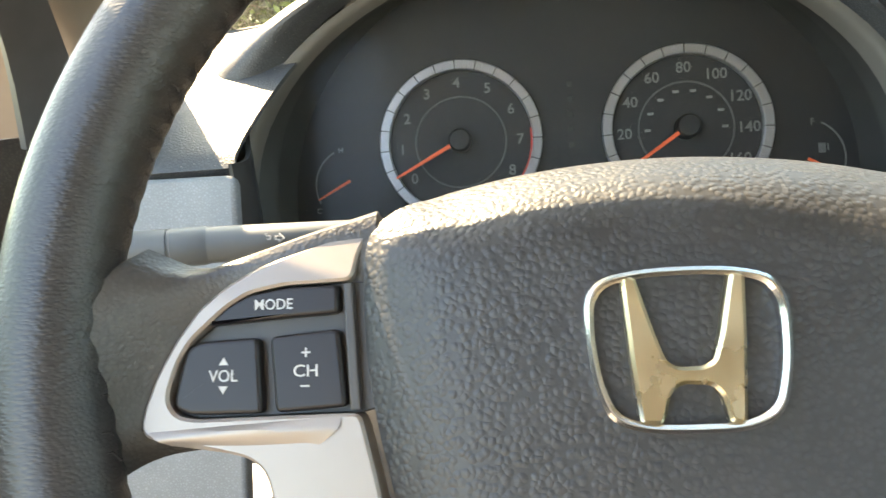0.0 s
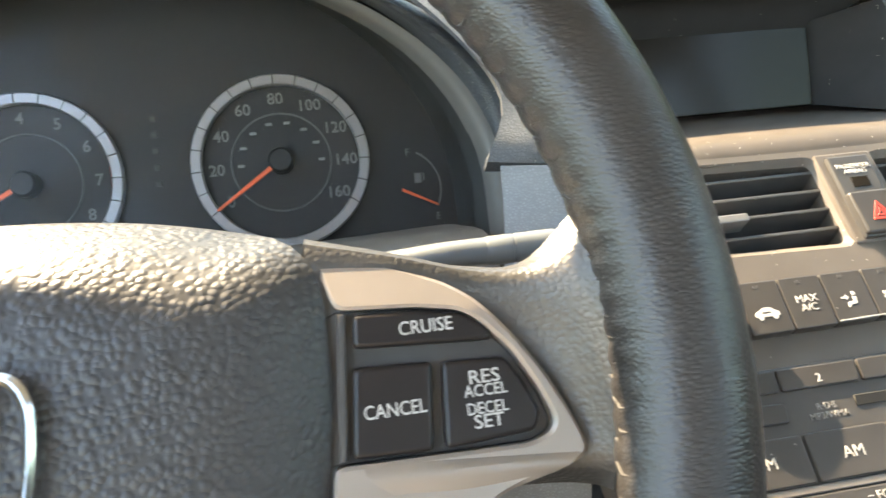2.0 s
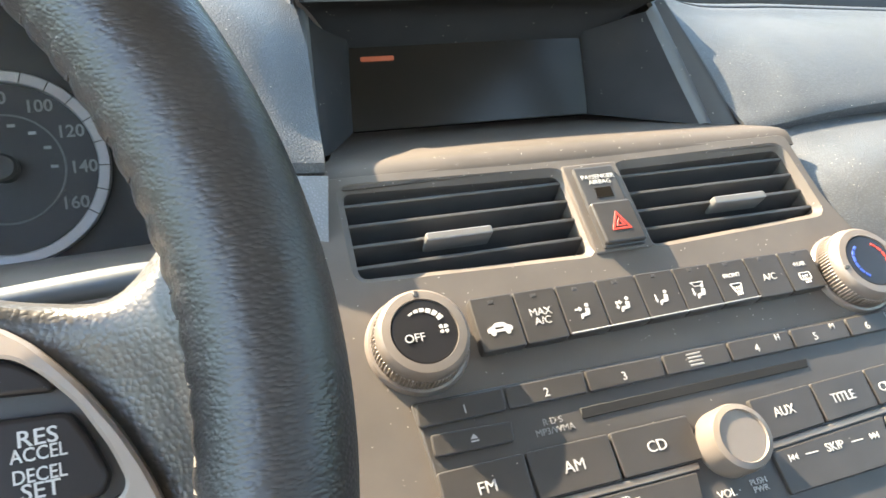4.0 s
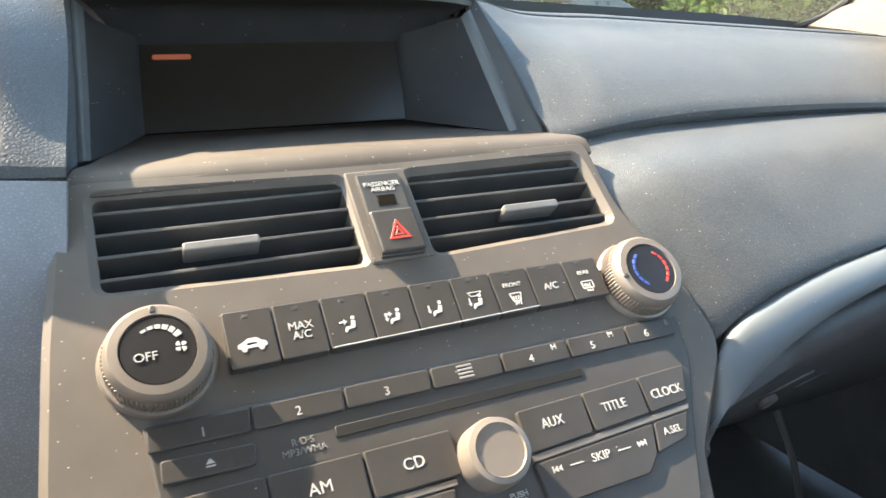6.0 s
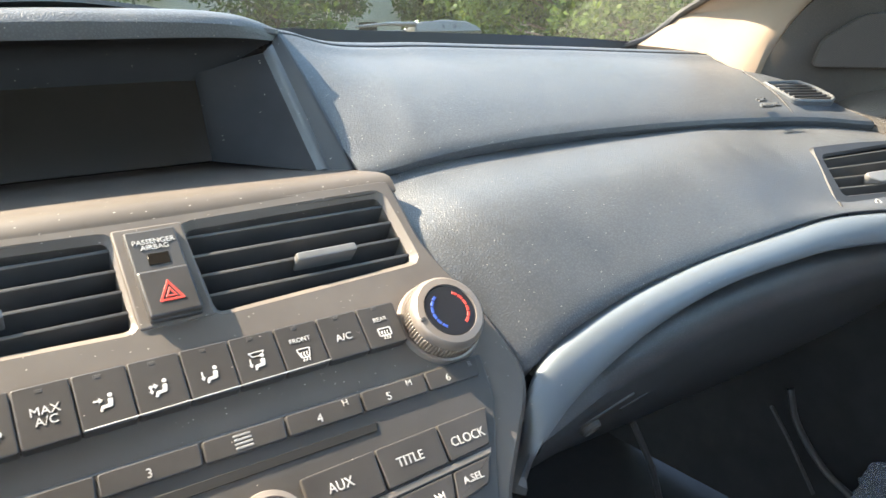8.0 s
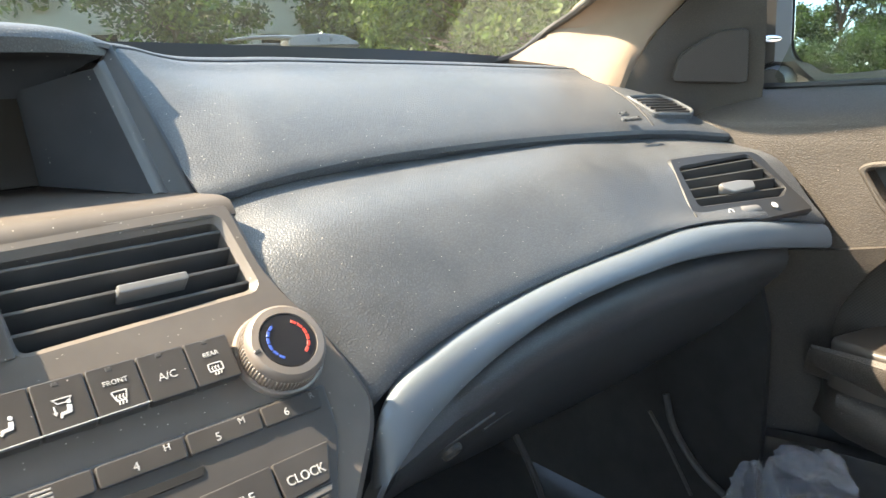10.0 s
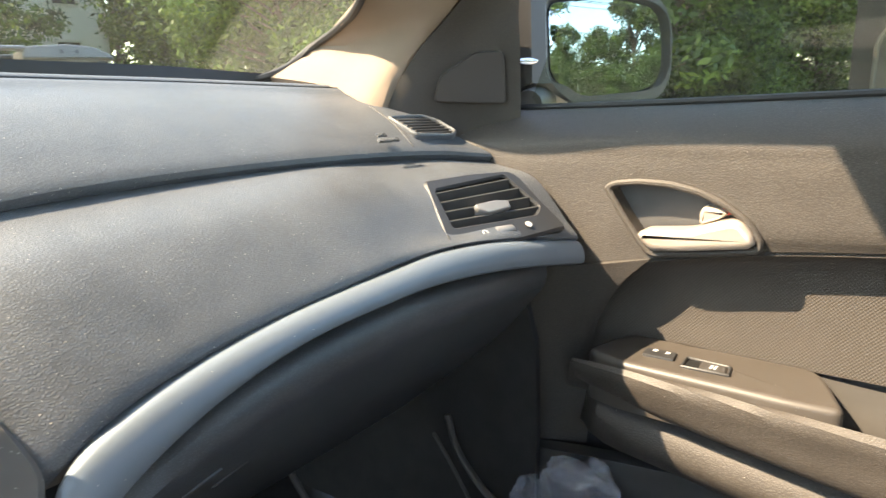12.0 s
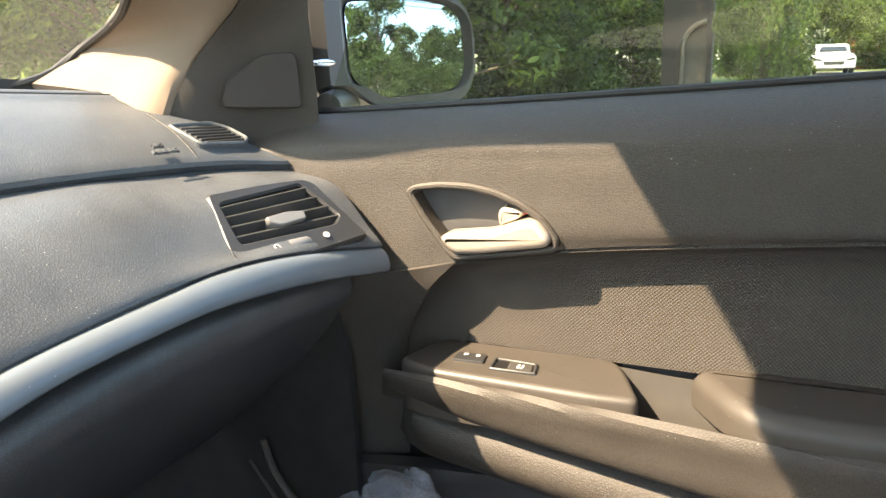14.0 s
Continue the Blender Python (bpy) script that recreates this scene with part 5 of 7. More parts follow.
for side, sp_ in SPOKES.items():
    outline = mm(*(sp_["outer"] + sp_["pod"]))
    spoke = part("spoke", plate(bmesh.new(), fillet(outline, 0.003, 3), [], W, ZB + 0.002, 0.012, 0.0010, rise=lambda x, y: -0.3 * max(0.0, y - 0.0225)), SILVER, wheel, "satin silver spoke bezel")
    pod_pts = mm(*(sp_["pod"] + [sp_["outer"][0], (side * 96.5, 25), (side * 94, -16), sp_["outer"][-1]]))
    part("button_pod", plate(bmesh.new(), pod_pts, [], W, ZB - 0.0035, 0.009, 0.0005), DARK, spoke, "gloss black button surround")
    for key_pts in sp_["keys"]:
        part("button", slab(bmesh.new(), fillet(mm(*key_pts), 0.0022, 4), W, ZB - 0.004, ZB + 0.0010, 0.0014, 4), SMOKED, spoke, "dark smoked plastic spoke button")
    part("strip", slab(bmesh.new(), mm(*sp_["strip"]), W, ZB - 0.004, ZB + 0.0004, 0.0008), DARK, spoke)
    # a folded facet on the silver below the keys
    (ax_, ay_), (bx_, by_), (cx_, cy_) = sp_["ridge"]
    up_ = [W @ Vector((x * 0.001, y * 0.001, ZB + h)) for x, y, h in ((ax_, ay_ + 2.5, 0.0019), (bx_, by_ + 3, 0.0019))]
    mid_ = [W @ Vector((x * 0.001, y * 0.001, ZB + h)) for x, y, h in ((ax_ - side * 3, ay_, 0.0030), ((ax_ + bx_) / 2, (ay_ + by_) / 2 + 0.6, 0.0040), (bx_, by_, 0.0030))]
    low_ = [W @ Vector((x * 0.001, y * 0.001, ZB + h)) for x, y, h in ((ax_ - side * 8, ay_ - 2, 0.0016), (cx_ - side * 4, cy_ + 4, 0.0000), (bx_ + side * 8, by_ - 7, 0.0018))]
    part("facet", loft([up_, mid_, low_], 16, 4, 0.002), SILVER, spoke)
    # leather web between spoke and rim
    web = [[(0.096, 0.0505, -0.030), (0.120, 0.0435, -0.027), (0.142, 0.0375, -0.025), (0.158, 0.036, -0.022), (0.174, 0.048, -0.012)],
           [(0.095, 0.0485, -0.0165), (0.120, 0.0412, -0.0150), (0.144, 0.0335, -0.0145), (0.161, 0.032, -0.010), (0.180, 0.041, 0.000)],
           [(0.095, 0.020, -0.0165), (0.120, 0.020, -0.0165), (0.155, 0.014, -0.0150), (0.170, 0.010, -0.008), (0.187, 0.008, 0.007)],
           [(0.095, -0.010, -0.0165), (0.120, -0.010, -0.0165), (0.166, -0.012, -0.0150), (0.176, -0.014, -0.008), (0.188, -0.016, 0.007)],
           [(0.130, -0.024, -0.0200), (0.150, -0.024, -0.0180), (0.172, -0.026, -0.0150), (0.179, -0.028, -0.008), (0.188, -0.034, 0.005)],
           [(0.132, -0.030, -0.0300), (0.150, -0.029, -0.0280), (0.170, -0.031, -0.0220), (0.179, -0.036, -0.014), (0.187, -0.046, -0.004)]]
    drop = 0.011 if side < 0 else 0.0
    part("web", loft([[W @ Vector((side * x, v - drop * max(0.0, min(1.0, (x - 0.15) / 0.03)) * max(0.0, min(1.0, v / 0.03)), z)) for x, v, z in c] for c in web], 20, 5, 0.01), WEB, wheel, "grained leather web joining spoke and rim")

PL = (lambda u, v, s, b, ww=1.0: lettering(b, s, W, u * 0.001, v * 0.001, ZB + 0.0011, PRINT, wheel, wide=ww, bold=0.006))
PL(-128.7, 18.1, 0.0050, "MODE", 0.93)
PL(-145.4, -4.8, 0.0055, "VOL", 0.93)
PL(-117.6, -3.8, 0.0055, "CH", 1.1)
PL(-117.6, 1.9, 0.0062, "+")
PL(-117.8, -8.8, 0.0062, "\u2212")
for dv, s in ((0.1, 1), (-9.1, -1)):
    part("arrow", slab(bmesh.new(), mm((-147, dv - s * 1.2), (-143.8, dv - s * 1.2), (-145.4, dv + s * 1.4)), W, ZB + 0.0008, ZB + 0.0012, 0.0001, 1), PRINT, wheel)
PL(126, 19.8, 0.0054, "CRUISE", 0.88)
PL(114.9, -1.6, 0.0054, "CANCEL", 0.83)
PL(140.3, 4.0, 0.0054, "RES", 1.08)
PL(140.3, 0.3, 0.0046, "ACCEL", 0.86)
PL(140.1, -4.5, 0.0046, "DECEL", 0.86)
PL(140.1, -8.1, 0.0052, "SET", 1.05)

# ---- stalks ----
STALK = material("stalk_plastic", (0.11, 0.12, 0.125), 0.4, vary=0.1, bump=0.05, bump_scale=1500)
for name, label, pts, rad in (("turn_signal_stalk", "dark grey turn signal stalk behind the wheel", [(-0.10, 0.145, 0.780), (-0.15, 0.128, 0.784), (-0.199, 0.120, 0.7855), (-0.245, 0.108, 0.787)], [0.0080, 0.0085, 0.009, 0.0095]),
                              ("wiper_stalk", "grey wiper stalk behind the wheel", [(0.10, 0.145, 0.772), (0.15, 0.132, 0.7785), (0.1705, 0.130, 0.779), (0.203, 0.1283, 0.7793)], [0.0055, 0.006, 0.0062, 0.0064])):
    st = thing(name, label, "stalk", at=pts[0])
    bm = bmesh.new()
    tube(bm, catmull(pts, 16), [rad[0] + (rad[3] - rad[0]) * i / 15 for i in range(16)], 20)
    part("stem", bm, STALK, st)
    bm = bmesh.new()
    a, b = Vector(pts[2]), Vector(pts[3])
    kr = rad[2]
    tube(bm, [a, a.lerp(b, 0.03), a.lerp(b, 0.36), a.lerp(b, 0.37), a.lerp(b, 0.39), a.lerp(b, 0.40), a.lerp(b, 0.96), b], [kr, kr * 1.06, kr * 1.08, kr * 0.97, kr * 0.97, kr * 1.08, kr * 1.12, kr * 0.9], 20)
    part("knob", bm, STALK, st)

# arrows printed on the turn signal stalk
TS = frame3((-0.165, 0.1165, 0.7885), (1, -0.25, 0.0), (0.0, 0.35, 0.94))
stalk = bpy.data.objects["turn_signal_stalk"]
for s in (-1, 1):
    o = mm((s * 1.2, 1.0), (s * 3.4, 1.0), (s * 3.4, 2.4), (s * 6.4, 0), (s * 3.4, -2.4), (s * 3.4, -1.0), (s * 1.2, -1.0))
    part("arrow_mark", plate(bmesh.new(), o, [offset2(o, 0.0005)], TS, 0.0005, 0.001, 0.0001), PRINT, stalk)

# ---- centre stack controls ----
climate = thing("climate_controls", "row of black climate buttons between two champagne knobs", "climate control", at=tuple(at2(K, 0, 0).translation))
for k, (u, v) in enumerate(((-0.131, -0.010), (0.142, -0.013))):
    fr = at2(K, u, v)
    kn = part("knob", lathe(bmesh.new(), fr, [(0.0262, -0.004), (0.0262, 0.001), (0.025, 0.003), (0.021, 0.004)], 64), KNOB, climate, "ribbed champagne knob with a black %s face" % ("fan" if k == 0 else "red and blue temperature"))
    part("ring", lathe(bmesh.new(), fr, [(0.0232, 0.002), (0.0230, 0.013), (0.0222, 0.0165), (0.0205, 0.0182), (0.0165, 0.0186), (0.016, 0.017)], 72), KNOB, kn)
    part("dial", lathe(bmesh.new(), fr, [(0.0163, 0.014), (0.0163, 0.0175), (0.0155, 0.0182), (0, 0.0185)], 48), DIALFACE, kn, "glossy black dial face")
    bm = bmesh.new()
    for i in range(72):
        a = 2 * math.pi * i / 72
        block(bm, (0.0226, -0.0005, 0.003), (0.0237, 0.0005, 0.0125), fr @ Matrix.Rotation(a, 4, "Z"))
    part("ribs", bm, KNOB, kn)
    bm = bmesh.new()
    block(bm, (-0.0012, 0.0175, 0.017), (0.0012, 0.0208, 0.0189), fr @ Matrix.Rotation(radians(0 if k == 0 else 95), 4, "Z"))
    part("pointer", bm, DARK, kn)
    if k == 0:
        lettering("OFF", 0.0058, fr, -0.0055, -0.003, 0.0186, PRINT, kn)
        for i in range(6):
            a = 125 - i * 17
            w = 0.0006 + 0.0002 * i
            o, n_ = spin(0, 0, 0.0105 + w, n=4, a0=a, a1=a - 13), spin(0, 0, 0.0105 - w, n=4, a0=a, a1=a - 13)
            part("scale", slab(bmesh.new(), o + n_[::-1], fr, 0.0180, 0.0187, 0.0001, 1), PRINT, kn)
        bm = bmesh.new()
        for i in range(4):
            slab(bm, fillet([(0.0003, -0.0002), (0.0024, -0.0013), (0.0028, 0.0002), (0.0018, 0.0012)], 0.0004, 2), at2(fr, 0.0095, -0.0005, 0, 45 + 90 * i), 0.0180, 0.0187, 0.0001, 1)
        part("fan_symbol", bm, PRINT, kn)
    else:
        for cm, a0, a1 in ((BLUE, 120, 240), (RED, 60, -60)):
            for i in range(6):
                a = a0 + (a1 - a0) * i / 6
                o, n_ = spin(0, 0, 0.0122, n=4, a0=a, a1=a + (a1 - a0) / 7.5), spin(0, 0, 0.0106, n=4, a0=a, a1=a + (a1 - a0) / 7.5)
                part("scale", slab(bmesh.new(), o + n_[::-1], fr, 0.0180, 0.0187, 0.0001, 1), cm, kn)

# row of climate buttons
LABELS = ["car", "MAX\nA/C", "face", "both", "feet", "mix", "FRONT", "A/C", "REAR"]
for i in range(9):
    u0, u1 = -0.1012 + i * 0.02415, -0.1012 + (i + 1) * 0.02415 - 0.0005
    bt = part("button", slab(bmesh.new(), fillet([(u0, -0.0222 + 0.0003 * i), (u1, -0.0220 + 0.0003 * i), (u1, 0.0070 - 0.0002 * i), (u0, 0.0071 - 0.0002 * i)], 0.0016, 3), K, -0.002, 0.0066, 0.0008, 2), BUTTON, climate)
    uc = (u0 + u1) / 2
    bm = bmesh.new()
    block(bm, (-0.0017, -0.0011, 0.0064), (0.0017, 0.0011, 0.0068), at2(K, uc - 0.001, 0.0035))
    part("lamp", bm, DARK, bt)
    zt = 0.0067
    lab = LABELS[i]
    if lab in ("MAX\nA/C", "A/C"):
        lettering(lab, 0.0058, K, uc, -0.0085, zt, PRINT, bt)
    elif lab in ("FRONT", "REAR"):
        lettering(lab, 0.0036, K, uc, -0.0038, zt, PRINT, bt)
        bm = bmesh.new()
        shape = mm((-4, 3.2), (4, 3.2), (2.4, -2.4), (-2.4, -2.4)) if lab == "FRONT" else mm((-4, 2.8), (4, 2.8), (4, -2.2), (-4, -2.2))
        o = fillet(shape, 0.001, 3)
        plate(bm, o, [offset2(o, 0.0006)], at2(K, uc, -0.0118), zt + 0.0002, 0.0004, 0.0001)
        for s in (-1.6, 0, 1.6):
            tube(bm, [at2(K, uc, -0.0118) @ Vector((s * 0.001 + 0.0005 * math.sin(j * 1.6), -0.0042 + j * 0.0013, zt)) for j in range(5)], 0.0003, 4)
        part("symbol", bm, PRINT, bt)
    elif lab == "car":
        bm = bmesh.new()
        o = fillet(mm((-7, -2), (-6.6, 0.6), (-4, 1.4), (-2, 3), (2.4, 3), (4.6, 1.2), (6.6, 0.6), (7, -2)), 0.001, 3)
        plate(bm, o, [fillet(mm((-2.6, 0.6), (2.2, 0.6), (2.2, -0.4), (-2.6, -0.4)), 0.0003, 2)], at2(K, uc, -0.011), zt + 0.0002, 0.0004, 0.0001)
        for s in (-4, 4):
            slab(bm, spin(s * 0.001, -0.0024, 0.0014, n=12), at2(K, uc, -0.011), zt - 0.0002, zt + 0.00025, 0.0001, 1)
        part("symbol", bm, PRINT, bt)
    else:
        bm = bmesh.new()
        fr = at2(K, uc, -0.010)
        slab(bm, spin(0.0024, 0.0034, 0.0011, n=12), fr, zt - 0.0002, zt + 0.0002, 0.0001, 1)
        slab(bm, fillet(mm((1.2, 2), (3.4, 1.6), (2.6, -2.2), (-1.4, -2.6), (-1.8, -4), (-3, -3.6), (-2.2, -1.0), (0.8, -0.8)), 0.0005, 2), fr, zt - 0.0002, zt + 0.0002, 0.0001, 1)
        if lab in ("face", "both"):
            slab(bm, mm((-5, 1.2), (-2.6, 1.2), (-2.6, 0.2), (-0.8, 1.7), (-2.6, 3.2), (-2.6, 2.2), (-5, 2.2)), fr, zt - 0.0002, zt + 0.0002, 0.0001, 1)
        if lab in ("feet", "both", "mix"):
            slab(bm, mm((-4.6, 2.6), (-3.8, 2.6), (-3.8, -0.4), (-3, -0.4), (-4.2, -2.2), (-5.4, -0.4), (-4.6, -0.4)), fr, zt - 0.0002, zt + 0.0002, 0.0001, 1)
        if lab == "mix":
            o = mm((-4.4, 6), (4.4, 6), (2.6, 3.2), (-2.6, 3.2))
            plate(bm, o, [offset2(o, 0.0005)], fr, zt + 0.0002, 0.0004, 0.0001)
        part("symbol", bm, PRINT, bt)

part("mode_line", slab(bmesh.new(), mm((-52, -20.6), (68, -18.9), (68, -18.4), (-52, -20.1)), K, 0.006, 0.00685, 0.0001, 1), PRINT, climate)

radio = thing("car_radio", "dark grey built-in radio with disc slot and keys", "car radio", at=tuple(at2(K, 0, -0.08).translation))
part("faceplate", slab(bmesh.new(), fillet(mm((-142, -38.5), (158, -38.5), (154, -66), (141, -92), (120, -140), (-134, -140)), 0.002, 3), K, -0.004, 0.0025, 0.0012), FASCIA, radio)


def key(pts, z=0.0042, mat=BUTTON, name="key", r=0.0018):
    return part(name, slab(bmesh.new(), fillet(mm(*pts), r, 3), K, 0.0, z, 0.0008, 2), mat, radio)


U = [-141, -96, -52, -6.5, 34.8, 77, 117, 156]
for i in range(6 + 1):
    key(((U[i] + 0.5, -40), (U[i + 1] - 0.5 if i < 6 else 153.5, -40), (U[i + 1] - 1.5 if i < 6 else 150.5, -51), (U[i] + (-0.2), -51)))
for s, u in (("1", -117.7), ("2", -75), ("3", -31), ("4", 52), ("5", 92.2), ("6", 130.2)):
    lettering(s, 0.0062, K, u * 0.001, -0.0468, 0.0043, PRINT, radio)
for s, u in (("H", 67.5), ("M", 106), ("R", 147)):
    lettering(s, 0.0048, K, u * 0.001, -0.0430, 0.0043, DIM if s == "R" else PRINT, radio)
for j in range(4):
    bm = bmesh.new()
    block(bm, (-0.0045, -0.0008, 0.0040), (0.0045, 0.0008, 0.0044), at2(K, 0.0125, -0.0425 - 0.002 * j))
    part("small_print", bm, DIM, radio)
part("disc_slot", slab(bmesh.new(), mm((-60, -57.4), (80.5, -57.4), (79, -62), (-60.5, -62.8)), K, 0.0, 0.0031, 0.0003, 1), material("slot_black", (0.004, 0.004, 0.004), 0.7), radio, "thin black disc slot")
key(((-137, -55), (-97, -56.5), (-98, -66), (-137.5, -65.5)))
part("eject_mark", slab(bmesh.new(), mm((-119, -61), (-115, -61), (-117, -58.6)), K, 0.0038, 0.0045, 0.0001, 1), PRINT, radio)
part("eject_mark", slab(bmesh.new(), mm((-119, -62.4), (-115, -62.4), (-115, -61.7), (-119, -61.7)), K, 0.0038, 0.0045, 0.0001, 1), PRINT, radio)
lettering("MP3/WMA", 0.0046, K, -0.076, -0.0650, 0.0027, DIM, radio)
lettering("R\u00b7D\u00b7S", 0.0046, K, -0.076, -0.0605, 0.0027, DIM, radio)
KEY2 = [(-139, -96), (-95.5, -51.5), (-51, -6)]
for (a, b), s in zip(KEY2, ("FM", "AM", "CD")):
    key(((a + 0.2, -72.3), (b - 0.2, -72.3), (b - 0.6, -94.5), (a + 0.6, -94.5)), 0.0052)
    lettering(s, 0.0078, K, (a + b) / 2000, -0.0835, 0.0053, PRINT, radio)
for a, b, s in ((31.5, 72, "AUX"), (72.5, 110, "TITLE"), (110.5, 144.5, "CLOCK")):
    key(((a, -72.2 + (a - 31) * 0.025), (b, -72.2 + (b - 31) * 0.025), (b - (8 if s == "CLOCK" else 1.0), -94.3 + (b - 31) * 0.045), (a + 0.2, -94.3 + (a - 31) * 0.045)), 0.0052)
    lettering(s, 0.0072, K, (a + b) / 2000 - 0.002, -0.0817, 0.0053, PRINT, radio, wide=0.9)
part("trim_line", slab(bmesh.new(), mm((-128, -98.6), (-10, -98.6), (-10, -95.4), (-129, -95.4)), K, 0, 0.0045, 0.0006), KNOB, radio, "thin silver line")
part("trim_line", slab(bmesh.new(), mm((31.5, -98.4), (135.5, -94.0), (137, -90.8), (31.5, -95.0)), K, 0, 0.0045, 0.0006), KNOB, radio, "thin silver line")
vfr = at2(K, 0.010, -0.090)
part("volume_knob", lathe(bmesh.new(), vfr, [(0.017, 0.002), (0.0168, 0.015), (0.0158, 0.0185), (0.013, 0.0195), (0.0125, 0.0185), (0, 0.0185)], 56), KNOB, radio, "champagne round volume knob")
key(((32, -99.4), (108.5, -96), (103.5, -112), (95, -120), (33, -121)), 0.0045)
key(((109.3, -96), (134, -94.8), (126.5, -108), (105, -111.5)), 0.0045)
lettering("SKIP", 0.0062, K, 0.070, -0.1045, 0.0046, PRINT, radio)
for s in (-1, 1):
    part("dash_mark", slab(bmesh.new(), mm((70 + s * 15 - 4, -104.9), (70 + s * 15 + 4, -104.9), (70 + s * 15 + 4, -104.2), (70 + s * 15 - 4, -104.2)), K, 0.0042, 0.0047, 0.0001, 1), PRINT, radio)
    bm = bmesh.new()
    for dx in (0, 2.4):
        slab(bm, mm((70 + s * (24 + dx), -106.2), (70 + s * (24 + dx), -102.8), (70 + s * (26.2 + dx), -104.5)), K, 0.0042, 0.0047, 0.0001, 1)
    slab(bm, mm((70 + s * 28.8, -106.2), (70 + s * 29.5, -106.2), (70 + s * 29.5, -102.8), (70 + s * 28.8, -102.8)), K, 0.0042, 0.0047, 0.0001, 1)
    part("skip_mark", bm, PRINT, radio)
lettering("A.SEL", 0.0054, K, 0.119, -0.1022, 0.0046, PRINT, radio)
key(((-125, -99.4), (-12, -99.4), (-16, -119), (-118, -119)), 0.0045)
lettering("\u2212 FOLDER \u2212", 0.0055, K, -0.061, -0.104, 0.0046, PRINT, radio)
lettering("VOL \u00b7", 0.0055, K, 0.001, -0.1125, 0.0030, PRINT, radio)
lettering("PUSH\nPWR", 0.0042, K, 0.019, -0.1125, 0.0030, PRINT, radio)

# hazard switch between the vents
haz = thing("hazard_switch", "black hazard switch with a red triangle between the vents", "switch", at=tuple(at2(K, 0, 0.05).translation))
part("housing", slab(bmesh.new(), fillet(mm((-19, 84), (18, 84), (20, 24), (-18, 24)), 0.002, 2), K, -0.02, 0.001, 0.0012), HARD, haz)
part("bezel", slab(bmesh.new(), fillet(mm((-13.5, 80), (13, 80), (14, 26), (-12.5, 26)), 0.0015, 2), K, 0.0, 0.0035, 0.001), DARK, haz)
part("key", slab(bmesh.new(), fillet(mm((-13, 54), (13.5, 54), (14.2, 27), (-12.2, 27)), 0.002, 3), K, 0.0, 0.0065, 0.0015, 3), BUTTON, haz)
tri = mm((0.5 - 6.6, 34.5), (0.5 + 6.6, 34.5), (0.5, 47))
part("triangle", plate(bmesh.new(), fillet(tri, 0.0008, 2), [offset2(tri, 0.0013)], K, 0.0069, 0.0006, 0.0001), RED, haz, "red triangle outline")
tri2 = offset2(tri, 0.0022)
part("triangle", plate(bmesh.new(), tri2, [offset2(tri2, 0.0009)], K, 0.0069, 0.0006, 0.0001), RED, haz, "red triangle outline")
lettering("PASSENGER\nAIRBAG", 0.0042, K, 0.0003, 0.0705, 0.0037, PRINT, haz)
part("window", slab(bmesh.new(), mm((-5, 58), (6, 58), (6, 65), (-5, 65)), K, 0.002, 0.0039, 0.0003, 1), SCREEN, haz)

# vent louvres
for side, (u0, u1) in (("left", (-0.150, -0.020)), ("right", (0.020, 0.146))):
    vent = thing("air_vent", "black slatted centre air vent with a silver tab", "air vent", "centre air vents", at=tuple(at2(K, (u0 + u1) / 2, 0.055).translation))
    for j in range(4):
        v = 0.0725 - j * 0.0125
        bm = bmesh.new()
        slab(bm, fillet([(u0 - 0.002, -0.0125), (u1 + 0.002, -0.0125), (u1 + 0.002, 0.0125), (u0 - 0.002, 0.0125)], 0.002, 2), at2(K, 0, v, -0.016) @ Matrix.Rotation(radians(78), 4, "X"), -0.001, 0.001, 0.0006, 2)
        part("slat", bm, DARK, vent)
    uc = (u0 + u1) / 2 + (-0.0075 if side == "left" else 0.010)
    bm = bmesh.new()
    block(bm, (-0.0192, -0.0026, -0.012), (0.0192, 0.0026, 0.001), at2(K, uc, 0.0485), 0.001)
    part("tab", bm, TAB, vent, "satin silver vent tab")

# ---- side vent ----
svent = thing("side_air_vent", "black slatted side air vent in a dark frame", "air vent", at=(1.04, 0.12, 0.75))
part("frame", plate(bmesh.new(), fillet(SV, 0.006, 3), [fillet(SVH, 0.004, 3)], V, 0.0008, 0.02, 0.0022), VENTBLACK, svent)
part("duct", slab(bmesh.new(), offset2(SVH, -0.004), V, -0.04, -0.028, 0.001, 1), RUBBER, svent)
for j in range(4):
    u = 0.16 + 0.25 * j
    a, b = Vector(SVH[0]).lerp(Vector(SVH[4]), u), Vector(SVH[1]).lerp(Vector((0.114, -0.061)), u)
    d = b - a
    bm = bmesh.new()
    slab(bm, [(-0.004, -0.007), (d.length + 0.004, -0.007), (d.length + 0.004, 0.007), (-0.004, 0.007)], at2(V, a.x, a.y, -0.006, math.degrees(math.atan2(d.y, d.x))) @ Matrix.Rotation(radians(52), 4, "X"), -0.0017, 0.0017, 0.0009, 2)
    part("slat", bm, SHROUD, svent)
bm = bmesh.new()
slab(bm, fillet(mm((34, -38.5), (60, -37.5), (78, -40.5), (75, -49.5), (44, -51), (35, -45)), 0.002, 2), V, -0.008, 0.004, 0.0015, 3)
part("tab", bm, TAB, svent, "champagne vent tab")
bm = bmesh.new()
lathe(bm, at2(V, 0.052, -0.0712, -0.004, -3) @ Matrix.Rotation(radians(90), 4, "Y"), [(0, -0.012), (0.006, -0.012), (0.0068, -0.010), (0.0068, 0.010), (0.006, 0.012), (0, 0.012)], 24)
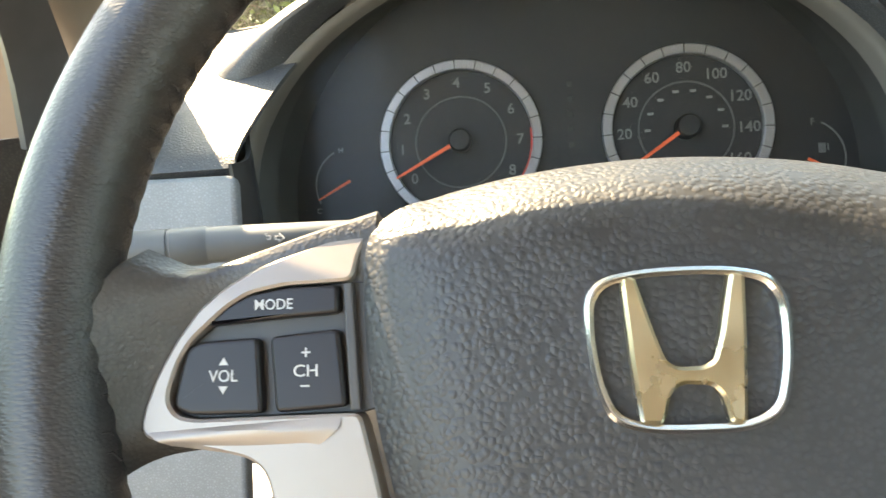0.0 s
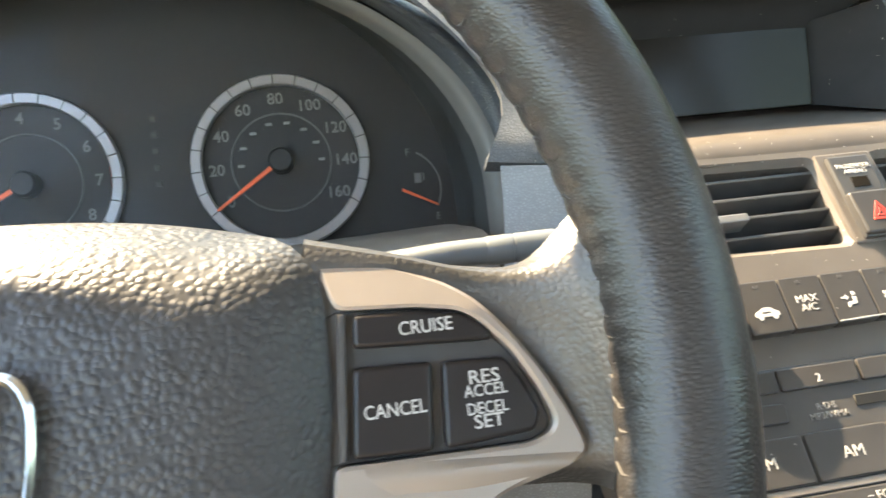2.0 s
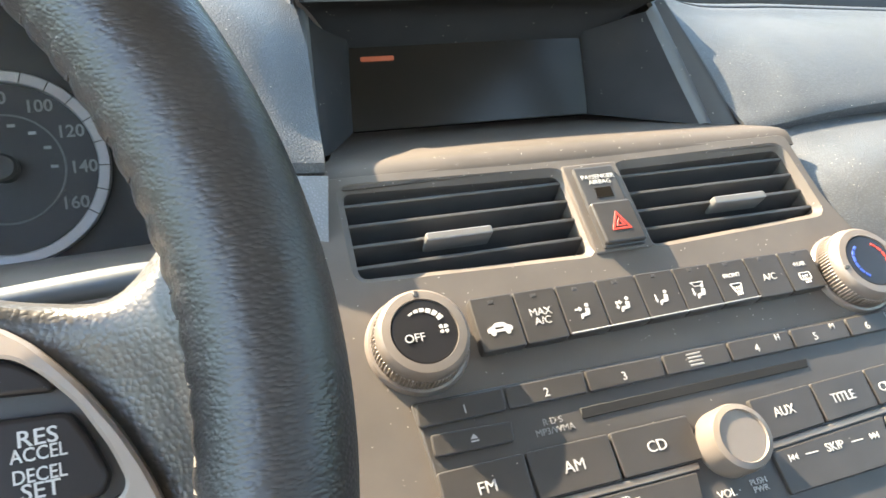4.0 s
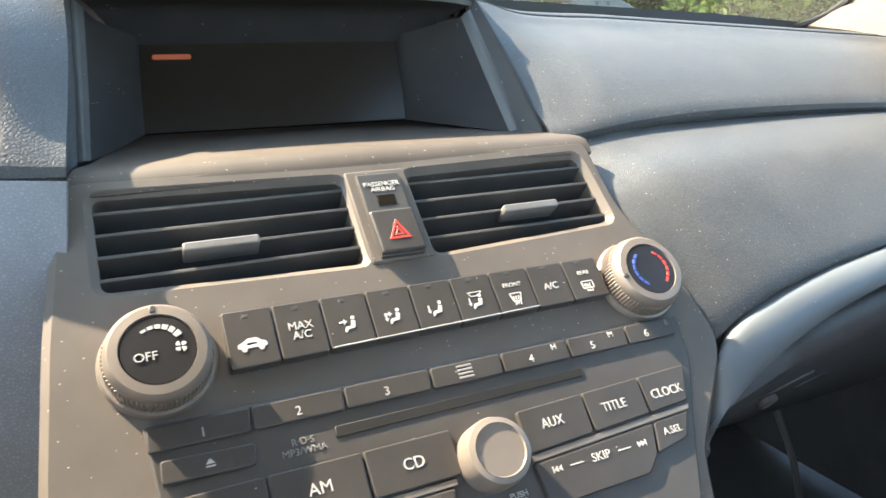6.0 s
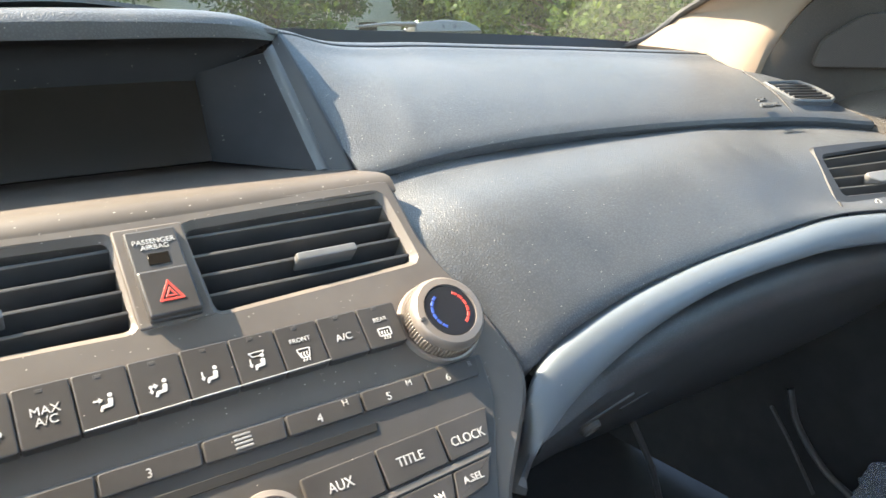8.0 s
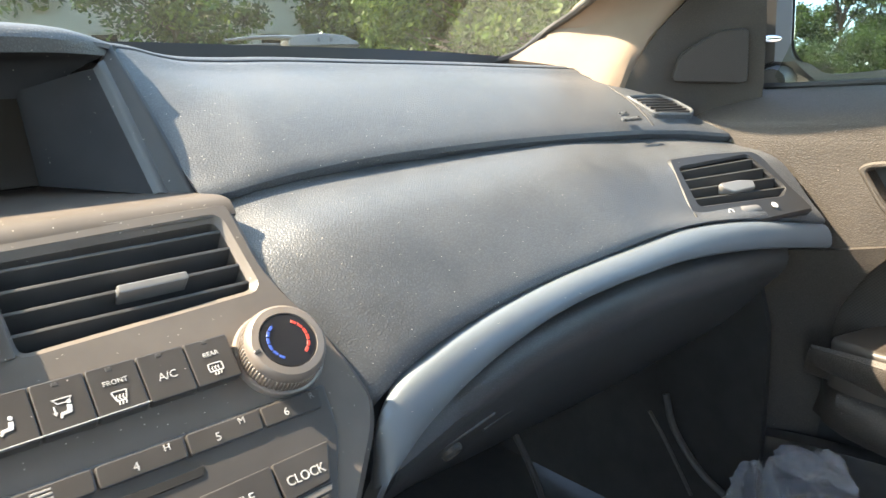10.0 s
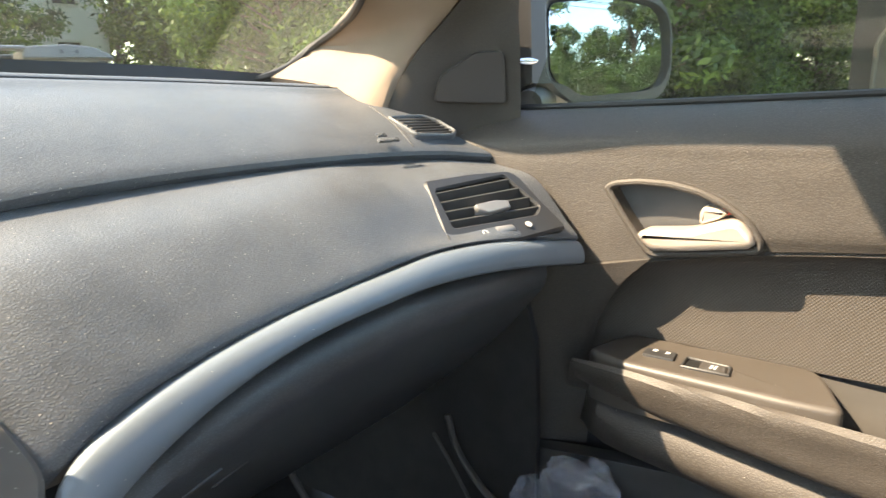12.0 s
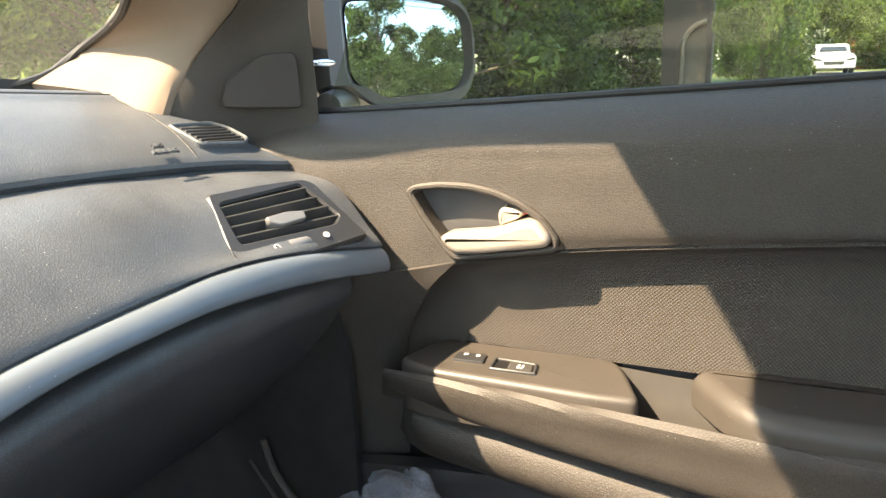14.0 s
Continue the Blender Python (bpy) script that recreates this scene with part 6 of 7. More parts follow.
part("wheel", bm, TAB, svent, "ribbed thumb wheel")
part("mark", plate(bmesh.new(), spin(0.0247, -0.0711, 0.0032, 0.0038, 20), [spin(0.0247, -0.0711, 0.0020, 0.0026, 20)], V, 0.0026, 0.0008, 0.0001), PRINT, svent)
part("mark", slab(bmesh.new(), spin(0.0833, -0.0718, 0.0034, 0.0034, 20), V, 0.0015, 0.0026, 0.0002, 1), PRINT, svent)

# ---- passenger door furniture ----
hand = part("door_handle", plate(bmesh.new(), fillet(offset2(REC, -0.0035), 0.008, 4), [fillet(offset2(REC, 0.003), 0.006, 4)], D, 0.0085, 0.02, 0.002, hole_depth=0.034), DOORTOP, door, "champagne door pull in a dark recess")
part("recess", slab(bmesh.new(), fillet(REC, 0.006, 4), D, -0.034, -0.014, 0.001), DARK, hand)
bm = bmesh.new()
slab(bm, fillet(mm((-25, 17), (-18, 21.5), (28, 27), (50, 35.5), (67, 40.5), (76, 38.5), (86, 27), (88, 19.5), (83, 14), (14, 2.5), (-9, 0.5), (-20, 9)), 0.006, 4), D, -0.008, 0.016, 0.007, 5)
part("lever", bm, HANDLE, hand, "champagne painted lever")
bm = bmesh.new()
slab(bm, fillet(mm((33, 43), (37, 49), (51, 48.5), (61, 44), (52, 37), (34, 30)), 0.004, 3), D, -0.014, 0.004, 0.004, 4)
part("lock_tab", bm, HANDLE, hand, "small champagne lock tab")
part("lock_mark", slab(bmesh.new(), mm((52, 50), (64, 47), (64, 43), (57, 41)), D, -0.014, -0.002, 0.001), RED, hand, "red unlocked mark")

# ---- outside mirror ----
M = frame3((1.30, 0.17, 0.90), (0.917, -0.399, 0), (0.02, 0.046, 0.9988))
mirror = thing("side_mirror", "grey passenger side mirror outside the window", "side mirror", at=(1.33, 0.17, 0.9))
GL = mm((-47, 56), (20, 61.5), (70, 62.5), (118, 56.5), (134, 45), (142, 22), (142, -24), (130, -46), (110, -55), (22, -62), (3, -61), (-24, -44), (-46, -28))
HO = mm((-92, 78), (40, 80), (118, 74), (148, 60), (162, 36), (163, -22), (150, -46), (136, -57), (104, -64), (6, -67), (-14, -64), (-36, -50), (-70, -50), (-92, -48))
part("housing", plate(bmesh.new(), fillet(HO, 0.02, 4), [fillet(GL, 0.012, 4)], M, 0.008, 0.10, 0.012, hole_depth=0.02), material("mirror_shell", (0.016, 0.015, 0.0145), 0.45, vary=0.15), mirror)
part("glass", slab(bmesh.new(), fillet(GL, 0.012, 4), M, -0.006, 0.0, 0.0005, 1), MIRROR, mirror, "reflecting mirror glass")
bm = bmesh.new()
tube(bm, [(1.20, 0.185, 0.840), (1.25, 0.20, 0.843), (1.31, 0.22, 0.850)], [0.016, 0.018, 0.02], 12)
part("arm", bm, DARK, mirror)
part("repeater", slab(bmesh.new(), spin(-0.088, -0.012, 0.016, 0.0045, 24), M, 0.0, 0.012, 0.003, 3), CHROME, mirror, "small bright oval on the mirror mount")


# ---- trees ----
BARK = material("bark", (0.12, 0.09, 0.065), 0.9, vary=0.4, vary_scale=6, bump=0.6, bump_scale=40)
LEAF = bpy.data.materials.new("leaves")
LEAF.use_nodes = True
lt = LEAF.node_tree
lb = lt.nodes["Principled BSDF"]
lb.inputs["Roughness"].default_value = 0.55
geo = lt.nodes.new("ShaderNodeNewGeometry")
ramp = lt.nodes.new("ShaderNodeValToRGB")
ramp.color_ramp.elements[0].color, ramp.color_ramp.elements[1].color = (0.030, 0.058, 0.012, 1), (0.13, 0.175, 0.035, 1)
lt.links.new(geo.outputs["Random Per Island"], ramp.inputs["Fac"])
leaf_co = lt.nodes.new("ShaderNodeTexCoord")
patch = lt.nodes.new("ShaderNodeTexNoise")
patch.inputs["Scale"].default_value = 1.4
lt.links.new(leaf_co.outputs["Object"], patch.inputs["Vector"])
tone = lt.nodes.new("ShaderNodeMapRange")
tone.inputs["From Min"].default_value, tone.inputs["From Max"].default_value = 0.38, 0.62
tone.inputs["To Min"].default_value, tone.inputs["To Max"].default_value = 0.42, 1.6
lt.links.new(patch.outputs["Fac"], tone.inputs["Value"])
shade = lt.nodes.new("ShaderNodeMix")
shade.data_type, shade.blend_type = "RGBA", "MULTIPLY"
shade.inputs["Factor"].default_value = 1.0
lt.links.new(ramp.outputs["Color"], shade.inputs["A"])
lt.links.new(tone.outputs["Result"], shade.inputs["B"])
lt.links.new(shade.outputs["Result"], lb.inputs["Base Color"])
tr = lt.nodes.new("ShaderNodeBsdfTranslucent")
lt.links.new(shade.outputs["Result"], tr.inputs["Color"])
mixs = lt.nodes.new("ShaderNodeMixShader")
mixs.inputs["Fac"].default_value = 0.35
lt.links.new(lb.outputs[0], mixs.inputs[1])
lt.links.new(tr.outputs[0], mixs.inputs[2])
lt.links.new(mixs.outputs[0], lt.nodes["Material Output"].inputs["Surface"])


def tree(name, label, height, spread, leaves, seed, low=0.25, size=0.22):
    rnd = random.Random(seed)
    ob = thing(name, label, "tree", "trees outside")
    bm = bmesh.new()
    tube(bm, [(0, 0, 0), (0.05, 0, height * 0.3), (-0.05, 0.05, height * 0.6), (0, 0, height * 0.92)], [height * 0.022, height * 0.017, height * 0.010, 0.02], 10)
    clumps = []
    for i in range(64):
        a, h = rnd.uniform(0, 6.283), height * rnd.uniform(low, 0.92)
        r = spread * (0.35 + 0.65 * rnd.random()) * math.sqrt(max(0.08, 1 - ((h / height - 0.5) / 0.55) ** 2))
        e = Vector((r * math.cos(a), r * math.sin(a), h + rnd.uniform(0, 0.12) * height))
        tube(bm, [(0, 0, h * 0.75), (e.x * 0.5, e.y * 0.5, h * 0.95), e], [height * 0.006, height * 0.004, 0.008], 5)
        clumps.append((e, spread * rnd.uniform(0.12, 0.34)))
    part("trunk", bm, BARK, ob)
    verts, faces = [], []
    for i in range(leaves):
        c, r = clumps[rnd.randrange(len(clumps))]
        d = Vector((rnd.gauss(0, 1), rnd.gauss(0, 1), rnd.gauss(0, 0.8)))
        d = d.normalized() * r * rnd.uniform(0.1, 1.0) ** 0.6 * rnd.uniform(0.85, 1.25)
        p = c + d
        s = size * rnd.uniform(0.5, 1.0)
        ax = Vector((rnd.gauss(0, 1), rnd.gauss(0, 1), rnd.gauss(0, 1))).normalized()
        bx = ax.cross(Vector((rnd.gauss(0, 1), rnd.gauss(0, 1), rnd.gauss(0, 1)))).normalized()
        k = len(verts)
        verts += [p - ax * s, p + bx * s * 0.45, p + ax * s, p - bx * s * 0.45]
        faces.append((k, k + 1, k + 2, k + 3))
    me = bpy.data.meshes.new("crown")
    me.from_pydata(verts, [], faces)
    me.materials.append(LEAF)
    cr = new("crown", me)
    cr.parent = ob
    return ob




# ---- dash end: defroster slot, lettering, seam ----
N = frame3((1.045, 0.262, 0.8315), (1.0, -0.06, -0.02), (0.0, 0.90, 0.43))
outlet = thing("defroster_vent", "small slatted side window defroster in the dash top", "air vent", at=(1.06, 0.25, 0.82))
DV = mm((-1.5, 0), (48, -1), (60, -13), (63, -36), (52, -42), (2, -36))
part("frame", plate(bmesh.new(), fillet(offset2(DV, -0.004), 0.006, 3), [fillet(DV, 0.004, 3)], N, 0.0022, 0.012, 0.0015), PAD, outlet)
part("duct", slab(bmesh.new(), fillet(DV, 0.004, 3), N, -0.012, -0.005, 0.001), HANDLE, outlet)
for j in range(6):
    part("slat", slab(bmesh.new(), [(0, -0.0011), (0.052, -0.0011), (0.052, 0.0011), (0, 0.0011)], at2(N, 0.004 + 0.0012 * j, -0.005 - 0.0058 * j, 0, -3), -0.006, 0.0008, 0.0006), VENTBLACK, outlet)
for line, v in (("SRS", -0.0365), ("AIRBAG", -0.0475)):
    lettering(line, 0.0085, N, -0.052, v, 0.0030, PAD, upper_pad, bold=0.01, depth=0.0012)
bm = bmesh.new()
tube(bm, catmull([(1.0396, 0.2874, 0.8438), (1.0365, 0.2579, 0.8298), (1.0316, 0.2355, 0.8164), (1.029, 0.2214, 0.8045)], 14), 0.0009, 6)
part("seam", bm, RUBBER, upper_pad, "dark seam at the airbag lid")

bm = bmesh.new()
tube(bm, [V @ Vector((-0.021, -0.066, 0.0045)), V @ Vector((-0.024, -0.080, 0.0055)), V @ Vector((-0.027, -0.096, 0.006))], 0.0008, 6)
part("seam", bm, RUBBER, mid_pad, "dark seam beside the vent")

# ---- glove box latch ----
LT = frame3((0.645, 0.1245, 0.629), (1, 0, 0.17), (-0.05, -0.62, 0.78))
# the black plate stands in for shade in the recess of the latch
latch = part("latch", slab(bmesh.new(), fillet(mm((-6, 5), (54, 5), (92, 4), (80, -20), (50, -22), (-8, -19)), 0.004, 3), LT, -0.006, 0.0015, 0.002), RUBBER, glove, "latch plate, black to stand in for its shaded recess")
part("latch_lip", slab(bmesh.new(), fillet(mm((-2, 3), (53, 3), (53, -1), (-2, -1)), 0.001, 2), LT, 0, 0.004, 0.0012), DARK, latch, "upper edge of the latch lever")
part("lever", slab(bmesh.new(), fillet(mm((-2, -1), (53, -1), (49, -20), (-3, -17)), 0.002, 2), LT, 0, 0.004, 0.001), DARK, latch)
part("pocket_lip", slab(bmesh.new(), fillet(mm((50, -19), (78, -17), (80, -19), (50, -21.5)), 0.0008, 2), LT, 0, 0.005, 0.0008), DARK, latch)
part("key_lock", lathe(bmesh.new(), LT @ Matrix.Translation((0.015, -0.012, 0.004)), [(0.0080, -0.002), (0.0080, 0.003), (0.0066, 0.0045), (0.0055, 0.003), (0, 0.003)], 24), DARK, latch, "small round key lock")
part("keyhole", slab(bmesh.new(), mm((14, -17), (16, -17), (16, -7), (14, -7)), LT, 0.006, 0.0075, 0.0002), RUBBER, latch)

# ---- plastic bag in the door pocket ----
BAG = bpy.data.materials.new("thin_plastic")
BAG.use_nodes = True
pb = BAG.node_tree.nodes["Principled BSDF"]
pb.inputs["Base Color"].default_value = (0.30, 0.32, 0.36, 1)
pb.inputs["Roughness"].default_value = 0.13
pb.inputs["Specular IOR Level"].default_value = 0.9
pb.inputs["Alpha"].default_value = 0.42
bag_co, bag_noise, bag_bump = (BAG.node_tree.nodes.new(k) for k in ("ShaderNodeTexCoord", "ShaderNodeTexNoise", "ShaderNodeBump"))
bag_noise.noise_type = "RIDGED_MULTIFRACTAL"
bag_noise.inputs["Scale"].default_value, bag_noise.inputs["Detail"].default_value = 55, 3
bag_bump.inputs["Strength"].default_value, bag_bump.inputs["Distance"].default_value = 0.8, 0.004
BAG.node_tree.links.new(bag_co.outputs["Object"], bag_noise.inputs["Vector"])
BAG.node_tree.links.new(bag_noise.outputs["Fac"], bag_bump.inputs["Height"])
BAG.node_tree.links.new(bag_bump.outputs["Normal"], pb.inputs["Normal"])
bag = thing("plastic_bag", "crumpled translucent white plastic bag in the door pocket", "plastic bag", at=(1.105, 0.09, 0.34))


def crumple(centre, size, seed, sub=5):
    """One creased lump of thin film."""
    bm = bmesh.new()
    bmesh.ops.create_icosphere(bm, subdivisions=sub, radius=1.0)
    o = Vector((seed, seed * 0.7, -seed))
    for v in bm.verts:
        p = v.co.copy()
        w = p + 0.35 * noise.noise_vector(p * 1.3 + o)
        k = 1 + 0.30 * noise.noise(w * 1.4 + o) + 0.55 * (0.3 - abs(noise.noise(w * 2.0 + o))) + 0.22 * (0.3 - abs(noise.noise(w * 4.6 - o))) + 0.08 * (0.3 - abs(noise.noise(w * 10 + o)))
        v.co = Vector(centre) + Vector((p.x * size[0], p.y * size[1], p.z * size[2])) * k
    return bm


part("crumpled_film", crumple((1.104, 0.060, 0.416), (0.024, 0.044, 0.044), 1.3), BAG, bag, angle=20)
part("crumpled_film", crumple((1.100, 0.119, 0.390), (0.022, 0.024, 0.032), 4.1), BAG, bag, angle=20)
part("crumpled_film", crumple((1.098, 0.028, 0.372), (0.022, 0.060, 0.046), 7.7), BAG, bag, angle=20)
part("knotted_handle", crumple((1.102, 0.074, 0.450), (0.014, 0.026, 0.014), 2.9, 4), BAG, bag, angle=20)

# ---- footwell trim edges ----
for pts, r in (([(1.10, 0.236, 0.474), (1.10, 0.224, 0.435), (1.10, 0.186, 0.391), (1.095, 0.150, 0.376)], 0.0042), ([(1.10, 0.258, 0.443), (1.10, 0.232, 0.409), (1.10, 0.195, 0.353)], 0.0022), ([(0.92, 0.32, 0.46), (0.935, 0.30, 0.40), (0.95, 0.29, 0.33)], 0.004)):
    bm = bmesh.new()
    tube(bm, catmull(pts, 16), r, 8)
    tagged(part("footwell_trim", bm, DARK), "dark curved trim edge in the footwell", "trim", kind="structure")

# ---- wiper ----
wiper = thing("wiper", "grey wiper arm lying at the foot of the windshield", "wiper", at=(0.92, 0.72, 0.9))
bm = bmesh.new()
tube(bm, catmull([(0.62, 0.735, 0.893), (0.74, 0.735, 0.900), (0.87, 0.725, 0.904), (0.99, 0.705, 0.899)], 24), 0.004, 8)
part("blade", bm, RUBBER, wiper)
bm = bmesh.new()
tube(bm, catmull([(0.79, 0.70, 0.9115), (0.836, 0.70, 0.9145), (0.885, 0.70, 0.9140)], 12), [0.0015 + 0.0022 * i / 11 for i in range(12)], 8)
part("arm", bm, PAINTW, wiper)
PIVOT = frame3((0.936, 0.70, 0.908), (1, 0, 0), (0, 0.25, 1))
cover = part("pivot_cover", slab(bmesh.new(), fillet(mm((-56, -8), (-55, 6), (-43, 9.5), (0, 12), (36, 9), (56, 0), (62, -8)), 0.004, 3), PIVOT, -0.022, 0.004, 0.003, 3), PAINTW, wiper, "grey cover over the wiper arm pivot")
for u in (-8, 12):
    part("hole", slab(bmesh.new(), spin(u * 0.001, 0.002, 0.0025, 0.0028, 12), PIVOT, 0.002, 0.0046, 0.0002, 1), RUBBER, cover)

oak = tree("oak_tree", "leafy green broadleaf tree on the lawn", 9.0, 3.6, 24000, 3, 0.10, 0.17)
maple = tree("maple_tree", "tall dense green tree in the tree line", 13.0, 4.0, 24000, 8, 0.12, 0.24)
shrub = tree("shrub", "dense green roadside shrub", 3.6, 2.4, 24000, 5, 0.03, 0.085)
oak.location, maple.location, shrub.location = (19, 12, 0), (19, 31, 0), (16.5, 5.2, 0)
rt = random.Random(11)
# the oak at (12.6, 5.4) is added only to shade the brick pillar
PLACES = [(shrub, 17, 8.5, 1.2), (shrub, 13.5, 11, 1.3), (shrub, 19.5, 4.6, 1.1), (shrub, 12.6, 13.2, 1.4), (shrub, 0.5, 19, 1.4), (shrub, 16.0, 15, 1.4), (shrub, 21.5, 3.2, 0.9),
          (oak, 12.6, 5.4, 0.85), (oak, 24, 6, 1.1), (oak, 16, 19, 1.1), (oak, 9.4, 23, 0.85), (oak, 1.5, 27, 1.2), (maple, 21, 21, 1.1), (maple, 6, 33, 1.2), (maple, -3, 32, 1.2), (oak, -8, 28, 1.2), (oak, 30, 12, 1.3), (maple, 33, 20, 1.2), (oak, 28, 5, 0.9), (maple, 60, -16, 1.2), (oak, 48, 3, 1.2), (oak, 66, 0, 1.4), (oak, 58, -6, 1.0), (maple, 14, 35, 1.2), (oak, -7, 16, 0.9), (oak, -13, 19, 1.0), (shrub, -4, 13, 1.4), (shrub, -9, 12, 1.4), (shrub, -14, 5, 0.7), (shrub, -14.5, 1, 0.6), (shrub, -14, -3, 0.7), (maple, 25, 31, 1.2), (maple, 1, 40, 1.3), (maple, -11, 37, 1.2), (shrub, 19, 13, 1.5), (shrub, 16, 20.5, 1.5), (maple, 64, -10, 0.9), (shrub, 52, -5.5, 1.1), (shrub, 50, -1.5, 1.2), (shrub, 54, -9, 1.3), (shrub, 40, 1.2, 1.0),
          (maple, 26, -62, 0.8), (oak, 20, -58, 0.9), (maple, 14, -66, 0.75), (oak, 31, -60, 0.75), (oak, 10, -60, 0.8), (maple, 37, -66, 0.8), (shrub, 17, -46, 1.3), (shrub, 22, -47, 1.4), (shrub, 13, -47, 1.4), (shrub, 27, -48, 1.4), (oak, 5, -62, 0.8), (maple, 21, -75, 1.0), (oak, -6, -60, 0.9)]
for sort, x, y, s in PLACES:
    c = copy_thing(sort, pose(x, y, 0, 0, 0, rt.uniform(0, 360)))
    c.scale = (s, s, s * rt.uniform(0.9, 1.1))

hedge = copy_thing(shrub, pose(14.5, -0.12, 0, 0, 0, 40))
hedge.scale = (0.32, 0.32, 0.62)
tagged(hedge, "tall clipped dark green garden bush", "bush")

# ---- brick gate pillar with an arched niche ----
BRICK = bpy.data.materials.new("brown_brick")
BRICK.use_nodes = True
bt_ = BRICK.node_tree
bk = bt_.nodes.new("ShaderNodeTexBrick")
bk.inputs["Color1"].default_value, bk.inputs["Color2"].default_value, bk.inputs["Mortar"].default_value = (0.044, 0.033, 0.027, 1), (0.056, 0.041, 0.033, 1), (0.065, 0.056, 0.048, 1)
bk.inputs["Scale"].default_value, bk.inputs["Mortar Size"].default_value = 4.5, 0.02
bc = bt_.nodes.new("ShaderNodeTexCoord")
bm_ = bt_.nodes.new("ShaderNodeMapping")
bm_.inputs["Rotation"].default_value = (radians(90), 0, radians(90))
bt_.links.new(bc.outputs["Object"], bm_.inputs["Vector"])
bt_.links.new(bm_.outputs["Vector"], bk.inputs["Vector"])
bt_.links.new(bk.outputs["Color"], bt_.nodes["Principled BSDF"].inputs["Base Color"])
bt_.nodes["Principled BSDF"].inputs["Roughness"].default_value = 0.9
STONE = material("pale_stone", (0.5, 0.45, 0.37), 0.85, vary=0.15, vary_scale=3)
G = frame3((16.4, 0, 0), (0, -1, 0), (0, 0, 1))
gate = thing("brick_pillar", "brown brick garden pillar with a pale arched niche", "brick pillar", at=(16.6, 1.3, 0))
NICHE = [(-1.40, 0.05), (-1.40, 1.05)] + [(-0.95 - 0.45 * math.cos(radians(a)), 1.1 + 0.5 * math.sin(radians(a))) for a in range(10, 100, 10)] + [(-0.93, 1.6), (-0.93, 0.05)]
part("brickwork", plate(bmesh.new(), [(-1.80, 0.0), (-0.84, 0.0), (-0.84, 3.2), (-1.80, 3.2)], [NICHE], G, 0.0, 0.5, 0.01, hole_depth=0.25), BRICK, gate)
part("niche", slab(bmesh.new(), [(-1.42, 0.02), (-0.9, 0.02), (-0.9, 1.65), (-1.42, 1.65)], G, -0.3, -0.25, 0.01), material("niche_plaster", (0.16, 0.13, 0.1), 0.9, vary=0.2), gate, "shaded back of the niche")
bm = bmesh.new()
tube(bm, [G @ Vector((p[0], p[1], 0.01)) for p in NICHE[:-2]], 0.045, 8)
part("arch_trim", bm, material("arch_stone", (0.15, 0.125, 0.098), 0.85, vary=0.15, vary_scale=3), gate, "pale stone arch moulding")
part("coping", slab(bmesh.new(), [(-1.9, 3.2), (-0.74, 3.2), (-0.74, 3.35), (-1.9, 3.35)], G, -0.6, 0.08, 0.02), STONE, gate)

# ---- houses behind the trees ----
def house(x0, x1, y0, y1, high, wall, roof, label, face):
    """A plain house with a gable roof; its windows look along face, (-1, 0) or (0, -1)."""
    ob = thing("house", label, "house", at=((x0 + x1) / 2, (y0 + y1) / 2, 0))
    bm = bmesh.new()
    block(bm, (x0, y0, 0), (x1, y1, high), None, 0.02)
    part("wall", bm, wall, ob)
    along = frame3((x0 - 0.3, 0, 0), (0, 1, 0), (0, 0, 1))
    ym = (y0 + y1) / 2
    part("roof", slab(bmesh.new(), [(y0 - 0.4, high - 0.1), (y1 + 0.4, high - 0.1), (ym, high + 1.7)], along, 0.0, x1 - x0 + 0.6, 0.03), roof, ob)
    n = 4
    for storey in range(max(1, int(high / 2.5))):
        for k in range(n):
            z = 1.0 + 2.6 * storey
            if face[0]:
                fr = frame3((x0, y0 + (y1 - y0) * (k + 0.5) / n, z), (0, -1, 0), (0, 0, 1))
            else:
                fr = frame3((x0 + (x1 - x0) * (k + 0.5) / n, y0, z), (1, 0, 0), (0, 0, 1))
            win = part("window", plate(bmesh.new(), [(-0.55, -0.05), (0.55, -0.05), (0.55, 1.3), (-0.55, 1.3)], [[(-0.45, 0.05), (0.45, 0.05), (0.45, 1.2), (-0.45, 1.2)]], fr, 0.04, 0.1, 0.01), STONE, ob)
            part("pane", slab(bmesh.new(), [(-0.45, 0.05), (0.45, 0.05), (0.45, 1.2), (-0.45, 1.2)], fr, 0.005, 0.015, 0.001, 1), SCREEN, win)
    return ob


ROOFING = material("grey_shingles", (0.12, 0.11, 0.10), 0.9, vary=0.25, vary_scale=3)
house(4.0, 17.5, 29.0, 36.0, 5.4, material("pale_siding", (0.6, 0.55, 0.46), 0.8, vary=0.05, vary_scale=2), ROOFING, "pale two-storey house behind the trees", (0, -1))
house(55.0, 61.0, -14.0, -4.6, 2.7, material("red_brick", (0.36, 0.13, 0.08), 0.9, vary=0.2, vary_scale=4), ROOFING, "low red brick house across the lawn", (-1, 0))

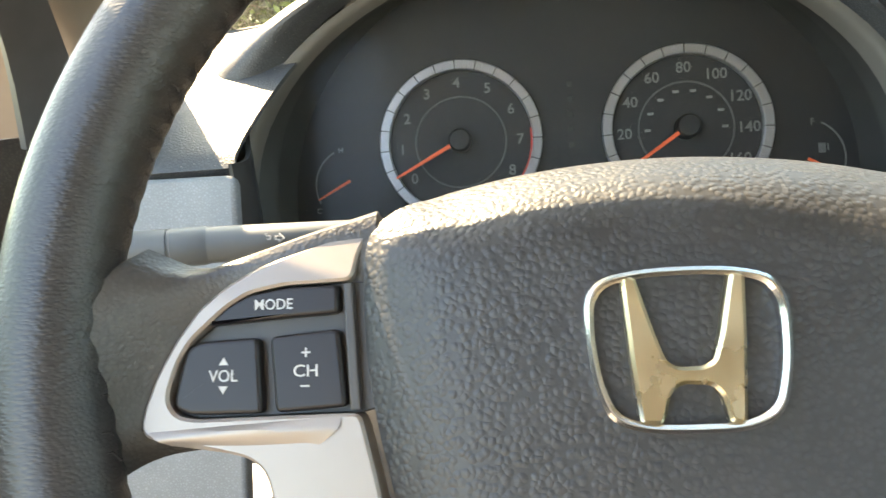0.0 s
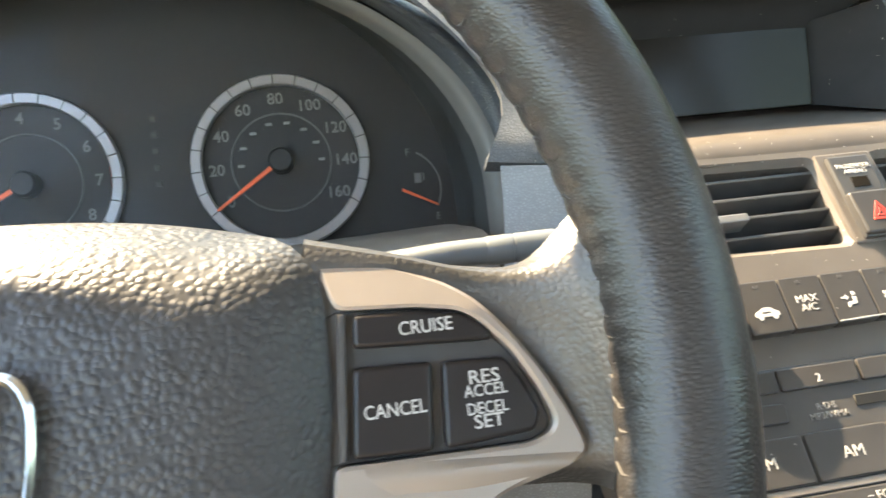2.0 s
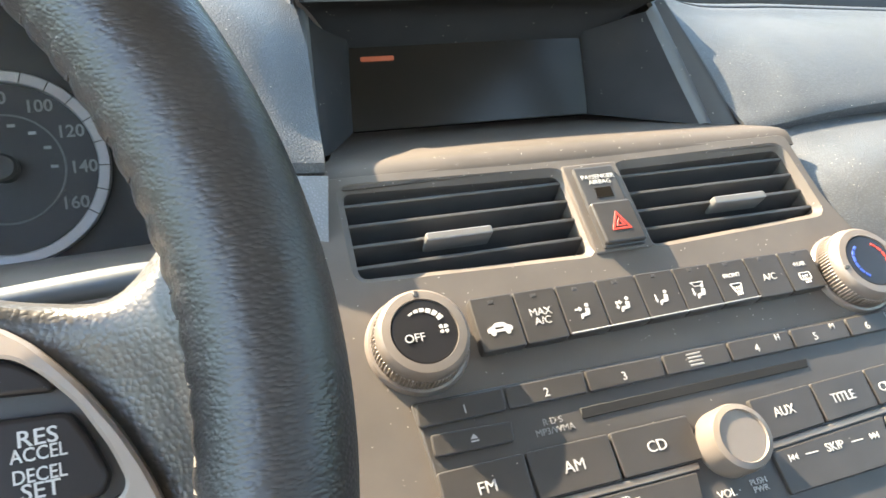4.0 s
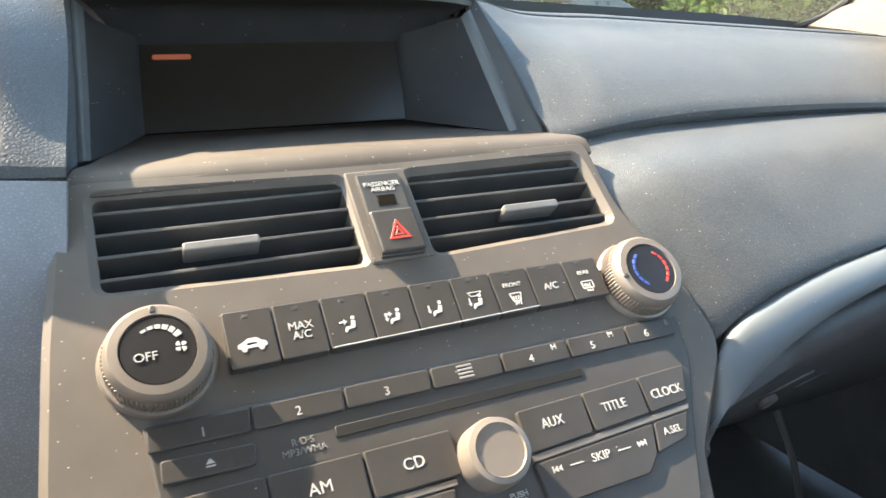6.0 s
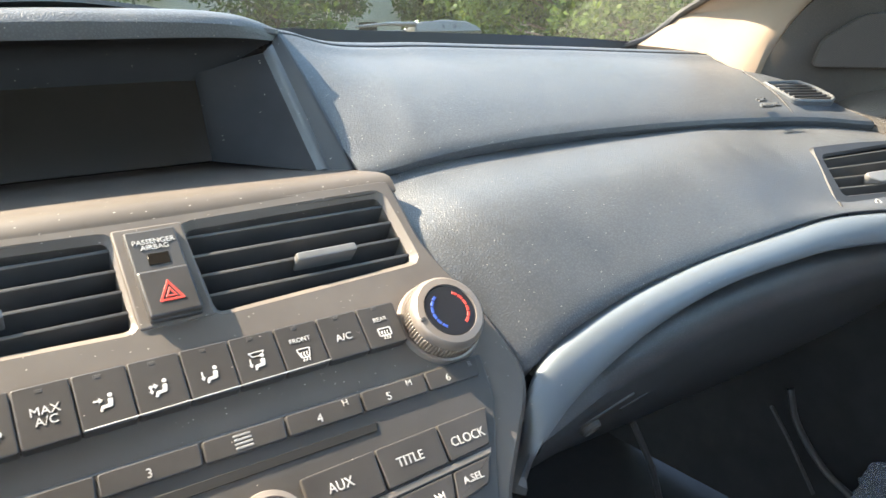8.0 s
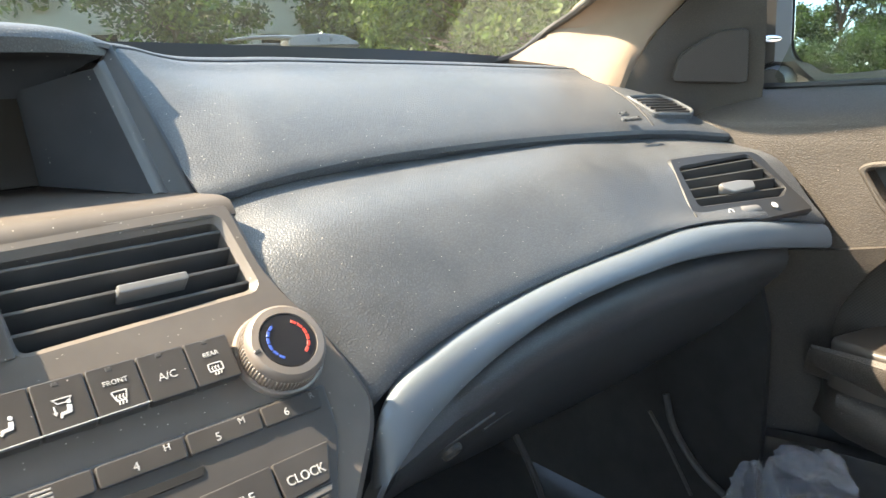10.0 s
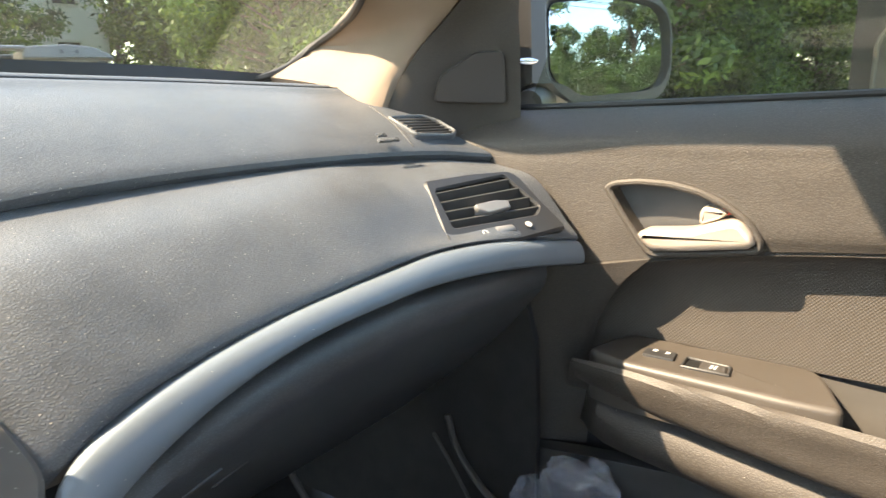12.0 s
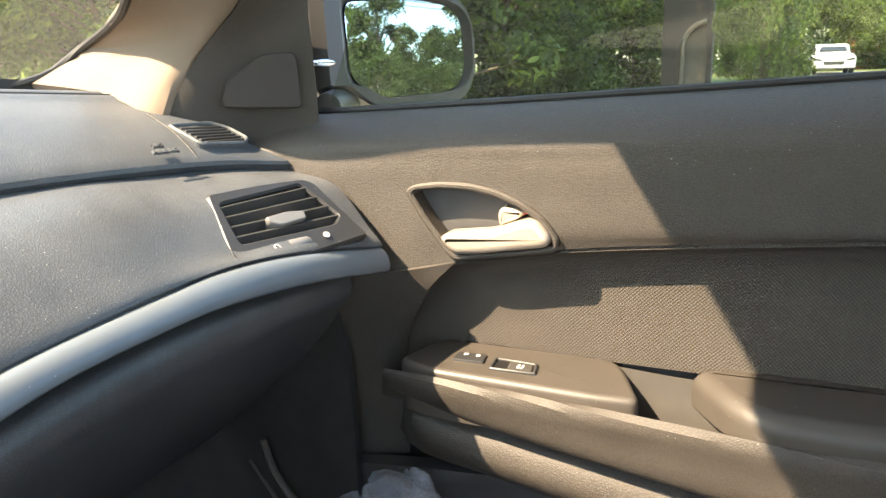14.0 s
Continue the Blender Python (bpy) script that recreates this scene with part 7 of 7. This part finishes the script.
# ---- white parked car far off ----
def parked_car(x, y):
    """A small saloon seen from its front, standing at (x, y)."""
    white = material("white_car_paint", (0.5, 0.51, 0.53), 0.4, vary=0.03, coat=0.4)
    dark = material("car_glass_dark", (0.03, 0.035, 0.04), 0.1)
    ob = thing("parked_car", "white saloon car parked on the drive", "car", at=(x, y, 0))
    S = frame3((x, y, 0), (1, 0, 0), (0, 0, 1))
    side = fillet([(0.0, 0.28), (0.0, 0.72), (0.15, 0.82), (1.15, 0.95), (3.6, 0.98), (4.4, 0.92), (4.5, 0.6), (4.5, 0.28)], 0.08, 3)
    part("body", slab(bmesh.new(), side, S, -0.9, 0.9, 0.1, 3), white, ob)
    roof = fillet([(1.0, 0.92), (1.85, 1.38), (2.9, 1.42), (3.9, 0.95)], 0.12, 4)
    part("cabin", slab(bmesh.new(), roof, S, -0.72, 0.72, 0.12, 3), white, ob)
    F2 = frame3((x + 1.36, y, 1.15), (0, -1, 0), (0.85, 0, 0.46))
    part("windscreen", slab(bmesh.new(), fillet([(-0.6, -0.2), (0.6, -0.2), (0.5, 0.22), (-0.5, 0.22)], 0.05, 3), F2, -0.01, 0.025, 0.01), dark, ob)
    F3 = frame3((x, y, 0), (0, -1, 0), (0, 0, 1))
    part("front_grille", slab(bmesh.new(), fillet([(-0.4, 0.45), (0.4, 0.45), (0.45, 0.6), (-0.45, 0.6)], 0.04, 3), F3, -0.02, 0.012, 0.005), dark, ob)
    for s in (-1, 1):
        part("headlight", slab(bmesh.new(), fillet([(s * 0.5, 0.62), (s * 0.82, 0.66), (s * 0.82, 0.76), (s * 0.5, 0.7)], 0.02, 3), F3, -0.05, 0.015, 0.01), dark, ob)
        part("side_window", slab(bmesh.new(), fillet([(1.45, 1.0), (1.95, 1.32), (2.85, 1.34), (3.5, 1.0)], 0.05, 3), S, s * 0.725 - 0.005, s * 0.725 + 0.005, 0.002), dark, ob)
        for wx in (0.85, 3.7):
            wl = part("wheel", lathe(bmesh.new(), frame3((x + wx, y + s * 0.78, 0.32), (1, 0, 0), (0, 0, 1)), [(0, -0.1), (0.3, -0.1), (0.32, -0.06), (0.32, 0.06), (0.3, 0.1), (0, 0.1)], 24), RUBBER, ob)
            part("rim", lathe(bmesh.new(), frame3((x + wx, y + s * 0.78, 0.32), (1, 0, 0), (0, 0, 1)), [(0, -0.11), (0.2, -0.11), (0.2, 0.11), (0, 0.11)], 16), SILVER, wl)
    return ob


parked_car(39.0, -2.9)
drive = part("drive", sheet((37, -30), (46, -0.5), 0.012, 4), material("asphalt", (0.13, 0.125, 0.12), 0.9, vary=0.2, vary_scale=0.8))
tagged(drive, "sunlit pale drive across the lawn", "road", kind="structure")

# ---- utility poles and wires behind ----
POLE = material("pole_wood", (0.3, 0.27, 0.23), 0.85, vary=0.2, bump=0.3, bump_scale=30)
for px_, py_ in ((12, -52), (62, -70)):
    up = thing("utility_pole", "weathered wooden utility pole behind the trees", "utility pole", "utility poles", at=(px_, py_, 0))
    bm = bmesh.new()
    tube(bm, [(px_, py_, 0), (px_, py_, 11)], [0.16, 0.11], 10)
    part("shaft", bm, POLE, up)
    bm = bmesh.new()
    tube(bm, [(px_ - 0.3, py_ - 1.0, 10.4), (px_ + 0.3, py_ + 1.0, 10.4)], 0.06, 6)
    part("crossarm", bm, POLE, up)
for k, (dy, z) in enumerate(((-0.9, 10.5), (0.0, 10.8), (0.9, 10.5), (0.1, 8.4))):
    bm = bmesh.new()
    tube(bm, [(12 + 50 * i / 16, -52 + dy - 18 * i / 16, z - 1.2 * (1 - (i / 8 - 1) ** 2)) for i in range(17)], 0.025, 5)
    part("wire", bm, RUBBER, tagged(new("power_line"), "thin black overhead power line", "cable", "overhead wires"))

# ---- driver's window side ----
sail_d = thing("sail_panel", "dark triangular corner panel of the driver door", "door panel", at=(-0.34, 0.23, 0.86))
part("panel", loft([[(-0.326, 0.250, 0.826), (-0.338, 0.226, 0.826), (-0.345, 0.208, 0.828)], [(-0.322, 0.236, 0.875), (-0.332, 0.217, 0.875), (-0.340, 0.203, 0.876)], [(-0.312, 0.205, 0.93), (-0.320, 0.190, 0.93), (-0.328, 0.178, 0.93)], [(-0.27, 0.11, 1.07), (-0.285, 0.09, 1.075), (-0.30, 0.075, 1.08)]], 14, 5, 0.006), DARK, sail_d)
window_3 = thing("window_3", "clear driver door window", "car window", kind="structure")
pane = part("pane", loft([[(-0.395, 0.23, 0.83), (-0.62, -0.16, 0.845), (-0.93, -0.73, 0.88)], [(-0.40, 0.06, 1.18), (-0.58, -0.20, 1.22), (-0.86, -0.69, 1.25)]], 12, 4, 0.003), GLASS, window_3)
pane.visible_shadow = False
